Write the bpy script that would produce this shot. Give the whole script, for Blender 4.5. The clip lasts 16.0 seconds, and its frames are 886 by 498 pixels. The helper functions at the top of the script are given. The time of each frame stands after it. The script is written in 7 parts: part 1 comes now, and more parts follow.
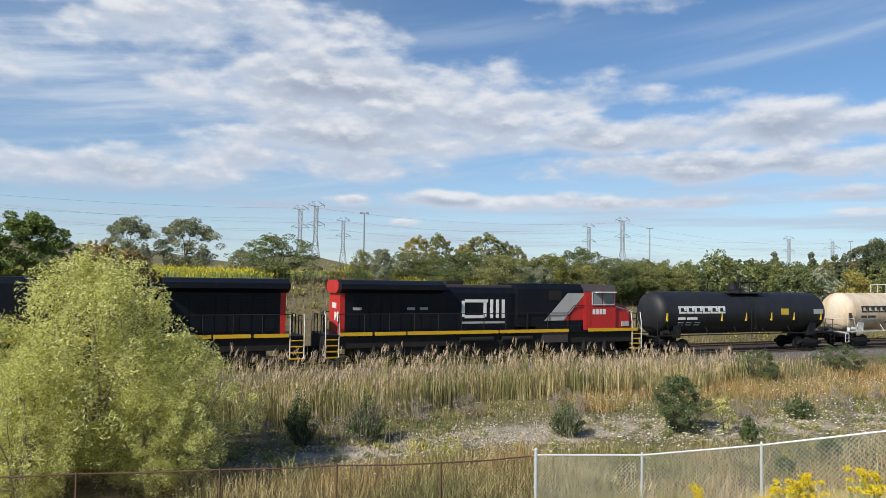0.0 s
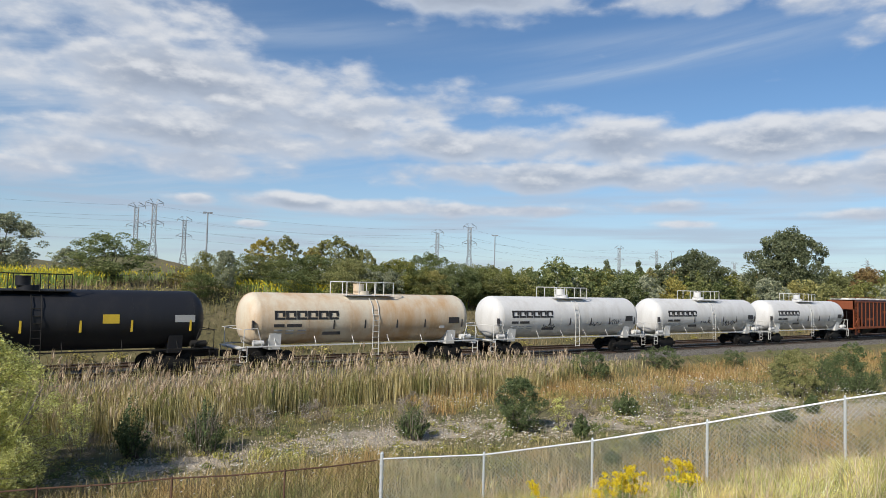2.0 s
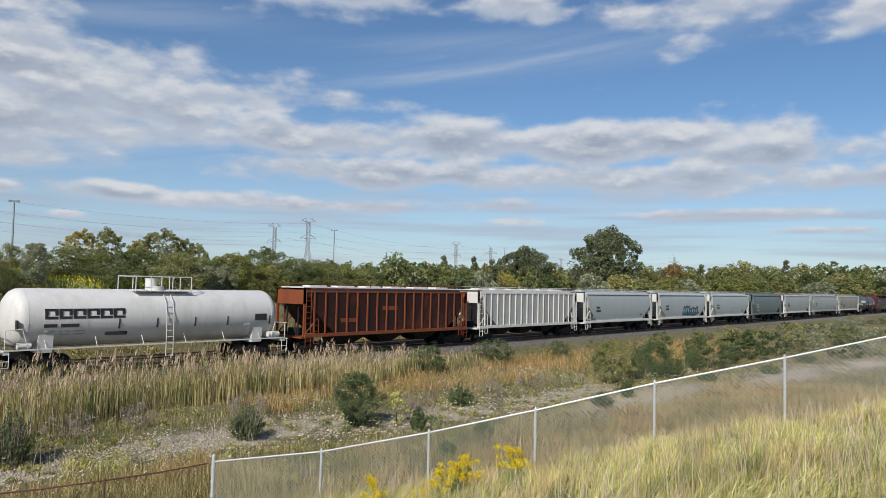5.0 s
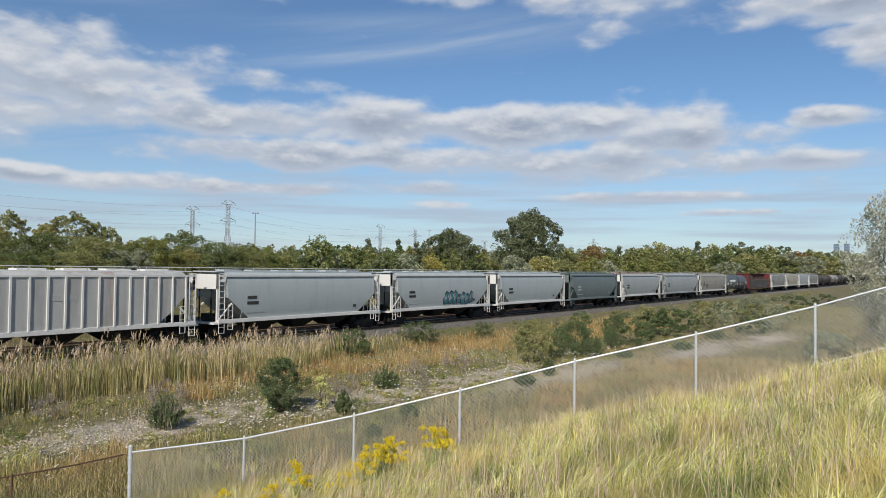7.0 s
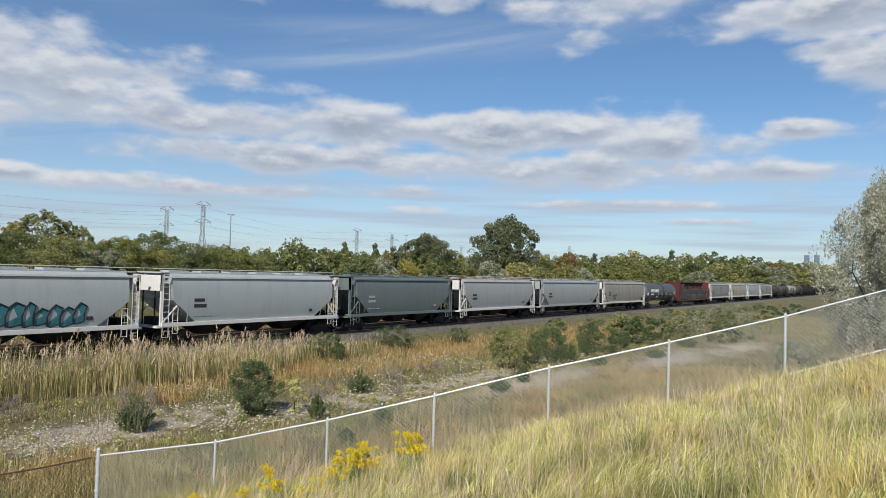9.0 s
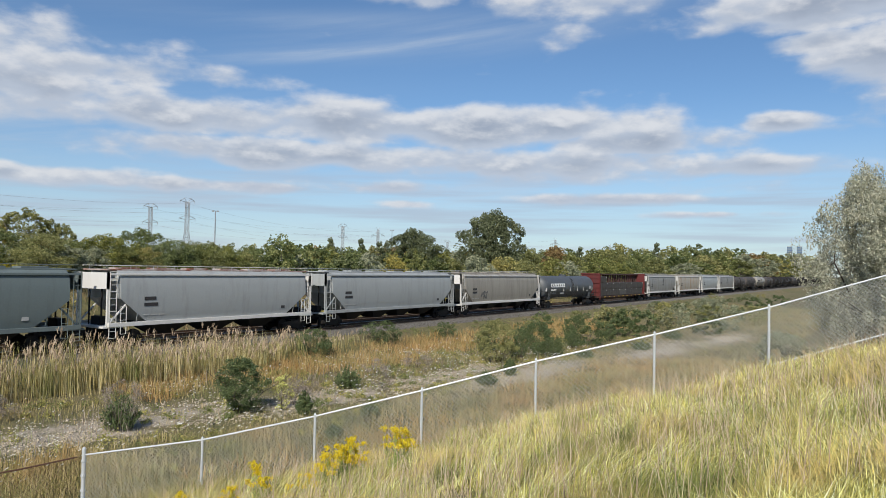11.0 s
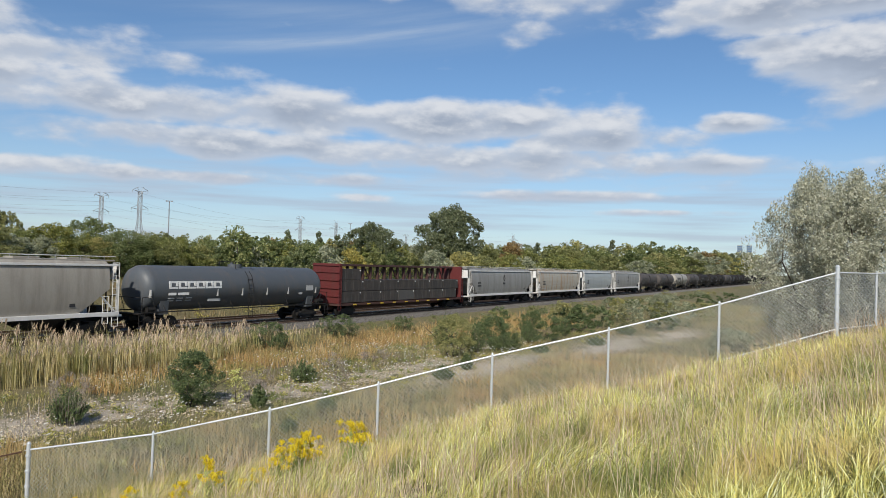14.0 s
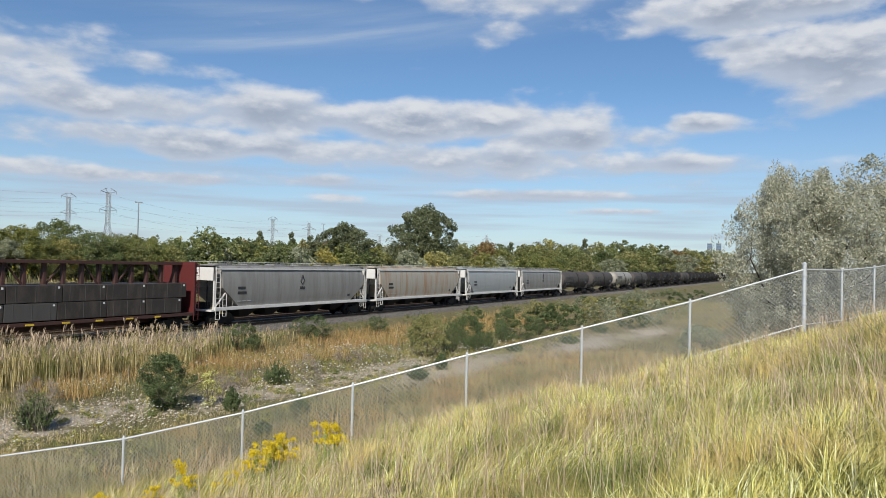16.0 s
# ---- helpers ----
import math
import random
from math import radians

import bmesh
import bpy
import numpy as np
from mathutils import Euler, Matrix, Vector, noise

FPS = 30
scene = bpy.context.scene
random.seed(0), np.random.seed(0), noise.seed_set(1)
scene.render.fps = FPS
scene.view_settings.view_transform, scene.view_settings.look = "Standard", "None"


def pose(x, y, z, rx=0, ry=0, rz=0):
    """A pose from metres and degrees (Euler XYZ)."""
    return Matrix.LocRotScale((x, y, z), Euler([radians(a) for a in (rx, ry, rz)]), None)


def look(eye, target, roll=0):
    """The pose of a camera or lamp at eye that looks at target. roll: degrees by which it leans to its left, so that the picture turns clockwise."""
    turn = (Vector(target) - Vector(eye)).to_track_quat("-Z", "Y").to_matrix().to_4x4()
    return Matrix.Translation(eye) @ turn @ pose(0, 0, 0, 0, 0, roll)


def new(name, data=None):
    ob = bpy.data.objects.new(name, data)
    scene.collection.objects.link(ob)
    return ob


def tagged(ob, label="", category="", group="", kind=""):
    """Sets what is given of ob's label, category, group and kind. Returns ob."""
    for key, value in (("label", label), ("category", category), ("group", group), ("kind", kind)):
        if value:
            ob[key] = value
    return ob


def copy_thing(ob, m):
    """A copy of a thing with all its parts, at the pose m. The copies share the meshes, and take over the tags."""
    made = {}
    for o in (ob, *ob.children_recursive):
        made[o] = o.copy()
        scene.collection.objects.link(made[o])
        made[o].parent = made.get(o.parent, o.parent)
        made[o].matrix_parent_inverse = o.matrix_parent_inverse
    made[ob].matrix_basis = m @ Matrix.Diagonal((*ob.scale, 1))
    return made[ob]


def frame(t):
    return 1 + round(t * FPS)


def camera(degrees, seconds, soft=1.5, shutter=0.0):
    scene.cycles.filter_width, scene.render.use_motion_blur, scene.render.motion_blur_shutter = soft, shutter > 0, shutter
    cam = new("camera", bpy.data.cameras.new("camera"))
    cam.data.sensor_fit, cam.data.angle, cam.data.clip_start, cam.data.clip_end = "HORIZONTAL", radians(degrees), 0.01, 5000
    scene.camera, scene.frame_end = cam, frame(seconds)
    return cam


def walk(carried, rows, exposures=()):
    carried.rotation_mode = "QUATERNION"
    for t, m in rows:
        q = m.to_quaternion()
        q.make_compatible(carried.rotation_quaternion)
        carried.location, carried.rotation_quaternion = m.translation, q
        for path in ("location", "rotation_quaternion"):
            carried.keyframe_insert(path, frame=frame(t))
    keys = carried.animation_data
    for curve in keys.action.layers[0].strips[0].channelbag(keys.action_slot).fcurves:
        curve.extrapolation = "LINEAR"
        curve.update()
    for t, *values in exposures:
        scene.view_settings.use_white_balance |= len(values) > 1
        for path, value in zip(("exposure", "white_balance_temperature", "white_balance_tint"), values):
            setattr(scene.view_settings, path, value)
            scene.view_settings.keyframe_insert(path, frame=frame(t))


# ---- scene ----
cam = camera(62.87, 16.0, soft=0.7)

# ---- viewpoint: a hand-held pan from a grassy bank, 4.85 m above the rails ----
# World: the track runs along x, rail tops at z = 0, the viewer stands at y = -39.5.
EYE = (0.0, -39.5, 4.85)
TURNS = [
(0.0, 92.322, -0.921, -24.657), (0.5, 92.629, -0.858, -25.693), (1.0, 92.644, -1.108, -28.272),
(1.5, 92.652, -1.496, -32.440), (2.0, 92.893, -1.454, -36.534), (2.5, 93.160, -1.108, -39.110),
(3.0, 93.351, -0.922, -40.495), (3.5, 93.577, -0.947, -41.638), (4.0, 93.614, -1.107, -43.523),
(4.5, 93.342, -1.252, -46.282), (5.0, 92.812, -1.283, -49.185), (7.5, 91.633, -0.674, -55.837),
(8.0, 91.856, -0.798, -56.441), (8.5, 91.964, -1.228, -56.820), (9.0, 91.982, -1.616, -57.003),
(11.5, 91.436, -1.058, -58.431), (12.0, 91.391, -1.395, -58.973), (12.5, 91.439, -1.631, -59.578),
(13.0, 91.477, -1.781, -60.193), (13.5, 91.366, -1.800, -60.834), (14.0, 91.225, -1.765, -61.383),
(14.5, 91.237, -1.610, -61.963), (15.0, 91.319, -1.481, -62.637), (15.5, 91.282, -1.402, -63.179),
(16.0, 91.270, -1.332, -63.447)]
walk(cam, [(t, pose(*EYE, rx, ry, rz)) for t, rx, ry, rz in TURNS],
     [(0.0, 0.15), (1.0, 0.12), (2.0, 0.03), (3.0, -0.06), (5.0, -0.10), (7.5, -0.05), (12.0, 0.0), (16.0, 0.0)])

# ---- daylight ----
SUN_TO = Vector((-0.74, -0.26, 0.62)).normalized()
sun = new("sun", bpy.data.lights.new("sun", "SUN"))
sun.data.energy, sun.data.angle, sun.data.color = 4.8, radians(0.53), (1.0, 0.94, 0.84)
sun.matrix_world = look((0, 0, 60), Vector((0, 0, 60)) - SUN_TO)

world = bpy.data.worlds.new("sky")
scene.world = world
world.use_nodes = True


def build_sky():
    nt = world.node_tree
    nt.nodes.clear()
    link = nt.links.new

    def math_node(op, a, b=None, c=None, clamp=False):
        n = nt.nodes.new("ShaderNodeMath")
        n.operation, n.use_clamp = op, clamp
        for i, v in enumerate((a, b, c)):
            if v is None:
                continue
            if isinstance(v, (int, float)):
                n.inputs[i].default_value = v
            else:
                link(v, n.inputs[i])
        return n.outputs[0]

    co = nt.nodes.new("ShaderNodeTexCoord").outputs["Generated"]
    sep = nt.nodes.new("ShaderNodeSeparateXYZ")
    link(co, sep.inputs[0])
    X, Y, Z = sep.outputs
    az = math_node("MULTIPLY", math_node("ARCTAN2", X, Y), 180 / math.pi)
    el = math_node("MULTIPLY", math_node("ARCSINE", Z), 180 / math.pi)
    # cloud banks: bearing, height, half width, half height (degrees), thickness
    banks = [(17, 14.7, 11, 2.1, 1.0), (22, 12.1, 14, 1.4, 0.85), (32, 13.6, 6, 1.0, 0.8), (19, 10.8, 12, 1.3, 0.85), (12, 8.8, 10, 1.1, 0.8), (-1, 7.5, 9, 1.0, 0.85),
             (7, 18.7, 11, 2.4, 0.72), (-14, 15, 9, 3.0, 0.7), (42, 14, 3.3, 0.8, 0.55),
             (38.5, 11.1, 6.5, 1.2, 0.95), (50, 11.1, 7, 1.3, 1.0), (63, 11.2, 9, 1.4, 1.0), (72, 9.8, 6, 1.0, 0.9), (46, 8.7, 14, 1.0, 0.85), (68, 8.3, 10, 1.1, 0.88), (80, 7.9, 7, 0.7, 0.75), (81, 6.3, 4, 0.5, 0.6),
             (27, 6.1, 8, 0.6, 0.85), (41, 6.0, 6.5, 0.45, 0.85), (52, 6.3, 6, 0.5, 0.75), (55.2, 5.1, 2, 0.35, 0.75), (70, 5.6, 8, 0.4, 0.75), (79, 4.4, 4.5, 0.25, 0.7), (17.5, 6.0, 2, 0.4, 0.75), (21.5, 4.4, 1.2, 0.25, 0.7),
             (39.5, 22.5, 6.5, 1.6, 1.0), (54, 21.8, 3.5, 1.2, 0.8), (57, 20.8, 2, 0.6, 0.7), (68.5, 20.4, 6.5, 1.2, 0.75), (67.5, 17.8, 2.3, 1.2, 0.5),
             (86, 18.7, 7, 1.4, 1.0), (92.5, 14.5, 5.2, 2.3, 1.0), (85.5, 16.2, 3, 0.6, 0.75), (83.2, 11.0, 2.1, 0.6, 0.95),
             (120, 14, 16, 4, 0.9), (-50, 12, 20, 4, 0.9), (170, 16, 30, 5, 0.9), (-110, 20, 16, 5, 0.8)]

    def cover():
        """How thick the cloud is, and how high in its bank: -1 at the base, 1 at the top."""
        total, weight, height = None, None, None
        for a0, e0, ra, re, w in banks:
            da = math_node("MULTIPLY", math_node("SUBTRACT", az, a0), 1 / ra)
            de = math_node("MULTIPLY", math_node("SUBTRACT", el, e0), 1 / re)
            d2 = math_node("ADD", math_node("MULTIPLY", da, da), math_node("MULTIPLY", de, de))
            g = math_node("MULTIPLY", math_node("EXPONENT", math_node("MULTIPLY", d2, -0.5)), w)
            q = math_node("POWER", g, 2.0)
            h = math_node("MULTIPLY", q, de)
            total = g if total is None else math_node("MAXIMUM", total, g)
            weight = q if weight is None else math_node("ADD", weight, q)
            height = h if height is None else math_node("ADD", height, h)
        return total, math_node("DIVIDE", height, math_node("ADD", weight, 0.001))

    def puff(rise, scale, detail, rough):
        comb = nt.nodes.new("ShaderNodeCombineXYZ")
        link(math_node("MULTIPLY", az, 0.12), comb.inputs[0])
        link(math_node("MULTIPLY", math_node("ADD", el, rise), 0.26), comb.inputs[1])
        n = nt.nodes.new("ShaderNodeTexNoise")
        n.inputs["Scale"].default_value, n.inputs["Detail"].default_value, n.inputs["Roughness"].default_value = scale, detail, rough
        link(comb.outputs[0], n.inputs["Vector"])
        return n.outputs["Fac"]

    def ramp(v, lo, hi):
        n = nt.nodes.new("ShaderNodeMapRange")
        n.interpolation_type = "SMOOTHSTEP"
        n.inputs["From Min"].default_value, n.inputs["From Max"].default_value = lo, hi
        link(v, n.inputs["Value"])
        return n.outputs["Result"]

    c0, high = cover()
    billow = puff(0, 1.6, 8, 0.52)
    broad = puff(0, 0.8, 3, 0.5)
    shape = math_node("ADD", math_node("MULTIPLY_ADD", billow, 1.1, -0.55), math_node("MULTIPLY_ADD", broad, 0.5, -0.25))
    body = math_node("ADD", c0, shape)
    density = ramp(body, 0.26, 0.66)
    # sunlit tops, grey undersides, and the same again on each smaller heap
    over = puff(0.6, 1.6, 8, 0.52)
    heap = math_node("SUBTRACT", billow, over)
    lit = ramp(math_node("ADD", math_node("MULTIPLY", high, 0.26), math_node("MULTIPLY", heap, 2.4)), -0.22, 0.50)
    thick = ramp(body, 0.55, 1.1)
    comb = nt.nodes.new("ShaderNodeCombineXYZ")
    link(math_node("MULTIPLY", az, 0.045), comb.inputs[0])
    link(math_node("MULTIPLY", el, 0.8), comb.inputs[1])
    n = nt.nodes.new("ShaderNodeTexNoise")
    n.inputs["Scale"].default_value, n.inputs["Detail"].default_value, n.inputs["Roughness"].default_value = 1.3, 5, 0.5
    link(comb.outputs[0], n.inputs["Vector"])
    low = math_node("MULTIPLY", ramp(el, 0.2, 2.0), ramp(el, 9.0, 5.5))
    layer = math_node("MULTIPLY", low, ramp(n.outputs["Fac"], 0.42, 0.68))
    # thin high streaks
    comb = nt.nodes.new("ShaderNodeCombineXYZ")
    link(math_node("MULTIPLY", math_node("ADD", az, math_node("MULTIPLY", el, -2.0)), 0.035), comb.inputs[0])
    link(math_node("MULTIPLY", math_node("SUBTRACT", el, math_node("MULTIPLY", az, 0.13)), 0.28), comb.inputs[1])
    n = nt.nodes.new("ShaderNodeTexNoise")
    n.inputs["Scale"].default_value, n.inputs["Detail"].default_value, n.inputs["Roughness"].default_value = 1.6, 7, 0.6
    link(comb.outputs[0], n.inputs["Vector"])
    band = None
    for a0, e0, ra, re, tilt, w in ((52.5, 17.0, 13, 0.6, 0.14, 0.8), (60, 18.2, 16, 1.4, 0.1, 0.4), (50, 18.6, 16, 0.8, 0.06, 0.3), (20, 18.6, 14, 1.2, 0.05, 0.4), (78, 10.0, 14, 0.5, 0.02, 0.3), (-2, 14, 18, 7, 0.0, 1.15), (12, 9, 24, 6, 0.0, 0.9), (46, 6, 60, 3.2, 0.0, 0.7), (40, 7.9, 40, 1.2, 0.0, 0.35)):
        da = math_node("SUBTRACT", az, a0)
        de = math_node("SUBTRACT", math_node("SUBTRACT", el, e0), math_node("MULTIPLY", da, tilt))
        d2 = math_node("ADD", math_node("POWER", math_node("ABSOLUTE", math_node("MULTIPLY", da, 1 / ra)), 2.0), math_node("POWER", math_node("ABSOLUTE", math_node("MULTIPLY", de, 1 / re)), 2.0))
        g = math_node("MULTIPLY", math_node("EXPONENT", math_node("MULTIPLY", d2, -1.0)), w)
        band = g if band is None else math_node("MAXIMUM", band, g)
    wisps = math_node("MULTIPLY", band, math_node("MULTIPLY_ADD", ramp(n.outputs["Fac"], 0.36, 0.7), 0.75, 0.25))
    veil = math_node("MULTIPLY", ramp(el, 14, 0), 0.5)

    sky = nt.nodes.new("ShaderNodeTexSky")
    sky.sky_type, sky.sun_disc = "NISHITA", False
    sky.sun_elevation, sky.sun_rotation = math.asin(SUN_TO.z), math.atan2(SUN_TO.x, SUN_TO.y) % (2 * math.pi)
    sky.air_density, sky.dust_density, sky.ozone_density = 1.0, 0.05, 4.0

    def mix(fac, a, b, mode="MIX"):
        m = nt.nodes.new("ShaderNodeMix")
        m.data_type, m.blend_type = "RGBA", mode
        for sock, v in ((m.inputs[0], fac), (m.inputs[6], a), (m.inputs[7], b)):
            if isinstance(v, tuple):
                sock.default_value = v
            elif isinstance(v, (int, float)):
                sock.default_value = v
            else:
                link(v, sock)
        return m.outputs[2]

    blue = mix(1.0, sky.outputs[0], (SKY_GAIN * 0.92, SKY_GAIN * 1.06, SKY_GAIN * 1.16, 1), "MULTIPLY")
    thin = mix(math_node("MAXIMUM", wisps, veil), blue, (0.50, 0.585, 0.70, 1))
    thin = mix(math_node("MULTIPLY", layer, 0.6), thin, (0.42, 0.48, 0.59, 1))
    cloud = mix(lit, mix(thick, (0.50, 0.56, 0.66, 1), (0.35, 0.40, 0.49, 1)), (0.73, 0.745, 0.775, 1))
    col = mix(math_node("MULTIPLY", density, 0.92), thin, cloud)
    bg = nt.nodes.new("ShaderNodeBackground")
    link(col, bg.inputs[0])
    bg.inputs[1].default_value = 1.0
    out = nt.nodes.new("ShaderNodeOutputWorld")
    link(bg.outputs[0], out.inputs[0])


SKY_GAIN = 0.090
build_sky()


# ---- materials ----
def node_mat(name):
    m = bpy.data.materials.new(name)
    m.use_nodes = True
    nt = m.node_tree
    return m, nt, nt.nodes["Principled BSDF"]


def ramp_node(nt, stops):
    r = nt.nodes.new("ShaderNodeValToRGB")
    e = r.color_ramp.elements
    while len(e) < len(stops):
        e.new(0.5)
    for i, (p, c) in enumerate(stops):
        e[i].position, e[i].color = p, (*c, 1)
    return r


def mix_rgb(nt, fac, a, b, mode="MIX"):
    m = nt.nodes.new("ShaderNodeMix")
    m.data_type, m.blend_type = "RGBA", mode
    for sock, v in ((m.inputs[0], fac), (m.inputs[6], a), (m.inputs[7], b)):
        if isinstance(v, tuple):
            sock.default_value = (*v[:3], 1)
        elif isinstance(v, (int, float)):
            sock.default_value = v
        else:
            nt.links.new(v, sock)
    return m.outputs[2]


def noise_fac(nt, scale, detail=5, rough=0.6, stretch=(1, 1, 1), lo=0.35, hi=0.65):
    tc = nt.nodes.new("ShaderNodeTexCoord")
    mp = nt.nodes.new("ShaderNodeMapping")
    mp.inputs["Scale"].default_value = stretch
    nt.links.new(tc.outputs["Object"], mp.inputs[0])
    n = nt.nodes.new("ShaderNodeTexNoise")
    n.inputs["Scale"].default_value, n.inputs["Detail"].default_value, n.inputs["Roughness"].default_value = scale, detail, rough
    nt.links.new(mp.outputs[0], n.inputs["Vector"])
    r = nt.nodes.new("ShaderNodeMapRange")
    r.inputs["From Min"].default_value, r.inputs["From Max"].default_value = lo, hi
    nt.links.new(n.outputs["Fac"], r.inputs["Value"])
    return r.outputs["Result"]


def paint(name, base, dirt=(0.12, 0.09, 0.07), amount=0.5, rough=0.5, metal=0.0, streak=(0.6, 0.6, 0.12), scale=1.5, lo=0.5, hi=0.8, bump=0.05, second=None, spec=0.4):
    """Painted or bare surface with stains in streaks and a finer grain."""
    m, nt, b = node_mat(name)
    f1 = noise_fac(nt, scale, 6, 0.65, streak, lo, hi)
    f2 = noise_fac(nt, 14, 4, 0.7, (1, 1, 1), 0.3, 0.8)
    k = nt.nodes.new("ShaderNodeMath")
    k.operation = "MULTIPLY"
    nt.links.new(f1, k.inputs[0])
    b.inputs["Specular IOR Level"].default_value = spec
    k.inputs[1].default_value = amount
    c = mix_rgb(nt, k.outputs[0], base, dirt)
    if second:
        f3 = noise_fac(nt, second[1], 5, 0.6, second[2], second[3], second[4])
        c = mix_rgb(nt, f3, c, second[0])
    c = mix_rgb(nt, f2, c, mix_rgb(nt, 1.0, c, (0.86, 0.86, 0.86), "MULTIPLY"))
    nt.links.new(c, b.inputs["Base Color"])
    b.inputs["Roughness"].default_value, b.inputs["Metallic"].default_value = rough, metal
    if bump:
        bp = nt.nodes.new("ShaderNodeBump")
        bp.inputs["Strength"].default_value, bp.inputs["Distance"].default_value = bump, 0.02
        nt.links.new(f2, bp.inputs["Height"])
        nt.links.new(bp.outputs[0], b.inputs["Normal"])
    return m


def leafy(name, stops, patch=None, rough=0.6, trans=0.3, tone=2.5, vary=None):
    """Leaves or blades: each piece takes its own tone; patches tint whole areas; vary tints whole plants."""
    m, nt, b = node_mat(name)
    g = nt.nodes.new("ShaderNodeNewGeometry")
    r = ramp_node(nt, [(p, tuple(min(0.85, v * tone) for v in c)) for p, c in stops])
    nt.links.new(g.outputs["Random Per Island"], r.inputs[0])
    c = r.outputs[0]
    if patch:
        for colour, scale, lo, hi in patch:
            c = mix_rgb(nt, noise_fac(nt, scale, 4, 0.6, (1, 1, 0.2), lo, hi), c, mix_rgb(nt, 0.75, c, colour))
    if vary:
        v = ramp_node(nt, vary)
        nt.links.new(nt.nodes.new("ShaderNodeObjectInfo").outputs["Random"], v.inputs[0])
        c = mix_rgb(nt, 1.0, c, v.outputs[0], "MULTIPLY")
    nt.links.new(c, b.inputs["Base Color"])
    b.inputs["Roughness"].default_value = rough
    b.inputs["Specular IOR Level"].default_value = 0.25
    if trans:
        t = nt.nodes.new("ShaderNodeBsdfTranslucent")
        nt.links.new(c, t.inputs[0])
        mx = nt.nodes.new("ShaderNodeMixShader")
        mx.inputs[0].default_value = trans
        out = nt.nodes["Material Output"]
        nt.links.new(b.outputs[0], mx.inputs[1])
        nt.links.new(t.outputs[0], mx.inputs[2])
        nt.links.new(mx.outputs[0], out.inputs[0])
    return m


M = {}
MIXED = [(0, (0.62, 0.66, 0.62)), (0.3, (0.85, 0.86, 0.8)), (0.55, (1.0, 1.0, 1.0)), (0.75, (1.3, 1.12, 0.75)), (0.9, (1.0, 0.98, 1.2)), (1, (1.3, 1.2, 0.75))]
M["black"] = paint("black_paint", (0.016, 0.017, 0.021), (0.05, 0.045, 0.042), 0.4, 0.55, spec=0.35)
M["soot"] = paint("sooty_black_paint", (0.028, 0.025, 0.024), (0.055, 0.045, 0.038), 0.5, 0.8, spec=0.12)
M["sooty_brown"] = paint("sooty_brown_paint", (0.095, 0.085, 0.08), (0.05, 0.042, 0.038), 0.6, 0.75, spec=0.15)
M["loco_black"] = paint("loco_black", (0.005, 0.007, 0.012), (0.018, 0.017, 0.017), 0.5, 0.45, spec=0.22)
M["roof_grime"] = paint("roof_grime", (0.06, 0.05, 0.052), (0.10, 0.09, 0.08), 0.5, 0.7)
M["red"] = paint("loco_red", (0.50, 0.026, 0.024), (0.20, 0.024, 0.02), 0.35, 0.45)
M["white"] = paint("white_paint", (0.70, 0.69, 0.67), (0.36, 0.32, 0.27), 0.5, 0.5, lo=0.48, hi=0.82)
M["rusty_white"] = paint("rust_stained_white", (0.68, 0.60, 0.47), (0.52, 0.28, 0.10), 0.75, 0.55, streak=(0.5, 0.5, 0.16), scale=1.1, lo=0.43, hi=0.66, second=((0.60, 0.48, 0.34), 3.0, (0.5, 0.5, 0.1), 0.55, 1.0))
M["white_trim"] = paint("white_trim", (0.70, 0.69, 0.66), (0.4, 0.36, 0.3), 0.3, 0.5)
M["grey_hopper"] = paint("pale_grey_paint", (0.37, 0.39, 0.39), (0.20, 0.20, 0.195), 0.6, 0.45, streak=(0.9, 0.9, 0.14))
M["silver_hopper"] = paint("silver_grey_paint", (0.42, 0.46, 0.465), (0.27, 0.29, 0.29), 0.5, 0.42, streak=(0.8, 0.8, 0.14))
M["dark_hopper"] = paint("slate_grey_paint", (0.15, 0.185, 0.185), (0.09, 0.10, 0.10), 0.5, 0.45, streak=(0.9, 0.9, 0.14))
M["warm_hopper"] = paint("weathered_grey_paint", (0.29, 0.285, 0.27), (0.13, 0.115, 0.10), 0.7, 0.5, streak=(0.9, 0.9, 0.10), lo=0.42, hi=0.75)
M["tan_hopper"] = paint("weathered_tan_paint", (0.34, 0.315, 0.27), (0.15, 0.13, 0.11), 0.65, 0.5, streak=(0.9, 0.9, 0.12), lo=0.45, hi=0.75)
M["stained_hopper"] = paint("rust_streaked_paint", (0.42, 0.39, 0.33), (0.36, 0.17, 0.05), 0.8, 0.5, streak=(1.1, 1.1, 0.10), lo=0.47, hi=0.7)
M["rust_top"] = paint("rusted_roof", (0.44, 0.40, 0.37), (0.20, 0.065, 0.03), 0.95, 0.8, streak=(0.7, 0.7, 0.7), lo=0.40, hi=0.60)
M["rust_hopper"] = paint("rust_brown_paint", (0.030, 0.009, 0.008), (0.17, 0.042, 0.016), 0.85, 0.7, streak=(0.5, 0.5, 0.3), scale=1.0, lo=0.52, hi=0.75)
M["rust_bright"] = paint("orange_rust_paint", (0.24, 0.065, 0.024), (0.09, 0.025, 0.014), 0.6, 0.65)
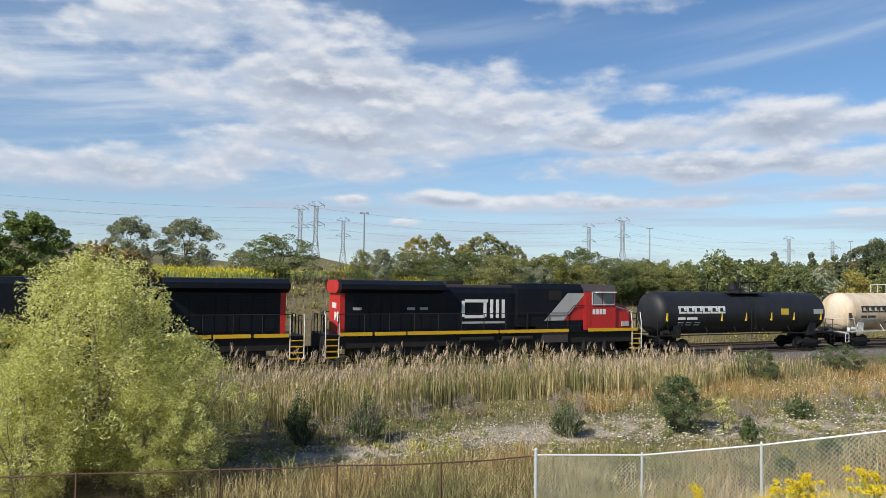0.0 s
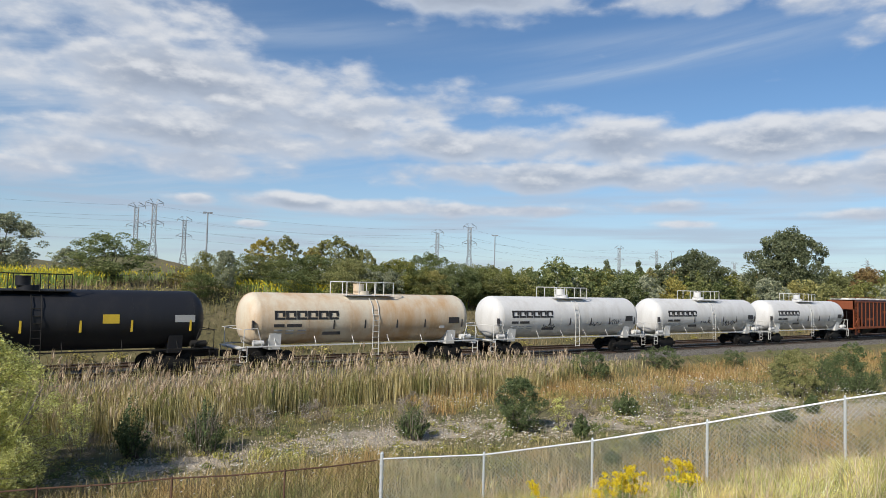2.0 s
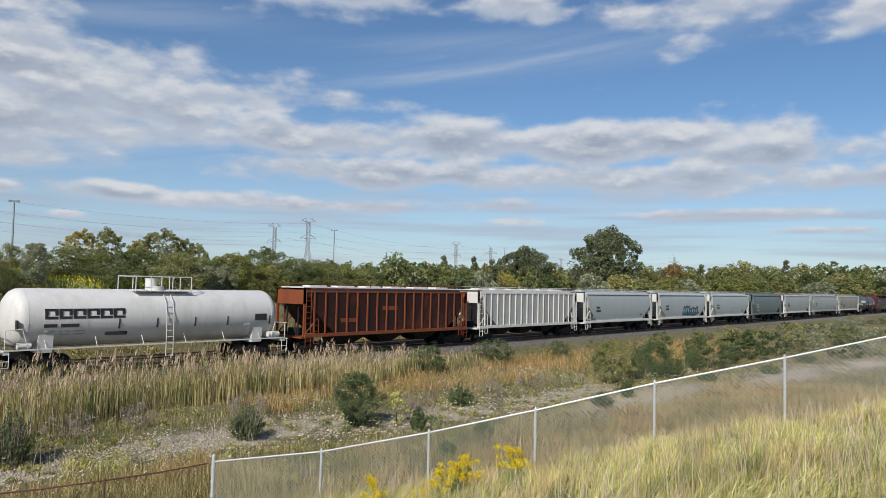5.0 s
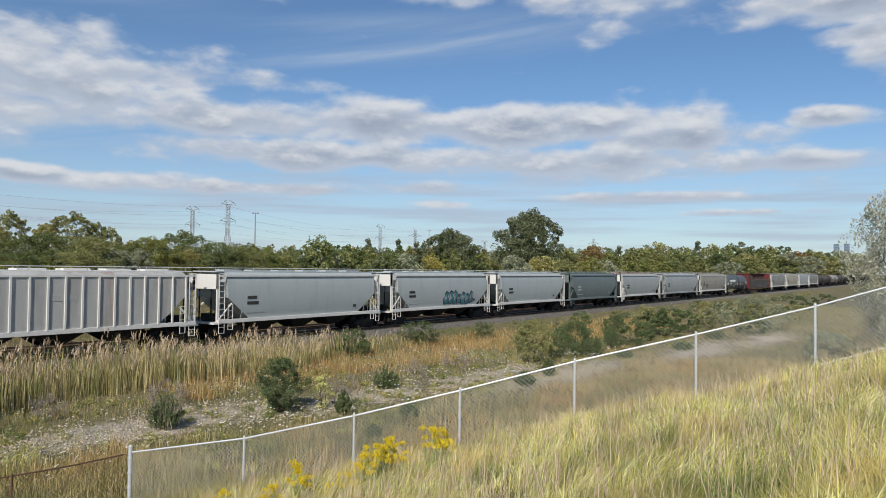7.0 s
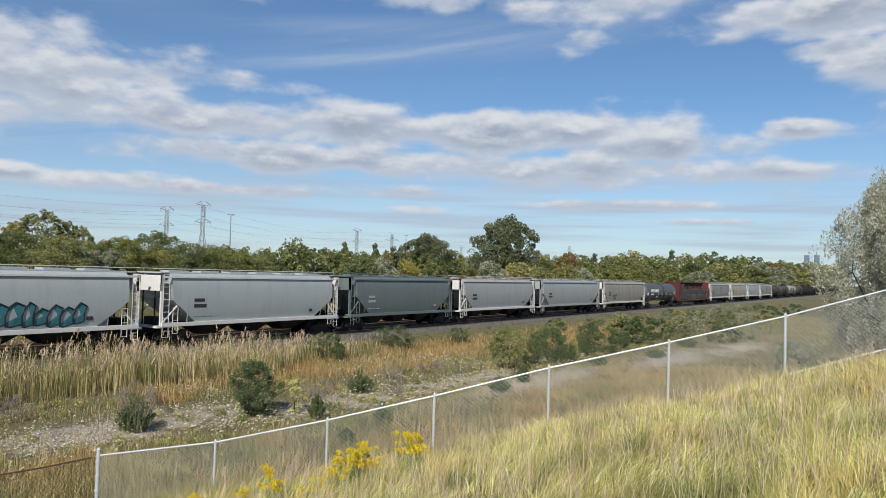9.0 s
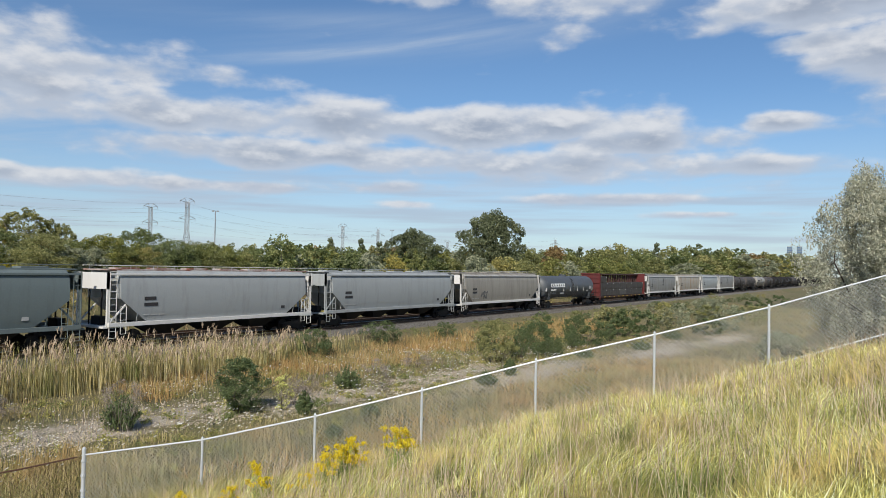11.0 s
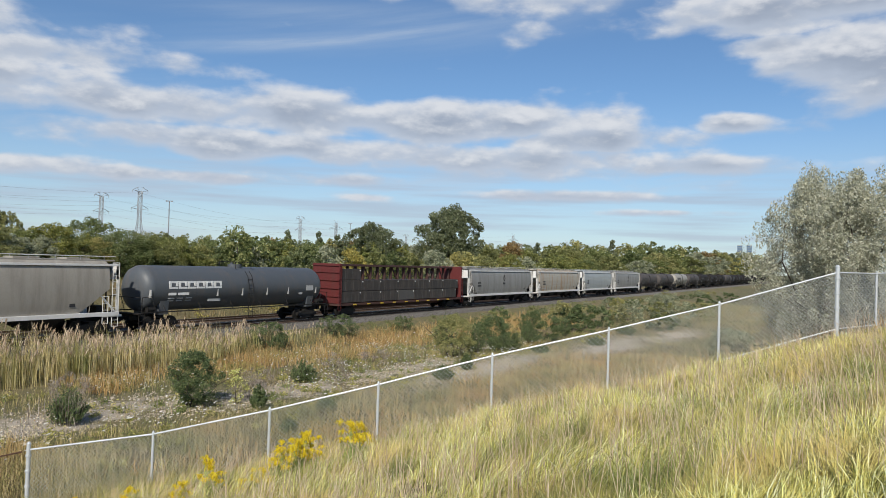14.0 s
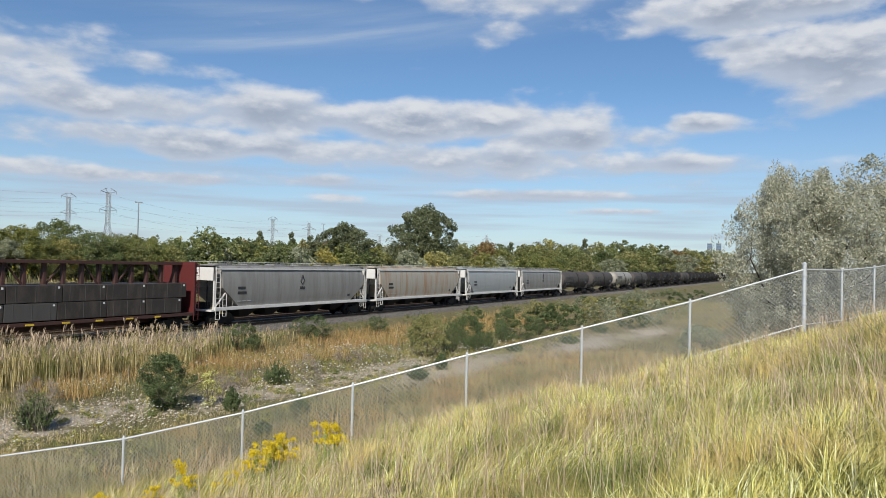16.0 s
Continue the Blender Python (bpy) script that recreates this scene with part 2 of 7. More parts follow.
M["ribbed"] = paint("chalky_shaded_white_paint", (0.45, 0.45, 0.435), (0.24, 0.215, 0.19), 0.65, 0.55, streak=(0.8, 0.8, 0.08), lo=0.45, hi=0.7, second=((0.30, 0.13, 0.05), 0.9, (0.6, 0.6, 0.06), 0.62, 0.75))
M["grey_tank"] = paint("dark_grey_tank_paint", (0.085, 0.095, 0.105), (0.17, 0.13, 0.10), 0.5, 0.5, streak=(0.6, 0.6, 0.2))
M["beam_red"] = paint("oxide_red_paint", (0.115, 0.02, 0.019), (0.07, 0.035, 0.03), 0.6, 0.6)
M["beam_dark"] = paint("dark_oxide_paint", (0.075, 0.035, 0.028), (0.04, 0.03, 0.027), 0.6, 0.7)
M["wrap"] = paint("dark_lumber_wrap", (0.045, 0.038, 0.034), (0.11, 0.09, 0.075), 0.75, 0.6, streak=(1.5, 1.5, 0.5), lo=0.45, hi=0.75)
M["wrap_grey"] = paint("grey_lumber_wrap", (0.09, 0.085, 0.08), (0.07, 0.06, 0.055), 0.7, 0.6, streak=(1.5, 1.5, 0.3))
# grime on the running gear; on hopper bays its darkness stands for shade
M["under"] = paint("underframe_grime_and_shade", (0.013, 0.012, 0.011), (0.035, 0.028, 0.022), 0.6, 0.8)
M["steel"] = paint("worn_steel", (0.36, 0.34, 0.32), (0.16, 0.10, 0.07), 0.5, 0.35, metal=0.9)
M["rail"] = paint("rail_steel", (0.13, 0.09, 0.07), (0.22, 0.13, 0.08), 0.6, 0.6, metal=0.4)
M["wood_tie"] = paint("creosoted_timber", (0.07, 0.055, 0.045), (0.14, 0.12, 0.10), 0.6, 0.9)
M["yellow"] = paint("yellow_stripe", (0.70, 0.42, 0.02), (0.3, 0.18, 0.03), 0.4, 0.5)
M["yellow_mark"] = paint("yellow_reflector", (0.72, 0.50, 0.05), (0.4, 0.28, 0.05), 0.4, 0.5)
M["letter_white"] = paint("white_lettering", (0.78, 0.78, 0.76), (0.5, 0.48, 0.45), 0.4, 0.5)
M["letter_grey"] = paint("grey_lettering", (0.42, 0.42, 0.41), (0.25, 0.24, 0.23), 0.4, 0.5)
M["letter_dark"] = paint("dark_lettering", (0.035, 0.033, 0.035), (0.12, 0.11, 0.10), 0.3, 0.55)
M["graffiti_teal"] = paint("teal_spray_paint", (0.05, 0.21, 0.24), (0.02, 0.05, 0.10), 0.8, 0.4, streak=(1, 1, 1), scale=4)
M["graffiti_dark"] = paint("dark_spray_paint", (0.02, 0.025, 0.04), (0.05, 0.06, 0.09), 0.4, 0.4)
M["galv"] = paint("galvanised_steel", (0.60, 0.63, 0.65), (0.42, 0.43, 0.43), 0.5, 0.45, metal=0.25)
M["rail_top"] = paint("polished_rail", (0.55, 0.55, 0.54), (0.35, 0.34, 0.33), 0.4, 0.3, metal=0.9)
M["rust_pipe"] = paint("rusted_pipe", (0.13, 0.07, 0.045), (0.07, 0.05, 0.04), 0.6, 0.8)
M["pylon"] = paint("pylon_steel", (0.30, 0.32, 0.34), (0.22, 0.23, 0.25), 0.4, 0.5, metal=0.3)
M["bark"] = paint("bark", (0.13, 0.105, 0.085), (0.05, 0.04, 0.033), 0.7, 0.9, streak=(3, 3, 0.6), scale=3, lo=0.4, hi=0.6, bump=0.4)
M["pale_bark"] = paint("pale_bark", (0.34, 0.30, 0.26), (0.15, 0.12, 0.10), 0.7, 0.9, streak=(3, 3, 0.6), scale=3, lo=0.4, hi=0.6, bump=0.4)
M["glass"] = paint("dark_cab_glass", (0.25, 0.28, 0.30), (0.12, 0.14, 0.15), 0.3, 0.12)
M["tower_block"] = paint("blue_glass_facade", (0.10, 0.17, 0.27), (0.07, 0.12, 0.2), 0.5, 0.3)
M["block_pale"] = paint("pale_concrete", (0.50, 0.52, 0.55), (0.4, 0.42, 0.45), 0.5, 0.7)

# the finest, darkest patch colours in shaded hollows between the tufts
M["grass_hill"] = leafy("bank_grass", [(0, (0.06, 0.065, 0.015)), (0.25, (0.19, 0.19, 0.04)), (0.5, (0.42, 0.36, 0.10)), (0.8, (0.66, 0.53, 0.20)), (1, (0.80, 0.68, 0.36))],
                        [((0.76, 0.58, 0.22), 0.45, 0.48, 0.60), ((0.13, 0.17, 0.04), 0.6, 0.50, 0.62), ((0.34, 0.25, 0.10), 0.9, 0.54, 0.66), ((0.07, 0.08, 0.025), 2.6, 0.54, 0.64)], tone=1.65, trans=0.12)
M["rust_grass"] = leafy("rust_grass", [(0, (0.20, 0.13, 0.05)), (0.4, (0.40, 0.24, 0.09)), (0.75, (0.55, 0.37, 0.16)), (1, (0.66, 0.52, 0.28))], [((0.25, 0.24, 0.08), 0.3, 0.5, 0.7)], tone=1.1, trans=0.2)
M["reeds"] = leafy("dry_reeds", [(0, (0.17, 0.15, 0.05)), (0.3, (0.38, 0.32, 0.13)), (0.7, (0.60, 0.50, 0.25)), (1, (0.80, 0.69, 0.42))],
                   [((0.20, 0.24, 0.07), 0.6, 0.50, 0.62), ((0.13, 0.10, 0.05), 1.9, 0.54, 0.66)], tone=1.1, trans=0.2)
M["plumes"] = leafy("reed_plumes", [(0, (0.32, 0.23, 0.15)), (0.6, (0.5, 0.39, 0.27)), (1, (0.64, 0.53, 0.40))], tone=1.1)
M["meadow"] = leafy("meadow_grass", [(0, (0.16, 0.16, 0.06)), (0.35, (0.32, 0.28, 0.11)), (0.7, (0.5, 0.40, 0.20)), (1, (0.66, 0.55, 0.33))],
                    [((0.52, 0.32, 0.13), 0.16, 0.52, 0.68), ((0.13, 0.17, 0.05), 0.35, 0.48, 0.64), ((0.10, 0.09, 0.045), 1.6, 0.55, 0.68)], tone=1.1, trans=0.2)
M["bank_weeds"] = leafy("bank_weeds", [(0, (0.10, 0.08, 0.04)), (0.4, (0.22, 0.16, 0.08)), (0.8, (0.32, 0.24, 0.13)), (1, (0.42, 0.34, 0.22))], [((0.16, 0.17, 0.06), 0.12, 0.45, 0.65)], tone=1.25)
M["gold"] = leafy("goldenrod_flowers", [(0, (0.55, 0.40, 0.012)), (0.5, (0.76, 0.58, 0.02)), (1, (0.82, 0.68, 0.05))], trans=0.2, tone=1.05)
M["stem"] = leafy("green_stems", [(0, (0.08, 0.12, 0.03)), (1, (0.17, 0.20, 0.06))])
M["lace"] = leafy("white_umbels", [(0, (0.62, 0.62, 0.55)), (1, (0.8, 0.8, 0.76))], trans=0.1, tone=1.0)
M["leaf_green"] = leafy("green_leaves", [(0, (0.040, 0.052, 0.020)), (0.5, (0.075, 0.090, 0.034)), (0.9, (0.12, 0.13, 0.055)), (1, (0.17, 0.17, 0.08))], tone=2.7, trans=0.42, vary=MIXED)
M["leaf_bright"] = leafy("bright_leaves", [(0, (0.05, 0.07, 0.018)), (0.5, (0.10, 0.13, 0.035)), (1, (0.16, 0.19, 0.055))], tone=1.9)
M["leaf_dark"] = leafy("oak_leaves", [(0, (0.035, 0.042, 0.022)), (0.6, (0.07, 0.08, 0.04)), (1, (0.12, 0.13, 0.075))], tone=2.4)
M["leaf_olive"] = leafy("olive_leaves", [(0, (0.065, 0.07, 0.028)), (0.5, (0.125, 0.125, 0.05)), (1, (0.20, 0.19, 0.085))], tone=2.7, trans=0.42, vary=MIXED)
M["leaf_rust"] = leafy("turning_leaves", [(0, (0.10, 0.065, 0.028)), (0.5, (0.17, 0.11, 0.045)), (1, (0.22, 0.17, 0.07))], tone=1.6)
M["leaf_willow"] = leafy("willow_leaves", [(0, (0.10, 0.105, 0.03)), (0.3, (0.22, 0.21, 0.065)), (0.7, (0.40, 0.36, 0.12)), (1, (0.62, 0.52, 0.20))], trans=0.4, tone=2.4)
M["leaf_silver"] = leafy("silver_leaves", [(0, (0.15, 0.16, 0.11)), (0.4, (0.27, 0.27, 0.20)), (0.8, (0.38, 0.37, 0.29)), (1, (0.46, 0.45, 0.37))], rough=0.5, tone=1.65, trans=0.35)
M["leaf_greysilver"] = leafy("grey_leaves", [(0, (0.08, 0.09, 0.055)), (0.5, (0.15, 0.16, 0.10)), (1, (0.25, 0.25, 0.17))], tone=2.2, trans=0.38)
M["needles"] = leafy("juniper_needles", [(0, (0.035, 0.055, 0.022)), (0.5, (0.075, 0.10, 0.04)), (1, (0.13, 0.155, 0.065))], trans=0.15, tone=1.45)
M["dry_twigs"] = leafy("dry_twigs", [(0, (0.13, 0.10, 0.08)), (0.6, (0.26, 0.22, 0.18)), (1, (0.38, 0.34, 0.30))], trans=0.0, tone=1.2)


def ground_material():
    m, nt, b = node_mat("soil_and_turf")
    big = noise_fac(nt, 0.10, 6, 0.65, (1, 1, 0.3), 0.40, 0.62)
    fine = noise_fac(nt, 3.0, 8, 0.75, (1, 1, 1), 0.3, 0.7)
    grit = noise_fac(nt, 16, 6, 0.8, (1, 1, 1), 0.3, 0.7)
    turf = mix_rgb(nt, fine, (0.085, 0.075, 0.034), (0.25, 0.195, 0.10))
    turf = mix_rgb(nt, big, turf, mix_rgb(nt, fine, (0.065, 0.072, 0.026), (0.18, 0.165, 0.065)))
    stone = mix_rgb(nt, grit, (0.17, 0.14, 0.105), (0.60, 0.53, 0.43))
    # bare gravel along an old track through the meadow
    tc = nt.nodes.new("ShaderNodeTexCoord")
    total = None
    for x, y, rx, ry in GRAVEL:
        mp = nt.nodes.new("ShaderNodeVectorMath")
        mp.operation = "SUBTRACT"
        nt.links.new(tc.outputs["Object"], mp.inputs[0])
        mp.inputs[1].default_value = (x, y, 0)
        sc = nt.nodes.new("ShaderNodeVectorMath")
        sc.operation = "MULTIPLY"
        nt.links.new(mp.outputs[0], sc.inputs[0])
        sc.inputs[1].default_value = (1 / rx, 1 / ry, 0)
        ln = nt.nodes.new("ShaderNodeVectorMath")
        ln.operation = "LENGTH"
        nt.links.new(sc.outputs[0], ln.inputs[0])
        if total is None:
            total = ln.outputs["Value"]
        else:
            k = nt.nodes.new("ShaderNodeMath")
            k.operation = "MINIMUM"
            nt.links.new(total, k.inputs[0])
            nt.links.new(ln.outputs["Value"], k.inputs[1])
            total = k.outputs[0]
    patch = noise_fac(nt, 0.9, 9, 0.75, (1, 1.6, 1), 0.3, 0.7)
    s = nt.nodes.new("ShaderNodeMath")
    s.operation = "MULTIPLY_ADD"
    nt.links.new(patch, s.inputs[0])
    s.inputs[1].default_value = 1.25
    nt.links.new(total, s.inputs[2])
    r = nt.nodes.new("ShaderNodeMapRange")
    r.inputs["From Min"].default_value, r.inputs["From Max"].default_value = 1.45, 1.0
    nt.links.new(s.outputs[0], r.inputs["Value"])
    c = mix_rgb(nt, r.outputs["Result"], turf, stone)
    nt.links.new(c, b.inputs["Base Color"])
    b.inputs["Roughness"].default_value = 0.95
    bp = nt.nodes.new("ShaderNodeBump")
    bp.inputs["Strength"].default_value, bp.inputs["Distance"].default_value = 0.6, 0.06
    nt.links.new(fine, bp.inputs["Height"])
    nt.links.new(bp.outputs[0], b.inputs["Normal"])
    return m


GRAVEL = [(10, -12.5, 7, 1.6), (19, -12.0, 8, 2.2), (29, -14.5, 7, 2.4), (45, -18.5, 12, 2.2), (66, -21.5, 14, 2.6), (84, -24, 10, 2.5), (40, -15, 6, 1.5)]
M["ground"] = ground_material()
M["ballast"] = paint("ballast_stone", (0.10, 0.092, 0.082), (0.24, 0.222, 0.20), 0.9, 0.95, streak=(1, 1, 1), scale=9, lo=0.4, hi=0.6, bump=0.6)
M["rubble"] = paint("limestone", (0.62, 0.54, 0.42), (0.36, 0.30, 0.23), 0.8, 0.95, streak=(1, 1, 1), scale=2.5, lo=0.35, hi=0.65)


# ---- mesh helpers ----
def link_mesh(name, bm, material, parent=None, label="", smooth=False):
    me = bpy.data.meshes.new(name)
    bm.normal_update()
    bm.to_mesh(me)
    bm.free()
    if smooth:
        me.polygons.foreach_set("use_smooth", [True] * len(me.polygons))
        me.set_sharp_from_angle(angle=radians(40))
    me.materials.append(material)
    ob = new(name, me)
    if parent:
        ob.parent = parent
    if label:
        ob["label"] = label
    return ob


def part(name, bm, material, parent, label="", smooth=False):
    return link_mesh(name, bm, material, parent, label, smooth)


def empty(name):
    ob = new(name)
    ob.empty_display_size = 0.3
    return ob


def box(bm, x0, x1, y0, y1, z0, z1, bevel=0.0):
    g = bmesh.ops.create_cube(bm, size=1, matrix=Matrix.LocRotScale(((x0 + x1) / 2, (y0 + y1) / 2, (z0 + z1) / 2), None, (x1 - x0, y1 - y0, z1 - z0)))
    if bevel:
        es = list({e for v in g["verts"] for e in v.link_edges})
        bmesh.ops.bevel(bm, geom=es, offset=bevel, segments=2, affect="EDGES", profile=0.7)
    return bm


def rod(bm, a, b, r, seg=6, r2=None):
    a, b = Vector(a), Vector(b)
    d = b - a
    m = Matrix.Translation((a + b) / 2) @ d.to_track_quat("Z", "Y").to_matrix().to_4x4()
    bmesh.ops.create_cone(bm, cap_ends=True, segments=seg, radius1=r, radius2=r if r2 is None else r2, depth=d.length, matrix=m)
    return bm


def path(bm, pts, r, seg=6):
    for a, b in zip(pts, pts[1:]):
        rod(bm, a, b, r, seg)
    return bm


def tube(bm, pts, r, seg=5):
    """One unbroken pipe along points."""
    pts = [Vector(p) for p in pts]
    rings = []
    for i, p in enumerate(pts):
        d = (pts[min(i + 1, len(pts) - 1)] - pts[max(i - 1, 0)]).normalized()
        a = d.cross(Vector((0, 0, 1)) if abs(d.z) < 0.9 else Vector((1, 0, 0))).normalized()
        b = d.cross(a)
        rings.append([p + (a * math.cos(2 * math.pi * k / seg) + b * math.sin(2 * math.pi * k / seg)) * r for k in range(seg)])
    return loft(bm, rings)


def prism(bm, profile, x0, x1):
    """A closed (y, z) profile run along x, with end caps."""
    a = [bm.verts.new((x0, y, z)) for y, z in profile]
    b = [bm.verts.new((x1, y, z)) for y, z in profile]
    n = len(profile)
    for i in range(n):
        j = (i + 1) % n
        bm.faces.new((a[i], a[j], b[j], b[i]))
    bm.faces.new(a[::-1])
    bm.faces.new(b)
    bmesh.ops.recalc_face_normals(bm, faces=bm.faces)
    return bm


def loft(bm, rings):
    """Closed rings of equal length joined in order; the ends are capped."""
    vs = [[bm.verts.new(p) for p in ring] for ring in rings]
    n = len(vs[0])
    for a, b in zip(vs, vs[1:]):
        for i in range(n):
            j = (i + 1) % n
            bm.faces.new((a[i], a[j], b[j], b[i]))
    bm.faces.new(vs[0][::-1])
    bm.faces.new(vs[-1])
    bmesh.ops.recalc_face_normals(bm, faces=bm.faces)
    return bm


def B():
    return bmesh.new()


def array_mesh(name, verts, faces, material, parent=None, smooth=False):
    """verts (n, 3) and a list of equal-length index arrays."""
    me = bpy.data.meshes.new(name)
    sizes = np.concatenate([np.full(len(f), f.shape[1]) for f in faces])
    loops = np.concatenate([f.ravel() for f in faces])
    me.vertices.add(len(verts))
    me.vertices.foreach_set("co", np.asarray(verts, np.float32).ravel())
    me.loops.add(len(loops))
    me.loops.foreach_set("vertex_index", loops.astype(np.int32))
    me.polygons.add(len(sizes))
    me.polygons.foreach_set("loop_start", np.concatenate([[0], np.cumsum(sizes)[:-1]]).astype(np.int32))
    me.polygons.foreach_set("loop_total", sizes.astype(np.int32))
    if smooth:
        me.polygons.foreach_set("use_smooth", np.ones(len(sizes), bool))
    me.update(calc_edges=True)
    me.materials.append(material)
    ob = new(name, me)
    if parent:
        ob.parent = parent
    return ob


# ---- the lie of the land ----
FENCE = [(11.74, -20.8, -0.36), (13.37, -23.6, 0.13), (14.87, -26.27, 0.85), (16.29, -28.76, 1.61), (17.79, -31.39, 2.46), (19.33, -34.1, 3.24), (20.80, -36.69, 4.02), (22.41, -39.48, 4.98)]
RNG = np.random.default_rng(7)


def lump(x, y, scale, seed=0.0):
    """Smooth unevenness without a period that shows."""
    return (np.sin(x * scale + 1.3 * np.sin(y * scale * 0.7 + seed)) + np.sin(y * scale * 1.17 + 1.7 * np.sin(x * scale * 0.61 + 2 + seed)) + 0.6 * np.sin((x + y) * scale * 2.1 + seed)) / 2.6


def zg(x, y):
    x, y = np.asarray(x, float), np.asarray(y, float)
    near = np.interp(y, [-400, -30, -22, -12, -7, -5.4, -2.9, -1.9], [-2.4, -2.3, -2.2, -1.9, -1.65, -1.45, -0.5, -0.45])
    near = near + np.clip((-y - 5) / 6, 0, 1) * 0.14 * lump(x, y, 0.55)
    rise = np.interp(x, [-300, 10, 38, 62, 100, 300], [4.2, 4.2, 3.4, 1.9, 1.0, 0.6])
    prof = np.interp(y, [1.9, 6.6, 8.2, 9.2, 12, 17, 30, 4000], [-0.45, -0.5, -1.0, -0.8, 0.55, 1.0, 1.05, 1.05])
    far = np.where(prof > 0, prof * rise, prof) + np.clip((y - 6) / 8, 0, 1) * 0.35 * lump(x, y, 0.23, 3)
    far = far + 6.5 * np.exp(-((x + 25) / 60) ** 2 - ((y - 115) / 40) ** 2) + 3.0 * np.exp(-((x - 20) / 9) ** 2 - ((y - 42) / 12) ** 2)
    field = np.where(y > 0, far, near)
    ux, uy = x - 11.74, y + 20.8
    u, p = 0.497 * ux - 0.868 * uy, -0.868 * ux - 0.497 * uy
    hill = 0.22 + 0.25 * (np.minimum(u, 34 + 0.2 * (u - 34)) - 10.4) + np.where(p > 0, 0.152 * np.minimum(p, 24), 0.30 * p) + 0.10 * lump(x, y, 0.6, 1)
    k = 0.8
    h = np.clip(0.5 + 0.5 * (hill - field) / k, 0, 1)
    return np.where(y > -4, field, field + (hill - field) * h + k * h * (1 - h) * 0.5)


def zg1(x, y):
    return float(zg(x, y))


def polar(bearing, dist):
    """A place by its bearing (degrees from square across the track) and its distance from the viewer."""
    a = radians(bearing)
    return dist * math.sin(a), -39.5 + dist * math.cos(a)


def ground():
    xs = np.concatenate([[-3500, -2000, -1000, -500, -300, -200, -140], np.arange(-100, -20, 5), np.arange(-20, 100, 0.7), np.arange(100, 180, 4), [200, 240, 300, 400, 550, 800, 1300, 2200, 4000]])
    ys = np.concatenate([[-2500, -1000, -400, -200, -120, -90, -70], np.arange(-60, -3, 0.7), np.arange(-3, 22, 0.8), np.arange(24, 60, 3), np.arange(64, 200, 8), [230, 300, 400, 600, 1000, 2000, 4000]])
    X, Y = np.meshgrid(xs, ys)
    Z = zg(X, Y)
    v = np.stack([X, Y, Z], -1).reshape(-1, 3)
    nx = len(xs)
    i, j = np.meshgrid(np.arange(nx - 1), np.arange(len(ys) - 1))
    a = (j * nx + i).ravel()
    ob = array_mesh("ground", v, [np.stack([a, a + 1, a + 1 + nx, a + nx], 1)], M["ground"], smooth=True)
    tagged(ob, "uneven dry meadow ground with bare gravel patches", "ground", kind="structure")


def trackbed():
    x0, x1 = -260, 1500
    bm = prism(B(), [(-3.3, -0.72), (-1.75, -0.2), (5.95, -0.2), (7.6, -0.72), (7.6, -1.2), (-3.3, -1.2)], x0, x1)
    ob = link_mesh("ballast_bed", bm, M["ballast"])
    tagged(ob, "grey crushed-stone ballast bed under the railway", "ballast", kind="structure")
    # loose stones on the near shoulder
    n = 26000
    x, y = RNG.uniform(-15, 130, n), RNG.uniform(-3.4, -0.9, n)
    z = np.interp(y, [-3.4, -1.75, 0], [-0.74, -0.2, -0.2])
    s = RNG.uniform(0.025, 0.06, n)
    tet = np.array([(1, 1, 1), (-1, -1, 1), (-1, 1, -1), (1, -1, -1)]) * 0.8
    rot = RNG.normal(size=(n, 3, 3))
    rot /= np.linalg.norm(rot, axis=2, keepdims=True)
    v = np.einsum("kj,nij->nki", tet, rot) * s[:, None, None] + np.stack([x, y, z], 1)[:, None]
    base = np.arange(n)[:, None] * 4
    f = np.concatenate([base + np.array(t) for t in ((0, 1, 2), (0, 3, 1), (0, 2, 3), (1, 3, 2))])
    tagged(array_mesh("ballast_stones", v.reshape(-1, 3), [f], M["ballast"]), "loose grey ballast stones on the track shoulder", "gravel", kind="stuff")
    for y in (-0.7525, 0.7525, 3.4475, 4.9525):
        bm = prism(B(), [(y - 0.075, -0.17), (y + 0.075, -0.17), (y + 0.075, -0.155), (y + 0.012, -0.13), (y + 0.012, -0.045), (y + 0.037, -0.035), (y + 0.037, 0), (y - 0.037, 0), (y - 0.037, -0.035), (y - 0.012, -0.045), (y - 0.012, -0.13), (y - 0.075, -0.155)], x0, x1)
        tagged(link_mesh("rail", bm, M["rail"]), "rust-brown steel rail with a worn running top", "rail", "rails", "structure")
        tagged(link_mesh("rail_head", box(B(), x0, x1, y - 0.032, y + 0.032, -0.01, 0.004), M["rail_top"]), "bright polished running surface of a steel rail", "rail", "rails", "structure")
    bm = B()
    for i in range(620):
        x = -30 + i * 0.53
        for y in (0.0, 4.2):
            box(bm, x - 0.11, x + 0.11, y - 1.3, y + 1.3, -0.33, -0.168)
    tagged(link_mesh("railway_ties", bm, M["wood_tie"]), "dark creosoted timber railway ties", "ties", kind="stuff")


ground()
trackbed()


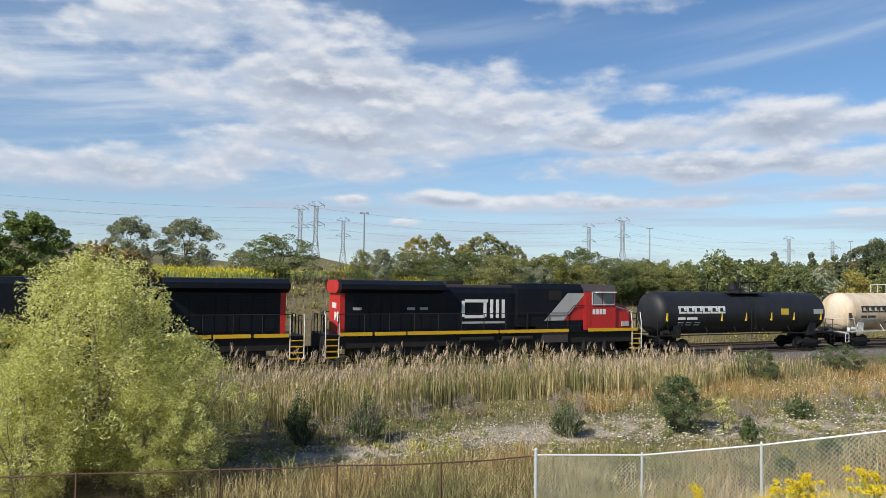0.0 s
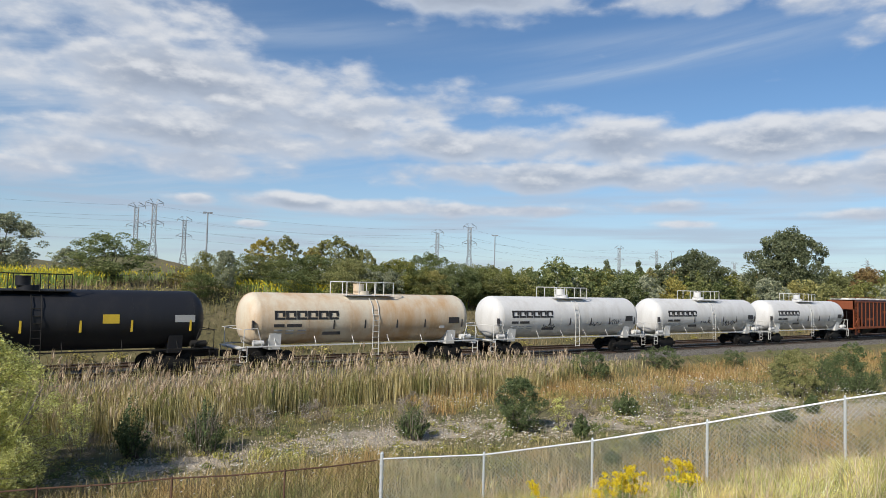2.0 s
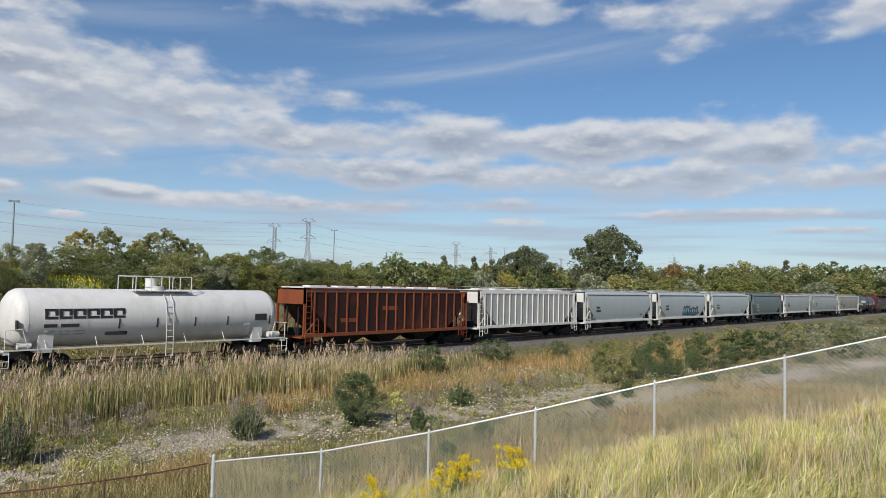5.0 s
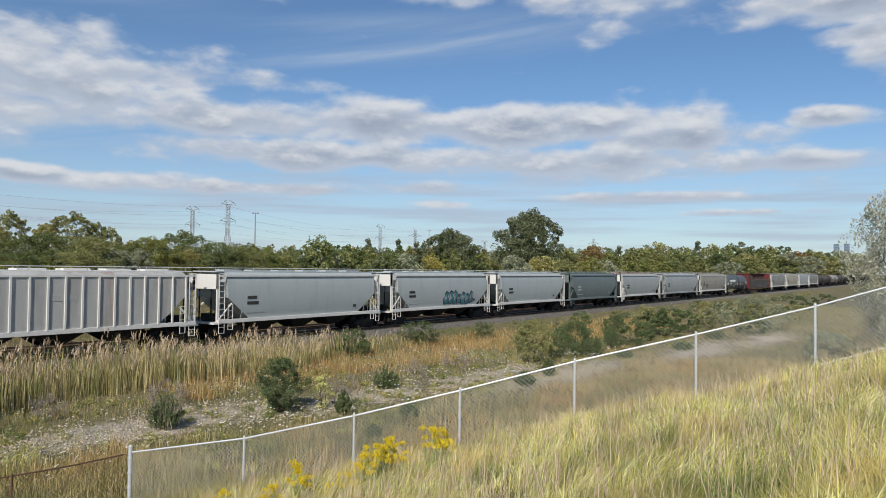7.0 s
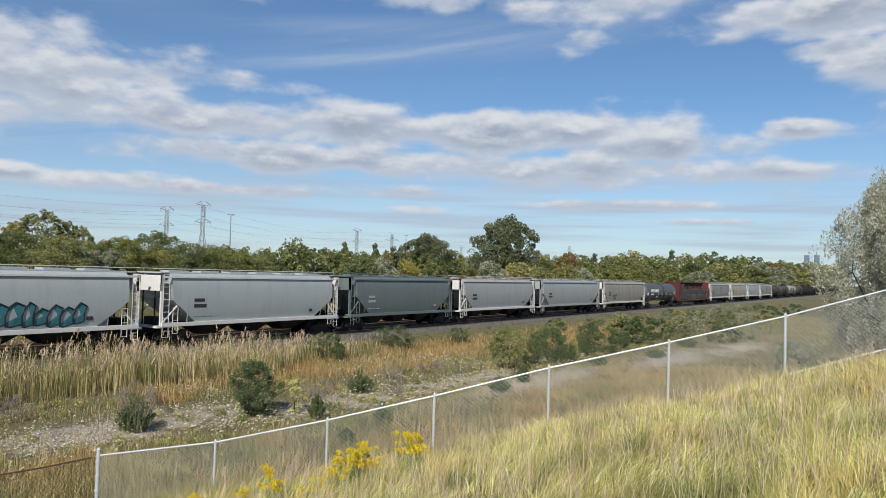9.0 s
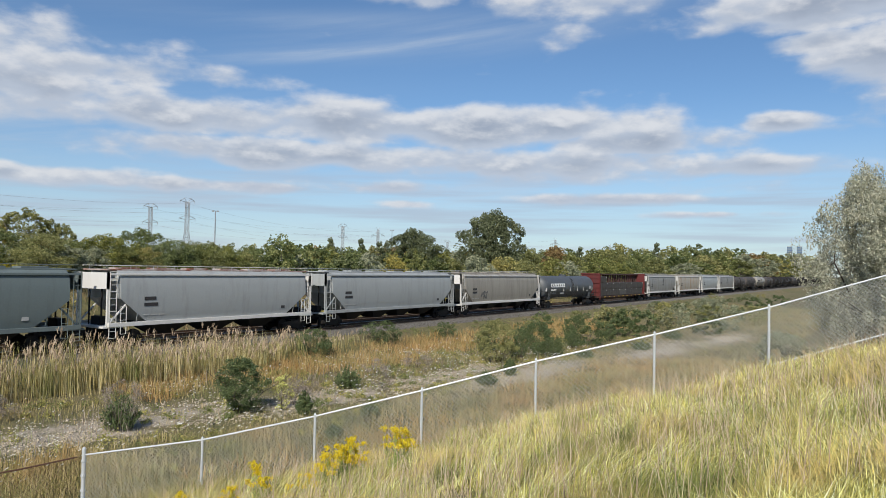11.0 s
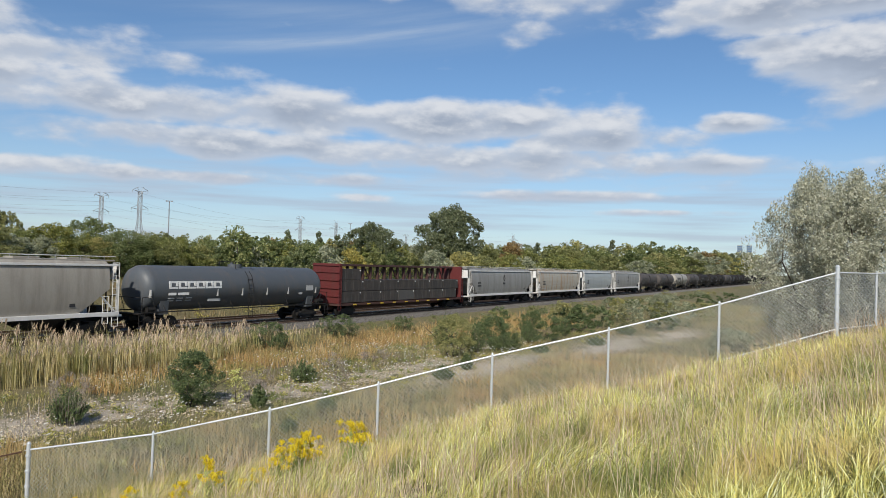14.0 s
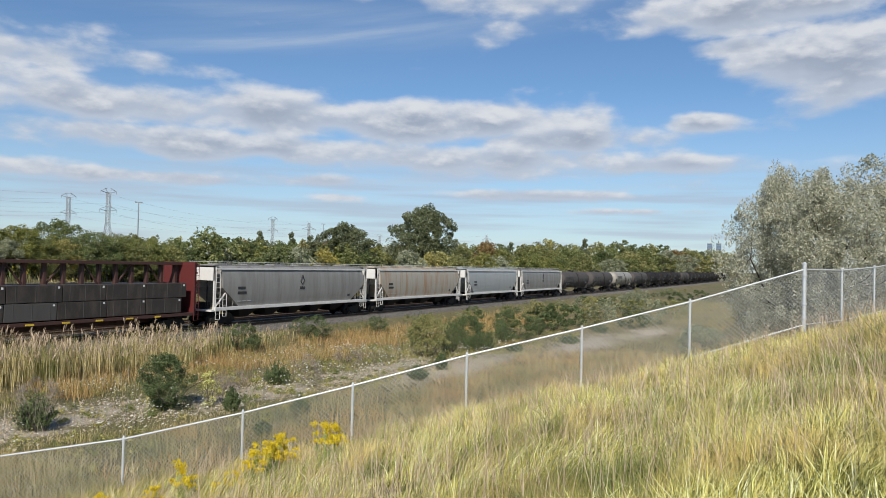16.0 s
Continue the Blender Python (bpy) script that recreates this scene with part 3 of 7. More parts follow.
# ---- rolling stock: x along the car, rail top at z = 0, the viewed side at -y ----
def wheel_mesh():
    bm = B()
    for y in (-0.75, 0.75):
        s = 1 if y > 0 else -1
        rod(bm, (0, y - 0.065, 0), (0, y + 0.065, 0), 0.46, 20)
        rod(bm, (0, y - s * 0.10, 0), (0, y - s * 0.06, 0), 0.485, 20)
        rod(bm, (0, y + s * 0.06, 0), (0, y + s * 0.10, 0), 0.15, 10)
    rod(bm, (0, -0.9, 0), (0, 0.9, 0), 0.075, 8)
    return bm


WHEELS = []


def bogie(car, xc, base=0.89, axles=(-0.89, 0.89), heavy=False):
    frame_bm = B()
    for y in (-1.02, 1.02):
        prof = [(-base - 0.3, 0.36), (-base - 0.3, 0.58), (-base * 0.45, 0.74), (base * 0.45, 0.74), (base + 0.3, 0.58), (base + 0.3, 0.36), (base - 0.15, 0.36), (base * 0.45, 0.18), (-base * 0.45, 0.18), (-base + 0.15, 0.36)]
        a = [frame_bm.verts.new((xc + px, y - 0.09, pz)) for px, pz in prof]
        b = [frame_bm.verts.new((xc + px, y + 0.09, pz)) for px, pz in prof]
        for i in range(len(prof)):
            j = (i + 1) % len(prof)
            frame_bm.faces.new((a[i], a[j], b[j], b[i]))
        frame_bm.faces.new(a[::-1])
        frame_bm.faces.new(b)
    box(frame_bm, xc - 0.25, xc + 0.25, -1.05, 1.05, 0.45, 0.85)
    for dx in axles:
        for y in (-1.02, 1.02):
            box(frame_bm, xc + dx - 0.14, xc + dx + 0.14, y - 0.13, y + 0.13, 0.33, 0.6, 0.03)
    bmesh.ops.recalc_face_normals(frame_bm, faces=frame_bm.faces)
    truck = part("truck_frame", frame_bm, M["under"], car)
    for dx in axles:
        w = new("wheelset", WHEEL)
        w.parent = car
        w.location = (xc + dx, 0, 0.46)
        WHEELS.append(w)
    return truck


def couplers(car, half):
    for s in (-1, 1):
        bm = box(B(), *sorted((s * (half - 1.3), s * (half - 0.12))), -0.12, 0.12, 0.72, 0.98, 0.03)
        box(bm, *sorted((s * (half - 0.32), s * (half + 0.0))), -0.2, 0.12, 0.66, 1.02, 0.05)
        part("coupler", bm, M["under"], car)


_b = wheel_mesh()
WHEEL = bpy.data.meshes.new("wheelset")
_b.to_mesh(WHEEL)
_b.free()
WHEEL.materials.append(M["under"])


def plates(car, name, material, rects, y, label=""):
    """Thin flat markings proud of a side: (x0, x1, z0, z1)."""
    for x0, x1, z0, z1 in rects:
        part(name, box(B(), x0, x1, y - 0.006, y + 0.02, z0, z1), material, car, label)


def ladder(car, x, y, z0, z1, width, material, name="ladder", lean=0.0, step=0.38):
    bm = B()
    for s in (-0.5, 0.5):
        rod(bm, (x + s * width, y, z0), (x + s * width, y + lean, z1), 0.022, 5)
    n = max(2, int((z1 - z0) / step))
    for i in range(n + 1):
        k = i / n
        rod(bm, (x - width / 2, y + lean * k, z0 + (z1 - z0) * k), (x + width / 2, y + lean * k, z0 + (z1 - z0) * k), 0.016, 5)
    part(name, bm, material, car)


def block_word(car, x, z, w, h, n, material, y_at):
    """A maker's wordmark shown as a row of plain notched blocks."""
    step = w / n
    for i in range(n):
        x0, x1 = x + i * step + step * 0.03, x + (i + 1) * step - step * 0.05
        bm = B()
        t, g = h * 0.24, step * 0.22
        for a, b, c, d in ((x0, x1, z + h - t, z + h), (x0, x1, z, z + t), (x0, x0 + g, z + t - 0.01, z + h - t + 0.01), (x1 - g, x1, z + t + h * 0.1, z + h - t + 0.01)):
            yy = max(y_at(c), y_at(d))
            box(bm, a, b, min(y_at(c), y_at(d)) - 0.012, yy + 0.03, c, d)
        part("wordmark_block", bm, material, car)


def tank_car(length, shell_mat, dome_mat, kind, letters, label, sill_mat=None, platform=True, yellow=False):
    car = empty("tank_car")
    tagged(car, label, "tank car", "freight train cars")
    half = length / 2
    R, zc = 1.49, 2.72
    s = half - 1.02
    rings = []
    for dx, k in [(-s, 0.10), (-s + 0.02, 0.30), (-s + 0.09, 0.55), (-s + 0.22, 0.77), (-s + 0.40, 0.92), (-s + 0.62, 0.99), (-s + 0.75, 1.0)]:
        rings.append((dx, k))
    rings = rings + [(-d, k) for d, k in rings[::-1]]
    seg = 40
    bm = loft(B(), [[(dx, R * k * math.cos(2 * math.pi * i / seg), zc + R * k * math.sin(2 * math.pi * i / seg)) for i in range(seg)] for dx, k in rings])
    part("tank_shell", bm, shell_mat, car, smooth=True)

    def side(z):
        return -math.sqrt(max(0.0, R * R - (z - zc) ** 2))

    trim = sill_mat or M["under"]
    # weld bands
    for x in np.linspace(-s + 0.75, s - 0.75, 6):
        bm = B()
        ring = [(R + 0.006) * Vector((0, math.cos(a), math.sin(a))) for a in np.linspace(0, 2 * math.pi, 40, endpoint=False)]
        loft(bm, [[(x + d, v.y, zc + v.z) for v in ring] for d in (-0.02, 0.02)])
        part("weld_band", bm, shell_mat, car)
    # stub sills, saddles and running boards
    for e in (-1, 1):
        bm = box(B(), *sorted((e * (half - 3.4), e * (half - 0.75))), -0.35, 0.35, 0.72, 1.12, 0.03)
        part("stub_sill", bm, M["under"], car)
        bm = prism(B(), [(-1.2, 1.05), (1.2, 1.05), (1.3, 1.95), (0.9, 1.6), (0, 1.3), (-0.9, 1.6), (-1.3, 1.95)], *sorted((e * (half - 3.0), e * (half - 2.3))))
        part("saddle", bm, trim if sill_mat else shell_mat, car)
        bm = box(B(), *sorted((e * (half - 0.95), e * (half - 0.7))), -1.5, 1.5, 1.05, 1.2)
        box(bm, *sorted((e * (half - 0.95), e * (half - 0.45))), -1.5, 1.5, 1.16, 1.21)
        part("end_sill", bm, trim, car)
        bm = B()
        for y in (-1.5, 1.5):
            path(bm, [(e * (half - 0.75), y, 1.2), (e * (half - 0.75), y, 2.2), (e * (half - 1.5), y, 2.25), (e * (half - 1.8), y, 1.25)], 0.022)
            path(bm, [(e * (half - 0.55), y, 1.2), (e * (half - 0.55), y, 0.45), (e * (half - 0.95), y, 0.45), (e * (half - 0.95), y, 1.2)], 0.02)
            rod(bm, (e * (half - 0.55), y, 0.75), (e * (half - 0.95), y, 0.75), 0.018)
        path(bm, [(e * (half - 0.6), -1.5, 2.2), (e * (half - 0.6), 1.5, 2.2)], 0.02)
        part("end_rail", bm, trim, car)
        bogie(car, e * (half - 2.75))
        for y in (-1.5, 1.5):
            bm = box(B(), -(half - 0.8), half - 0.8, y - 0.035, y + 0.035, 1.22, 1.29)
            if e > 0:
                for x in np.linspace(-half + 2.6, half - 2.6, 6):
                    rod(bm, (x, y, 1.26), (x, y * 0.8, 1.75), 0.02, 5)
                part("side_rail", bm, trim, car)
    bm = rod(B(), (-half + 1.4, -1.15, 1.42), (-half + 2.0, -1.15, 1.42), 0.16, 12)
    part("air_reservoir", bm, trim, car, smooth=True)
    bm = rod(B(), (half - 1.9, -1.3, 1.5), (half - 1.1, -1.3, 1.5), 0.17, 12)
    part("brake_cylinder", bm, trim, car, smooth=True)
    couplers(car, half)
    # dome, hatch, platform and ladders
    bm = rod(B(), (0, 0, zc + R - 0.1), (0, 0, zc + R + 0.18), 0.5, 20)
    rod(bm, (-0.1, 0.2, zc + R), (-0.1, 0.2, zc + R + 0.3), 0.12, 10)
    part("manway", bm, dome_mat, car, smooth=True)
    if platform:
        bm = rod(B(), (-0.25, -0.1, zc + R + 0.15), (-0.25, -0.1, zc + R + 0.55), 0.33, 18)
        rod(bm, (-0.25, -0.1, zc + R + 0.55), (-0.25, -0.1, zc + R + 0.62), 0.35, 18)
        part("valve_bonnet", bm, dome_mat, car, smooth=True)
        pl = box(B(), -1.6, 1.7, -1.05, -0.45, zc + R - 0.10, zc + R - 0.06)
        box(pl, -1.6, 1.7, 0.45, 1.05, zc + R - 0.10, zc + R - 0.06)
        part("walkway", pl, trim, car)
        bm = B()
        top = zc + R + 0.72
        for y in (-1.05, 1.05):
            xs_ = (-1.6, -0.75, 0.35, 1.0, 1.7)
            for x in xs_:
                rod(bm, (x, y, zc + R - 0.12), (x, y, top), 0.026)
            path(bm, [(-1.6, y, top), (0.1, y, top)], 0.026)
            path(bm, [(0.35, y, top), (1.7, y, top)], 0.026)
        for x in (-1.6, 1.7):
            rod(bm, (x, -1.05, top), (x, 1.05, top), 0.026)
        part("guard_rail", bm, trim, car)
    else:
        bm = B()
        for y in (-0.8, 0.8):
            path(bm, [(-0.7, y, zc + R - 0.15), (-0.7, y, zc + R + 0.35), (0.9, y, zc + R + 0.35), (0.9, y, zc + R - 0.15)], 0.022)
        part("guard_rail", bm, trim, car)
    bm = B()
    for x in (0.0, 0.42):
        path(bm, [(x, -1.05, zc + R - 0.28), (x, -1.36, zc + 0.85), (x, -1.56, zc + 0.1), (x, -1.58, 0.55)], 0.022)
    for z in np.arange(0.6, zc + 0.9, 0.34):
        yy = float(np.interp(z, [0.55, zc + 0.1, zc + 0.85], [-1.58, -1.56, -1.36]))
        rod(bm, (0.0, yy, z), (0.42, yy, z), 0.018)
    part("side_ladder", bm, trim, car)
    # markings
    word, mark = (M["letter_white"], M["letter_white"]) if letters == "white" else (M["letter_dark"], M["letter_dark"])
    lx = -half * 0.72
    block_word(car, lx, zc + 0.0, half * 0.46, 0.5, 6, word, side)
    for x0, w, z in ((lx, 0.62, zc - 0.32), (lx + 0.78, 0.9, zc - 0.32)):
        part("number_bar", box(B(), x0, x0 + w, side(z) - 0.012, side(z) + 0.05, z - 0.10, z + 0.10), mark, car)
    for z in (zc - 0.62, zc - 0.78):
        for x0 in (lx + 0.05, lx + 0.75, lx + 1.5):
            part("data_bar", box(B(), x0, x0 + 0.5, side(z) - 0.01, side(z) + 0.06, z - 0.035, z + 0.035), M["letter_grey"], car)
    if yellow:
        for x in (-half * 0.83, -half * 0.30, -half * 0.05, half * 0.22, half * 0.47, half * 0.78):
            z = zc - 0.25
            part("reflector", box(B(), x, x + 0.09, side(z + 0.25) - 0.012, side(z - 0.28) + 0.10, z - 0.28, z + 0.28), M["yellow_mark"], car)
        z = zc + 0.10
        part("hazard_panel", box(B(), half * 0.33, half * 0.33 + 0.75, side(z) - 0.012, side(z) + 0.05, z - 0.22, z + 0.22), M["yellow_mark"], car, "yellow rectangular panel")
        part("data_panel", box(B(), half * 0.70, half * 0.70 + 1.0, side(z) - 0.012, side(z) + 0.05, z - 0.18, z + 0.18), M["letter_grey"], car)
    else:
        for x in (-half * 0.86, -half * 0.30, -half * 0.06, half * 0.2, half * 0.44, half * 0.78):
            z = zc - 0.3
            part("reflector", box(B(), x, x + 0.07, side(z + 0.26) - 0.012, side(z - 0.26) + 0.10, z - 0.26, z + 0.26), M["letter_dark"] if letters == "dark" else M["letter_grey"], car)
        z = zc - 0.75
        part("stencil_panel", box(B(), -half * 0.37, -half * 0.37 + 1.15, side(z) - 0.012, side(z) + 0.06, z - 0.16, z + 0.16), M["letter_dark"] if letters == "dark" else M["letter_grey"], car, "dark stencilled panel")
        z = zc - 0.12
        part("data_panel", box(B(), half * 0.66, half * 0.66 + 0.85, side(z) - 0.012, side(z) + 0.06, z - 0.2, z + 0.2), M["letter_dark"] if letters == "dark" else M["letter_grey"], car)
        z = zc - 0.5
        part("data_panel", box(B(), half * 0.58, half * 0.58 + 0.4, side(z) - 0.012, side(z) + 0.06, z - 0.12, z + 0.12), M["letter_grey"], car)
    return car


def hopper_side(z, curved):
    """Half width of a covered hopper's body at height z."""
    if curved:
        return float(np.interp(z, [1.35, 1.6, 2.1, 2.8, 3.5, 4.0, 4.2], [1.44, 1.50, 1.58, 1.62, 1.60, 1.53, 1.47]))
    return 1.55


def hopper_car(length, body_mat, end_mat, label, curved=True, roof_mat=None, rib_mat=None, mark="dark", bays=3, graffiti=False, emblem=False):
    car = empty("hopper_car")
    tagged(car, label, "hopper car", "freight train cars")
    half = length / 2
    roof_mat = roof_mat or body_mat
    s = half - 0.75
    zs = [1.38, 1.6, 2.1, 2.8, 3.5, 4.0, 4.2] if curved else [1.38, 2.0, 3.0, 4.2]
    # body: the ends slope inwards below mid height
    def ring(z, ex):
        w = hopper_side(z, curved)
        return [(-ex, -w, z), (ex, -w, z), (ex, w, z), (-ex, w, z)]
    rings = [ring(z, s - (0.75 + max(0.0, (2.75 - z)) * 1.35 if z < 2.75 else 0.72)) for z in zs]
    rings.append([(-s + 0.72, -1.15, 4.46), (s - 0.72, -1.15, 4.46), (s - 0.72, 1.15, 4.46), (-s + 0.72, 1.15, 4.46)])
    part("hopper_body", loft(B(), rings), body_mat, car, smooth=curved)
    # upper side sill and roof strip
    for y in (-1, 1):
        bm = box(B(), -s + 0.1, s - 0.1, *sorted((y * 1.50, y * 1.60)), 4.14, 4.26, 0.015)
        part("top_chord", bm, rib_mat or end_mat, car)
        bm = box(B(), -s + 0.02, s - 0.02, *sorted((y * 1.46, y * 1.62)), 1.18, 1.42, 0.02)
        part("side_sill", bm, rib_mat or end_mat, car)
    bm = box(B(), -s + 0.1, s - 0.1, -1.2, 1.2, 4.42, 4.50, 0.02)
    part("roof", bm, roof_mat, car)
    # ends: posts, slope sheet shadows, cross pieces
    for e in (-1, 1):
        bm = B()
        for y in (-1.5, 1.5):
            box(bm, *sorted((e * (s - 0.12), e * (s + 0.04))), *sorted((y, y * 0.93)), 1.2, 4.3)
            rod(bm, (e * (s - 0.1), y * 0.95, 1.35), (e * (s - 1.5), y * 0.95, 2.75), 0.06, 6)
        box(bm, *sorted((e * (s - 0.12), e * (s + 0.04))), -1.5, 1.5, 3.35, 4.3)
        box(bm, *sorted((e * (s - 0.75), e * (s + 0.25))), -1.5, 1.5, 1.12, 1.24)
        part("end_frame", bm, end_mat, car)
        bm = B()
        for y in (-0.6, 0.6):
            rod(bm, (e * (s - 0.2), y, 1.2), (e * (s - 0.2), y, 3.4), 0.05, 6)
        box(bm, *sorted((e * (s - 0.7), e * (s - 0.2))), -0.45, 0.45, 1.24, 1.75, 0.05)
        part("brake_gear", bm, M["under"], car)
        for y in (-1.58,):
            ladder(car, e * (s - 0.28), y, 0.55, 4.35, 0.42, end_mat)
            ladder(car, e * (s - 0.95), y - 0.02, 0.75, 2.35, 0.36, end_mat, "grab_iron")
        bm = box(B(), *sorted((e * (half - 2.6), e * (half - 0.6))), -0.3, 0.3, 0.75, 1.15)
        part("stub_sill", bm, M["under"], car)
        bogie(car, e * (half - 2.1))
    couplers(car, half)
    # discharge bays
    w = (2 * s - 5.2) / bays
    for i in range(bays):
        x0 = -s + 2.6 + i * w
        bm = loft(B(), [[(x0 + 0.1, -1.35, 1.38), (x0 + w - 0.1, -1.35, 1.38), (x0 + w - 0.1, 1.35, 1.38), (x0 + 0.1, 1.35, 1.38)],
                        [(x0 + w * 0.36, -0.55, 0.5), (x0 + w * 0.64, -0.55, 0.5), (x0 + w * 0.64, 0.55, 0.5), (x0 + w * 0.36, 0.55, 0.5)]])
        # near-black instead of body paint: the shade below the sill, put into the colour
        part("discharge_bay", bm, M["under"], car)
    # roof walk
    bm = B()
    for y in (-0.85, 0.85):
        for x in np.arange(-s + 0.3, s, 1.55):
            rod(bm, (x, y, 4.48), (x, y, 4.70), 0.02, 5)
        box(bm, -s - 0.1, s + 0.1, y - 0.12, y + 0.12, 4.69, 4.725)
    part("roof_walk", bm, end_mat, car)
    for x in np.linspace(-s + 2.0, s - 2.0, 6):
        part("roof_hatch", box(B(), x - 0.75, x + 0.75, -0.45, 0.45, 4.49, 4.60, 0.03), roof_mat, car)
    if rib_mat:
        for i in range(17):
            x = -s + 0.75 + i * (2 * s - 1.5) / 16
            for y in (-1, 1):
                part("side_rib", box(B(), x - 0.05, x + 0.05, *sorted((y * 1.55, y * 1.63)), 1.4, 4.16), rib_mat, car)
    elif curved:
        for x in np.linspace(-s + 1.9, s - 1.9, 9):
            bm = loft(B(), [[(x - 0.015, -hopper_side(z, True) - 0.004, z), (x + 0.015, -hopper_side(z, True) - 0.004, z), (x + 0.015, -hopper_side(z, True) + 0.03, z), (x - 0.015, -hopper_side(z, True) + 0.03, z)] for z in (1.45, 2.1, 2.8, 3.5, 4.1)])
            part("weld_seam", bm, body_mat, car)
    mk = M["letter_dark"] if mark == "dark" else M["letter_grey"]
    if not rib_mat:
        for z, wd in ((2.78, 0.8), (2.42, 0.95)):
            yv = -hopper_side(z, curved)
            part("number_bar", box(B(), -s + 2.3, -s + 2.3 + wd, yv - 0.014, yv + 0.03, z - 0.1, z + 0.1), mk, car)
        for k in range(3):
            part("data_bar", box(B(), -s + 2.3 + 0.55 * k, -s + 2.7 + 0.55 * k, -hopper_side(1.8, curved) - 0.014, -1.5, 1.76, 1.83), M["letter_grey"], car)
        part("data_panel", box(B(), s - 3.2, s - 2.85, -hopper_side(1.9, curved) - 0.014, -1.5, 1.8, 2.0), mk, car)
    else:
        for x, z in ((-s + 3.1, 2.1), (-s + 7.1, 2.9)):
            part("number_bar", box(B(), x, x + 1.6, -1.565, -1.5, z, z + 0.28), M["letter_grey"] if mark == "dark" else M["rust_bright"], car)
    if emblem:
        yv = -hopper_side(3.2, curved)
        bm = B()
        for a, b in (((0, 2.95), (0.24, 3.28)), ((0.24, 3.28), (0, 3.75)), ((0, 3.75), (-0.24, 3.28)), ((-0.24, 3.28), (-0.05, 2.98))):
            rod(bm, (a[0], yv - 0.01, a[1]), (b[0], yv - 0.01, b[1]), 0.05, 5)
        part("emblem", bm, M["letter_dark"], car, "dark leaf-shaped outline emblem")
        for k in range(3):
            part("wordmark_block", box(B(), -0.33 + 0.24 * k, -0.14 + 0.24 * k, yv - 0.03, yv + 0.04, 2.56, 2.78), M["letter_dark"], car)
    if graffiti:
        rr = random.Random(5)
        x = -0.3
        for k in range(7):
            w = rr.uniform(0.55, 0.85)
            h0, h1 = rr.uniform(1.5, 1.65), rr.uniform(2.35, 2.75)
            bm = B()
            pts = [(x, h0), (x + w * 0.3, h0 - 0.05), (x + w, h0 + 0.1), (x + w * 0.9, (h0 + h1) / 2), (x + w * 1.1, h1 - 0.1), (x + w * 0.5, h1 + 0.1), (x + 0.1, h1 - 0.15), (x - 0.05, (h0 + h1) / 2)]
            a = [bm.verts.new((px, -hopper_side(pz, True) - 0.012, pz)) for px, pz in pts]
            b = [bm.verts.new((px, -hopper_side(pz, True) + 0.05, pz)) for px, pz in pts]
            for i in range(8):
                j = (i + 1) % 8
                bm.faces.new((a[i], a[j], b[j], b[i]))
            bm.faces.new(a[::-1])
            bm.faces.new(b)
            bmesh.ops.recalc_face_normals(bm, faces=bm.faces)
            part("graffiti_shape", bm, M["graffiti_teal"], car, "teal spray-painted shape")
            ol = B()
            for (p0, q0), (p1, q1) in zip(pts, pts[1:] + pts[:1]):
                rod(ol, (p0, -hopper_side(q0, True) - 0.015, q0), (p1, -hopper_side(q1, True) - 0.015, q1), 0.04, 5)
            part("graffiti_outline", ol, M["graffiti_dark"], car)
            x += w * 0.98
    return car


def scribble(car, x, z, w, h, seed, y_at, material):
    """Illegible spray marks as looping strokes."""
    rr = random.Random(seed)
    bm = B()
    n = int(w / 0.06)
    pts = []
    for i in range(n):
        pts.append((x + i * w / n + rr.uniform(-0.05, 0.05), z + rr.uniform(0, h)))
    for (a, b), (c, d) in zip(pts, pts[1:]):
        rod(bm, (a, y_at(b) - 0.008, b), (c, y_at(d) - 0.008, d), 0.018, 4)
    part("spray_scribble", bm, material, car)


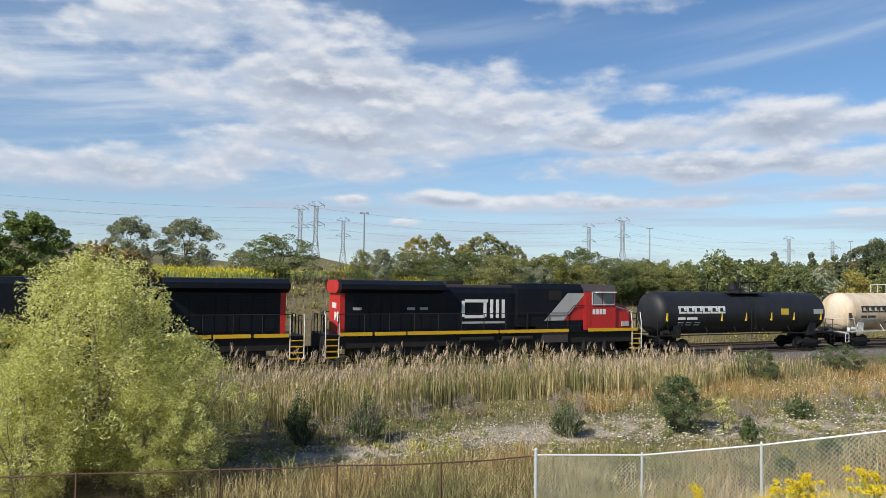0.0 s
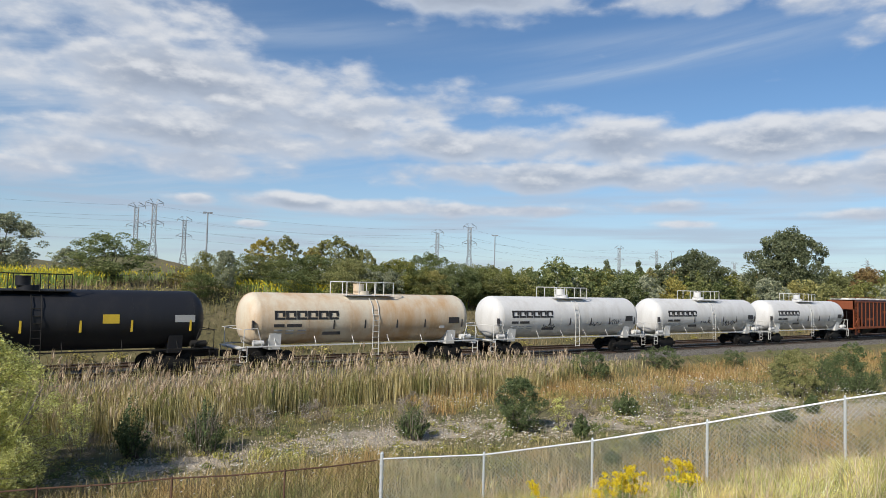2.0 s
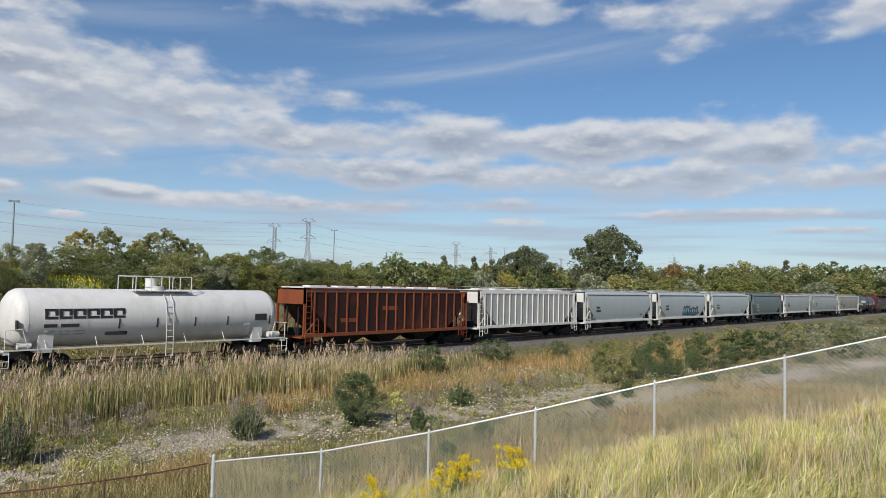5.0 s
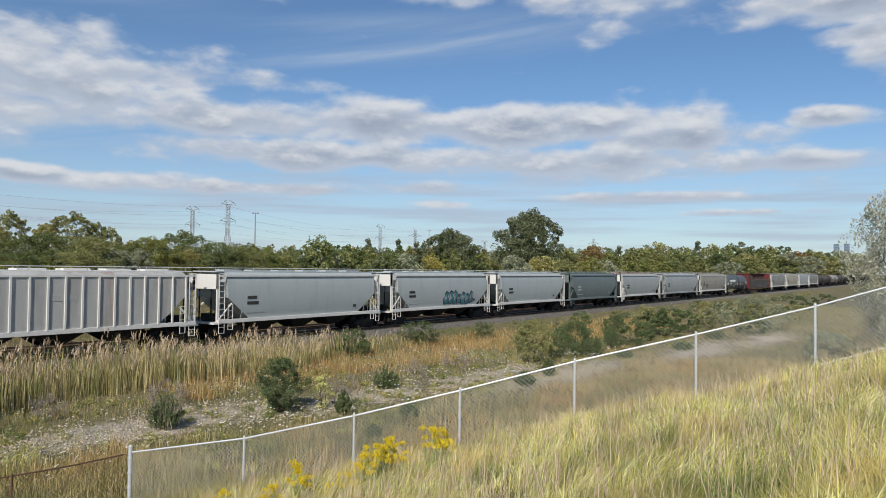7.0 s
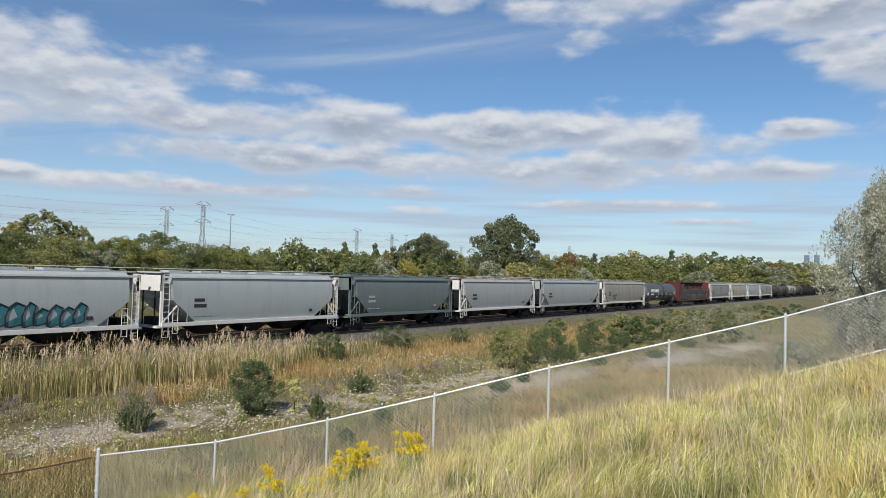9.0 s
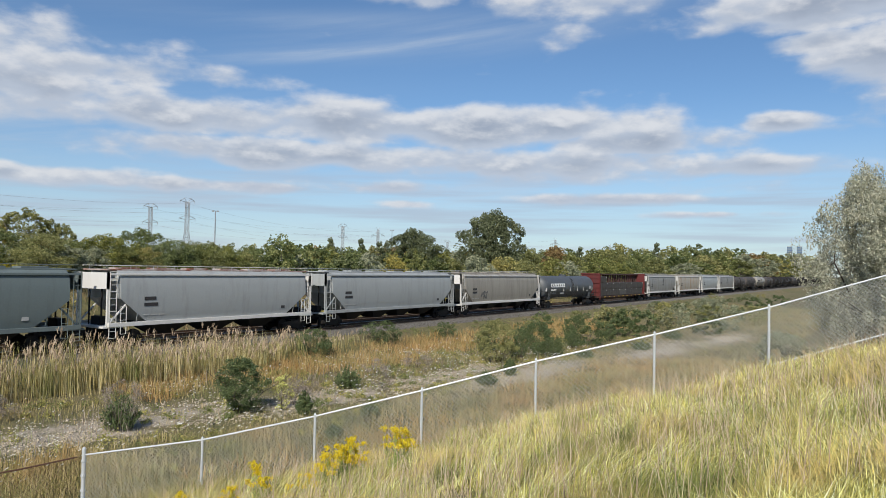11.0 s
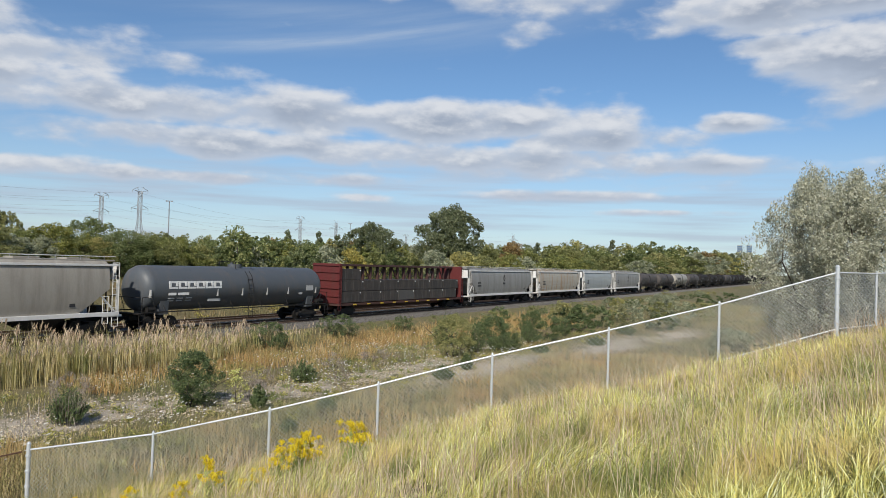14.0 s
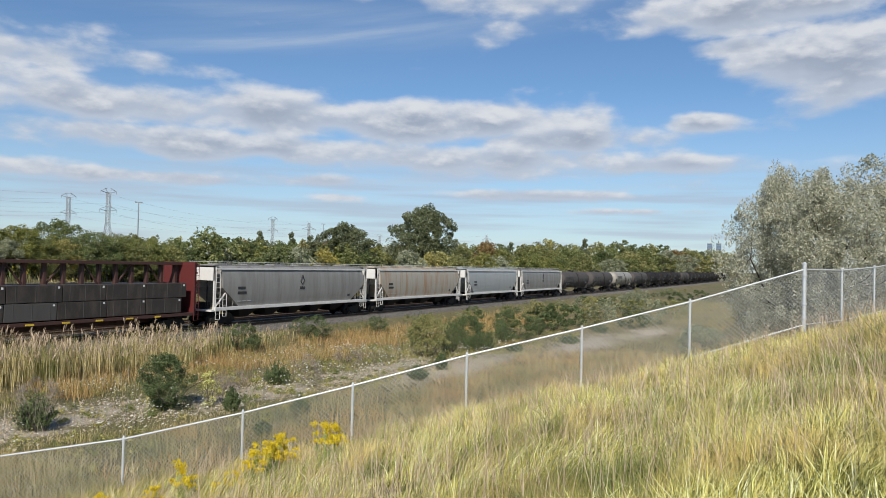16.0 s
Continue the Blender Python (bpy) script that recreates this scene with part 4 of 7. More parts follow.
def centerbeam(length):
    car = empty("centerbeam_flat_car")
    tagged(car, "oxide-red centerbeam flat car loaded with dark wrapped lumber bundles", "flat car", "freight train cars")
    half = length / 2
    s = half - 0.55
    part("deck", box(B(), -s, s, -1.5, 1.5, 0.95, 1.15, 0.02), M["beam_dark"], car)
    part("centre_sill", box(B(), -s, s, -0.25, 0.25, 0.55, 0.95), M["beam_dark"], car)
    part("top_chord", box(B(), -s, s, -0.35, 0.35, 4.42, 4.62, 0.02), M["beam_dark"], car)
    for x in np.arange(-s + 0.6, s, 1.22):
        part("post", box(B(), x - 0.09, x + 0.09, -0.14, 0.14, 1.15, 4.42), M["beam_dark"], car)
    for i, x in enumerate(np.arange(-s + 0.7, s - 1.2, 2.44)):
        a, b = (x, x + 1.0) if i % 2 else (x + 1.0, x)
        part("brace", rod(B(), (a, -0.05, 3.2), (b, -0.05, 4.42), 0.07, 6), M["beam_dark"], car)
    for e in (-1, 1):
        part("bulkhead", box(B(), *sorted((e * (s - 0.16), e * (s + 0.05))), -1.5, 1.5, 1.15, 4.65, 0.02), M["beam_red"], car, "red end bulkhead")
        for z in (1.8, 2.5, 3.2, 3.9, 4.5):
            part("bulkhead_rib", box(B(), *sorted((e * (s + 0.05), e * (s + 0.15))), -1.5, 1.5, z - 0.06, z + 0.06), M["beam_red"], car)
        ladder(car, e * (s + 0.05), -1.53, 0.6, 4.5, 0.4, M["beam_red"])
        bogie(car, e * (half - 2.3))
    couplers(car, half)
    rr = random.Random(3)
    widths = [3.0, 3.4, 2.9, 3.1, 3.3, 2.9]
    for layer, (z0, z1) in enumerate(((1.22, 2.2), (2.24, 3.2), (3.24, 4.2))):
        x = -s + 0.35
        i = 0
        while x < s - 2.2:
            w = widths[(i + layer) % 6]
            w = min(w, s - 0.3 - x)
            if layer == 2 and i > 0:
                break
            for y in (-1, 1):
                m = M["wrap_grey"] if rr.random() < 0.22 else M["wrap"]
                b = box(B(), x, x + w - 0.06, *sorted((y * 0.4, y * 1.44)), z0, z1, 0.03)
                bun = part("lumber_pack", b, m, car)
                if y < 0:
                    for k in (0.15, 0.5, 0.85):
                        part("strap", box(B(), x + w * k - 0.015, x + w * k + 0.015, -1.452, -0.42, z0, z1 + 0.006), M["wrap_grey"], car)
                    part("tag", box(B(), x + w * 0.9, x + w * 0.9 + 0.12, -1.456, -1.43, z1 - 0.2, z1 - 0.08), M["letter_white"], car)
            x += w
            i += 1
    for i in range(9):
        x = -s + 2 + i * 2.2
        part("side_lamp_bracket", box(B(), x, x + 0.5, -1.53, -1.5, 0.98, 1.08), M["yellow_mark"], car)
    return car


def loco():
    """Six-axle freight diesel. Its cab is at +x."""
    car = empty("diesel_locomotive")
    L = 22.35
    half = L / 2
    # underframe and deck
    part("underframe", box(B(), -half + 0.75, half - 0.75, -1.4, 1.4, 0.95, 1.62, 0.02), M["under"], car)
    part("deck", box(B(), -half + 0.6, half - 0.6, -1.54, 1.54, 1.62, 1.72), M["loco_black"], car)
    for y in (-1, 1):
        xx = [(-half + 1.35, -8.0), (-7.85, -6.0), (-5.9, -0.1), (0.0, 4.9), (6.4, half - 0.9)]
        for a, b in xx:
            part("sill_stripe", box(B(), a, b, *sorted((y * 1.53, y * 1.57)), 1.64, 1.83), M["yellow"], car, "yellow stripe along the deck edge")
    # long hood
    hood = [(-1.02, 1.72), (1.02, 1.72), (1.02, 4.0), (0.72, 4.32), (-0.72, 4.32), (-1.02, 4.0)]
    part("long_hood", prism(B(), hood, -half + 1.72, 2.6), M["loco_black"], car)
    part("hood_end", prism(B(), [(y * 1.006, 1.725 if z < 2 else z) for y, z in hood], -half + 1.45, -half + 1.74), M["red"], car, "bright red hood end")
    # radiator with overhanging wings
    rad = [(-1.05, 3.95), (-1.62, 4.18), (-1.62, 4.46), (-1.1, 4.66), (1.1, 4.66), (1.62, 4.46), (1.62, 4.18), (1.05, 3.95)]
    part("radiator", prism(B(), rad, -half + 1.35, -3.6), M["loco_black"], car)
    part("radiator_top", box(B(), -half + 1.4, -3.7, -1.08, 1.08, 4.655, 4.69), M["roof_grime"], car, "dusty grey radiator top")
    part("radiator_end", prism(B(), [(y * 0.72, z) for y, z in rad], -half + 1.30, -half + 1.36), M["red"], car)
    for i in range(8):
        x = -half + 2.0 + i * 0.62
        for y in (-1, 1):
            part("hood_door", box(B(), x, x + 0.55, *sorted((y * 1.02, y * 1.045)), 1.9, 3.7, 0.01), M["loco_black"], car)
    for i in range(9):
        x = -3.2 + i * 0.62
        for y in (-1, 1):
            part("hood_door", box(B(), x, x + 0.57, *sorted((y * 1.02, y * 1.04)), 1.9, 3.75, 0.01), M["loco_black"], car)
    part("exhaust_hump", box(B(), -3.4, 2.6, -0.62, 0.62, 4.3, 4.5, 0.06), M["roof_grime"], car)
    part("exhaust_stack", box(B(), -3.0, -1.9, -0.35, 0.35, 4.48, 4.72, 0.05), M["under"], car)
    part("equipment_cabin", prism(B(), [(-1.42, 2.0), (1.42, 2.0), (1.42, 4.3), (1.1, 4.62), (-1.1, 4.62), (-1.42, 4.3)], 1.3, 6.1), M["loco_black"], car)
    part("blower_duct", box(B(), 2.6, 5.9, -1.5, 1.5, 1.72, 2.05, 0.03), M["loco_black"], car)
    part("air_vent", box(B(), 3.5, 4.4, -1.46, -1.40, 3.6, 4.2), M["under"], car)
    # grey flash and red cab
    bm = B()
    pts = [(3.2, 2.35), (4.6, 2.35), (6.1, 3.9), (6.1, 4.05), (4.9, 4.05)]
    a = [bm.verts.new((x, -1.432, z)) for x, z in pts]
    b = [bm.verts.new((x, -1.40, z)) for x, z in pts]
    for i in range(5):
        j = (i + 1) % 5
        bm.faces.new((a[i], a[j], b[j], b[i]))
    bm.faces.new(a[::-1])
    bm.faces.new(b)
    bmesh.ops.recalc_face_normals(bm, faces=bm.faces)
    part("side_flash", bm, M["letter_grey"], car, "light grey diagonal flash")
    bm = B()
    pts = [(4.65, 2.35), (6.12, 2.35), (6.12, 3.86)]
    a = [bm.verts.new((x, -1.434, z)) for x, z in pts]
    b = [bm.verts.new((x, -1.40, z)) for x, z in pts]
    for i in range(3):
        j = (i + 1) % 3
        bm.faces.new((a[i], a[j], b[j], b[i]))
    bm.faces.new(a[::-1])
    bm.faces.new(b)
    bmesh.ops.recalc_face_normals(bm, faces=bm.faces)
    part("red_flash", bm, M["red"], car)
    cab = [(-1.5, 1.75), (1.5, 1.75), (1.5, 4.15), (1.15, 4.6), (-1.15, 4.6), (-1.5, 4.15)]
    part("cab", prism(B(), cab, 6.1, 8.55), M["red"], car, "bright red cab")
    part("cab_roof", prism(B(), [(-1.52, 4.16), (-1.17, 4.62), (1.17, 4.62), (1.52, 4.16), (1.4, 4.1), (-1.4, 4.1)], 6.05, 8.6), M["roof_grime"], car)
    nose = [(-1.4, 1.75), (1.4, 1.75), (1.4, 3.1), (1.0, 3.45), (-1.0, 3.45), (-1.4, 3.1)]
    bm = loft(B(), [[(8.55, y, z) for y, z in nose], [(9.75, y * 0.95, z if z < 2 else z - 0.22) for y, z in nose], [(10.15, y * 0.8, z if z < 2 else z - 0.6) for y, z in nose]])
    part("nose", bm, M["red"], car, "short red nose")
    part("nose_trim", path(B(), [(8.5, -1.43, 3.25), (10.1, -1.25, 2.85)], 0.04), M["letter_white"], car)
    part("cab_window", box(B(), 6.75, 7.45, -1.53, -1.48, 3.35, 4.08, 0.02), M["glass"], car)
    part("cab_window", box(B(), 7.55, 8.35, -1.53, -1.48, 3.35, 4.08, 0.02), M["glass"], car)
    part("window_frame", path(B(), [(6.7, -1.53, 3.32), (8.4, -1.53, 3.32), (8.4, -1.53, 4.12), (6.7, -1.53, 4.12), (6.7, -1.53, 3.32)], 0.035), M["letter_grey"], car)
    part("window_awning", box(B(), 6.9, 8.35, -1.85, -1.5, 4.1, 4.16), M["letter_white"], car)
    part("cab_door", box(B(), 6.2, 6.6, -1.52, -1.49, 2.0, 4.0, 0.02), M["red"], car)
    part("windscreen", box(B(), 8.54, 8.58, -1.0, 1.0, 3.5, 4.15), M["glass"], car)
    for k in range(4):
        part("number_bar", box(B(), 6.75 + 0.27 * k, 6.95 + 0.27 * k, -1.515, -1.49, 2.72, 3.05), M["letter_white"], car)
        part("number_bar", box(B(), -half + 1.435, -half + 1.46, 0.3 - 0.22 * k, 0.46 - 0.22 * k, 3.1, 3.4), M["letter_white"], car)
    part("route_stripe", path(B(), [(-half + 1.44, -0.75, 2.4), (-half + 1.44, -0.75, 2.9), (-half + 1.44, -0.25, 2.45), (-half + 1.44, -0.25, 2.9)], 0.06), M["letter_white"], car, "white stripe on the hood end")
    for x in (9.1, 9.42):
        part("data_panel", box(B(), x, x + 0.26, -1.425, -1.38, 1.95, 2.25), M["letter_grey"], car)
    # railway company's mark as plain ribbon shapes
    bm = B()
    for a0, a1, z0, z1 in ((-2.1, -0.55, 3.45, 3.63), (-2.1, -0.75, 2.52, 2.70), (-2.3, -2.1, 2.6, 3.55)):
        box(bm, a0, a1, -1.062, -1.03, z0, z1, 0.008)
    part("company_ribbon", bm, M["letter_white"], car, "white ribbon-shaped company mark")
    part("company_ribbon", box(B(), -0.85, -0.65, -1.062, -1.03, 2.6, 3.55, 0.008), M["letter_white"], car)
    for x in (-0.4, 0.0, 0.4):
        part("company_bar", box(B(), x, x + 0.2, -1.062, -1.03, 2.52, 3.63, 0.008), M["letter_white"], car)
    part("address_bar", box(B(), -2.3, 0.6, -1.06, -1.03, 2.2, 2.32), M["letter_grey"], car)
    for x in (-half + 2.2, -half + 6.2, -half + 5.4):
        part("data_bar", box(B(), x, x + 0.5, -1.06, -1.02, 3.02, 3.17), M["letter_grey"], car)
    # handrails and stanchions, steps
    for y in (-1, 1):
        bm = B()
        xs_ = np.arange(-half + 1.25, 5.6, 1.48)
        for x in xs_:
            rod(bm, (x, y * 1.5, 1.72), (x, y * 1.5, 2.82), 0.024)
        path(bm, [(xs_[0], y * 1.5, 2.82), (xs_[-1], y * 1.5, 2.82), (xs_[-1] + 0.5, y * 1.5, 3.3), (6.1, y * 1.5, 3.3)], 0.024)
        part("handrail", bm, M["under"], car)
        for e in (-1, 1):
            bm = B()
            for x in (e * (half - 0.55), e * (half - 1.3)):
                path(bm, [(x, y * 1.52, 0.5), (x, y * 1.52, 2.2), (x, y * 1.4, 2.85)], 0.028)
            part("step_rail", bm, M["letter_white"], car)
            for z in (0.5, 0.82, 1.14, 1.46):
                part("step", box(B(), *sorted((e * (half - 0.6), e * (half - 1.28))), *sorted((y * 1.22, y * 1.54)), z - 0.03, z + 0.02), M["yellow"], car)
            part("step_well", box(B(), *sorted((e * (half - 0.58), e * (half - 1.3))), *sorted((y * 1.0, y * 1.2)), 0.45, 1.7), M["under"], car)
    for e in (-1, 1):
        bm = B()
        for y in (-1.1, 0.4):
            bm = B()
            path(bm, [(e * (half - 0.6), y, 1.6), (e * (half - 0.6), y, 2.75), (e * (half - 0.6), y + 0.7, 2.75), (e * (half - 0.6), y + 0.7, 1.6)], 0.03)
            part("end_handrail", bm, M["loco_black"], car)
        part("pilot", box(B(), *sorted((e * (half - 0.75), e * (half - 0.55))), -1.45, 1.45, 0.25, 1.6, 0.03), M["under"], car)
        part("plow", prism(B(), [(-1.3, 0.12), (1.3, 0.12), (1.4, 0.75), (-1.4, 0.75)], *sorted((e * (half - 0.6), e * (half - 0.35)))), M["under"], car)
        bogie(car, e * 6.2, 2.1, (-2.0, 0.0, 2.0), True)
        part("truck_casting", prism(B(), [(-1.28, 0.42), (-1.12, 0.32), (1.12, 0.32), (1.28, 0.42), (1.28, 0.98), (-1.28, 0.98)], *sorted((e * 3.75, e * 8.7))), M["under"], car)
        for k in range(3):
            part("traction_spring", rod(B(), (e * (4.6 + 1.6 * k), -1.32, 0.5), (e * (4.6 + 1.6 * k), -1.32, 1.05), 0.15, 10), M["under"], car)
    part("fuel_tank", prism(B(), [(-1.3, 1.15), (1.3, 1.15), (1.35, 0.7), (1.0, 0.28), (-1.0, 0.28), (-1.35, 0.7)], -3.1, 2.9), M["under"], car)
    for x0, x1 in ((-2.6, -0.4), (0.2, 2.3)):
        part("air_reservoir", rod(B(), (x0, -1.38, 1.3), (x1, -1.38, 1.3), 0.19, 12), M["under"], car, smooth=True)
    part("battery_box", box(B(), 3.0, 4.9, -1.5, -1.2, 1.0, 1.6, 0.03), M["roof_grime"], car)
    couplers(car, half)
    return car


# ---- the train, car by car: where its ends stand at the start, in metres along the track ----
TRAIN = []


def add_car(car, a, b, flip=False):
    TRAIN.append((car, (a + b) / 2, flip))


def duplicate(car):
    c = copy_thing(car, Matrix())
    WHEELS.extend(o for o in c.children if o.name.startswith("wheelset"))
    return c


def build_train():
    lead = loco()
    tagged(lead, "black diesel locomotive with yellow deck stripe, leading backwards", "locomotive", "locomotives")
    add_car(lead, -12.4, 10.0, True)
    second = duplicate(lead)
    tagged(second, "black diesel locomotive with a bright red cab and hood end", "locomotive", "locomotives")
    add_car(second, 10.0, 32.4)
    add_car(tank_car(18.5, M["black"], M["black"], 0, "white", "glossy black tank car with white wordmark and yellow panels", yellow=True), 32.4, 51.0)
    t1 = tank_car(17.6, M["rusty_white"], M["rusty_white"], 0, "dark", "cream tank car with orange rust stains and white railings", M["white_trim"])
    add_car(t1, 51.0, 68.8)
    t2 = tank_car(17.6, M["white"], M["white"], 0, "dark", "clean white tank car with dark wordmark and white railings", M["white_trim"])
    add_car(t2, 68.8, 86.4)
    side = lambda z: -math.sqrt(max(0.0, 1.49 ** 2 - (z - 2.72) ** 2))
    for a, b in ((86.4, 104.2), (104.2, 121.7)):
        add_car(duplicate(t2), a, b)
    for car, marks in ((TRAIN[4][0], ((1.6, 2.0, 1.5, 0.35, 3), (4.0, 2.1, 1.2, 0.5, 4), (-3.2, 1.9, 1.4, 0.4, 9))), (TRAIN[5][0], ((-1.6, 2.0, 1.6, 0.4, 6), (1.9, 1.8, 2.0, 0.6, 7), (6.2, 2.0, 0.7, 0.7, 8)))):
        for x, z, w, h, sd in marks:
            scribble(car, x, z, w, h, sd, side, M["graffiti_dark"])
    add_car(hopper_car(18.4, M["rust_hopper"], M["rust_bright"], "rust-brown ribbed covered hopper car with orange stains", False, M["white_trim"], M["rust_bright"], "light"), 121.7, 140.3)
    # panels painted greyer than the white ribs, for their lack of direct sun
    add_car(hopper_car(17.6, M["ribbed"], M["white_trim"], "chalky white ribbed covered hopper car with rust streaks", False, M["white_trim"], M["white_trim"]), 140.3, 158.0)
    h = hopper_car(17.4, M["silver_hopper"], M["white_trim"], "pale silver-grey curved-side covered hopper car")
    add_car(h, 158.0, 175.6)
    add_car(hopper_car(17.2, M["silver_hopper"], M["white_trim"], "silver-grey covered hopper car with teal spray paint", graffiti=True), 175.6, 192.8)
    add_car(duplicate(h), 192.8, 210.2)
    add_car(hopper_car(16.8, M["dark_hopper"], M["dark_hopper"], "slate-grey curved-side covered hopper car", mark="light"), 210.2, 227.0)
    add_car(hopper_car(18.4, M["grey_hopper"], M["white_trim"], "grey covered hopper car with a heavily rusted roof", roof_mat=M["rust_top"]), 227.0, 245.6)
    add_car(hopper_car(21.0, M["grey_hopper"], M["grey_hopper"], "long grey covered hopper car with dirty white ends", bays=4), 245.6, 266.8)
    # ends in white trim, not tan: sunlight on the end faces, given as paint
    tan = hopper_car(21.0, M["tan_hopper"], M["white_trim"], "weathered tan covered hopper car with spray scribbles", bays=4)
    scribble(tan, -5.6, 1.7, 1.5, 0.9, 12, lambda z: -hopper_side(z, True), M["graffiti_dark"])
    add_car(tan, 266.8, 287.6)
    gt = tank_car(20.0, M["grey_tank"], M["grey_tank"], 0, "white", "dark grey weathered tank car with white wordmark", platform=False)
    add_car(gt, 287.6, 308.2)
    add_car(centerbeam(24.2), 308.2, 333.0)
    adm = hopper_car(21.6, M["warm_hopper"], M["white_trim"], "weathered grey covered hopper car with a dark emblem", bays=5, emblem=True)
    add_car(adm, 333.0, 355.0)
    add_car(hopper_car(21.0, M["stained_hopper"], M["white_trim"], "cream covered hopper car with orange rust streaks", bays=4), 355.0, 376.3)
    add_car(hopper_car(19.6, M["grey_hopper"], M["white_trim"], "bright grey-white covered hopper car with dirty lower sides", bays=4), 376.3, 396.2)
    add_car(duplicate(adm), 396.2, 417.4)
    at = 417.4
    rust_tank = tank_car(19.0, M["tan_hopper"], M["grey_tank"], 0, "dark", "rust-stained tan tank car", platform=False)
    brown_tank = tank_car(19.0, M["sooty_brown"], M["soot"], 0, "dark", "grimy brown-grey tank car", platform=False)
    dark_tank = tank_car(19.0, M["soot"], M["soot"], 0, "dark", "sooty black tank car", platform=False)
    first = [brown_tank, brown_tank, rust_tank, brown_tank, dark_tank, dark_tank, dark_tank, brown_tank, dark_tank, dark_tank, dark_tank, dark_tank, dark_tank, dark_tank, dark_tank, dark_tank]
    used = set()
    for c in first:
        if c in used or c is gt:
            d = duplicate(c)
        else:
            d = c
            used.add(c)
        add_car(d, at, at + 19.6)
        at += 19.7


build_train()
SPEED, SLOWING = 18.506, 0.0059


def travelled(t):
    return SPEED * t - SLOWING * t * t


def motions():
    for car, x, flip in TRAIN:
        walk(car, [(t, pose(x - travelled(t), 0, 0, 0, 0, 180 if flip else 0)) for t in (0.0, 2.0, 4.0, 6.0, 8.0, 10.0, 12.0, 14.0, 16.0)])
    wheel_motions()


# ---- fences ----
def chain_link(a, b, height, parent, r=0.0037, pitch=0.115, material=None):
    """Woven wire between two posts: a and b are the top corners."""
    a, b = np.array(a), np.array(b)
    L = float(np.linalg.norm((b - a)[:2]))
    segs = []
    for c in np.arange(-height, L, pitch):
        v0, v1 = max(0.0, -c), min(height, L - c)
        if v1 - v0 > 0.05:
            segs.append((c + v0, v0, c + v1, v1, 1))
            segs.append((c + v0, height - v0, c + v1, height - v1, -1))
    s = np.array(segs)
    d = (b - a) / L
    nrm = np.array([-d[1], d[0], 0.0])
    nrm /= np.linalg.norm(nrm)
    base = a - np.array([0, 0, height])

    def at(ss, vv, off):
        return base + ss[:, None] * d + np.stack([np.zeros_like(vv), np.zeros_like(vv), vv], 1) + off
    rows = []
    for k in range(3):
        ang = 2 * math.pi * k / 3
        off = nrm * (r * math.cos(ang))
        up = r * math.sin(ang)
        rows.append(at(s[:, 0] - s[:, 4] * up * 0.7, s[:, 1] + up * 0.7, off))
        rows.append(at(s[:, 2] - s[:, 4] * up * 0.7, s[:, 3] + up * 0.7, off))
    v = np.stack(rows, 1).reshape(-1, 3)
    i = np.arange(len(s))[:, None] * 6
    f = np.concatenate([i + np.array(q) for q in ((0, 1, 3, 2), (2, 3, 5, 4), (4, 5, 1, 0))])
    ob = array_mesh("wire_mesh", v, [f], material or M["galv"], parent)
    ob["kind"] = "stuff"
    return ob


def new_fence():
    fence = empty("chain_link_fence")
    tagged(fence, "galvanised chain-link fence climbing the grassy bank", "fence")
    pts = list(FENCE)
    for bearing, dist, dz in ((92.27, 25.3, 0.14), (94.2, 28.2, 0.28), (96.0, 31.1, 0.5), (97.3, 34.0, 0.8)):
        x, y = polar(bearing, dist)
        pts.append((x, y, 4.85 + dz))
    for i, (x, y, z) in enumerate(pts):
        thick = 0.055 if i in (0, 7) else 0.034
        up = 0.14 if i in (0, 7) else 0.02
        bm = rod(B(), (x, y, min(z - 2.1, zg1(x, y) - 0.3)), (x, y, z + up), thick, 10)
        rod(bm, (x, y, z + up), (x, y, z + up + 0.05), thick * 1.15, 10, thick * 0.4)
        post = part("fence_post", bm, M["galv"], fence, smooth=True)
        if i in (0, 7):
            for k in (0.2, 0.6, 1.0, 1.4):
                part("tension_band", rod(B(), (x, y, z - k), (x, y, z - k + 0.05), thick * 1.35, 10), M["galv"], post)
    for i, (p, q) in enumerate(zip(pts, pts[1:])):
        part("top_rail", rod(B(), (p[0], p[1], p[2] - 0.02), (q[0], q[1], q[2] - 0.02), 0.024, 8), M["galv"], fence, smooth=True)
        if i in (0, 6, 7, 8, 9, 10):
            part("bottom_rail", rod(B(), (p[0], p[1], p[2] - 1.55), (q[0], q[1], q[2] - 1.55), 0.021, 8), M["galv"], fence, smooth=True)
        chain_link(p, q, 1.72, fence)


def old_fence():
    fence = empty("old_fence")
    tagged(fence, "old rusted chain-link fence along the meadow edge", "fence")
    pts = [(11.60, -20.72, -0.42), (8.85, -20.3, -0.47), (5.98, -19.5, -0.47), (2.9, -18.78, -0.47), (-0.64, -17.95, -0.45), (-3.6, -17.3, -0.43), (-6.6, -16.6, -0.4), (-9.6, -15.9, -0.4)]
    for x, y, z in pts[1:]:
        part("fence_post", rod(B(), (x, y, zg1(x, y) - 0.2), (x, y, z + 0.05), 0.03, 8), M["rust_pipe"], fence)
    for p, q in zip(pts, pts[1:]):
        mid = tuple((p[k] + q[k]) / 2 - (0.03 if k == 2 else 0) for k in range(3))
        part("top_rail", path(B(), [p, mid, q], 0.022), M["rust_pipe"], fence)
        chain_link(p, q, 1.5, fence, 0.0032, 0.13, M["rust_pipe"])


new_fence()
old_fence()


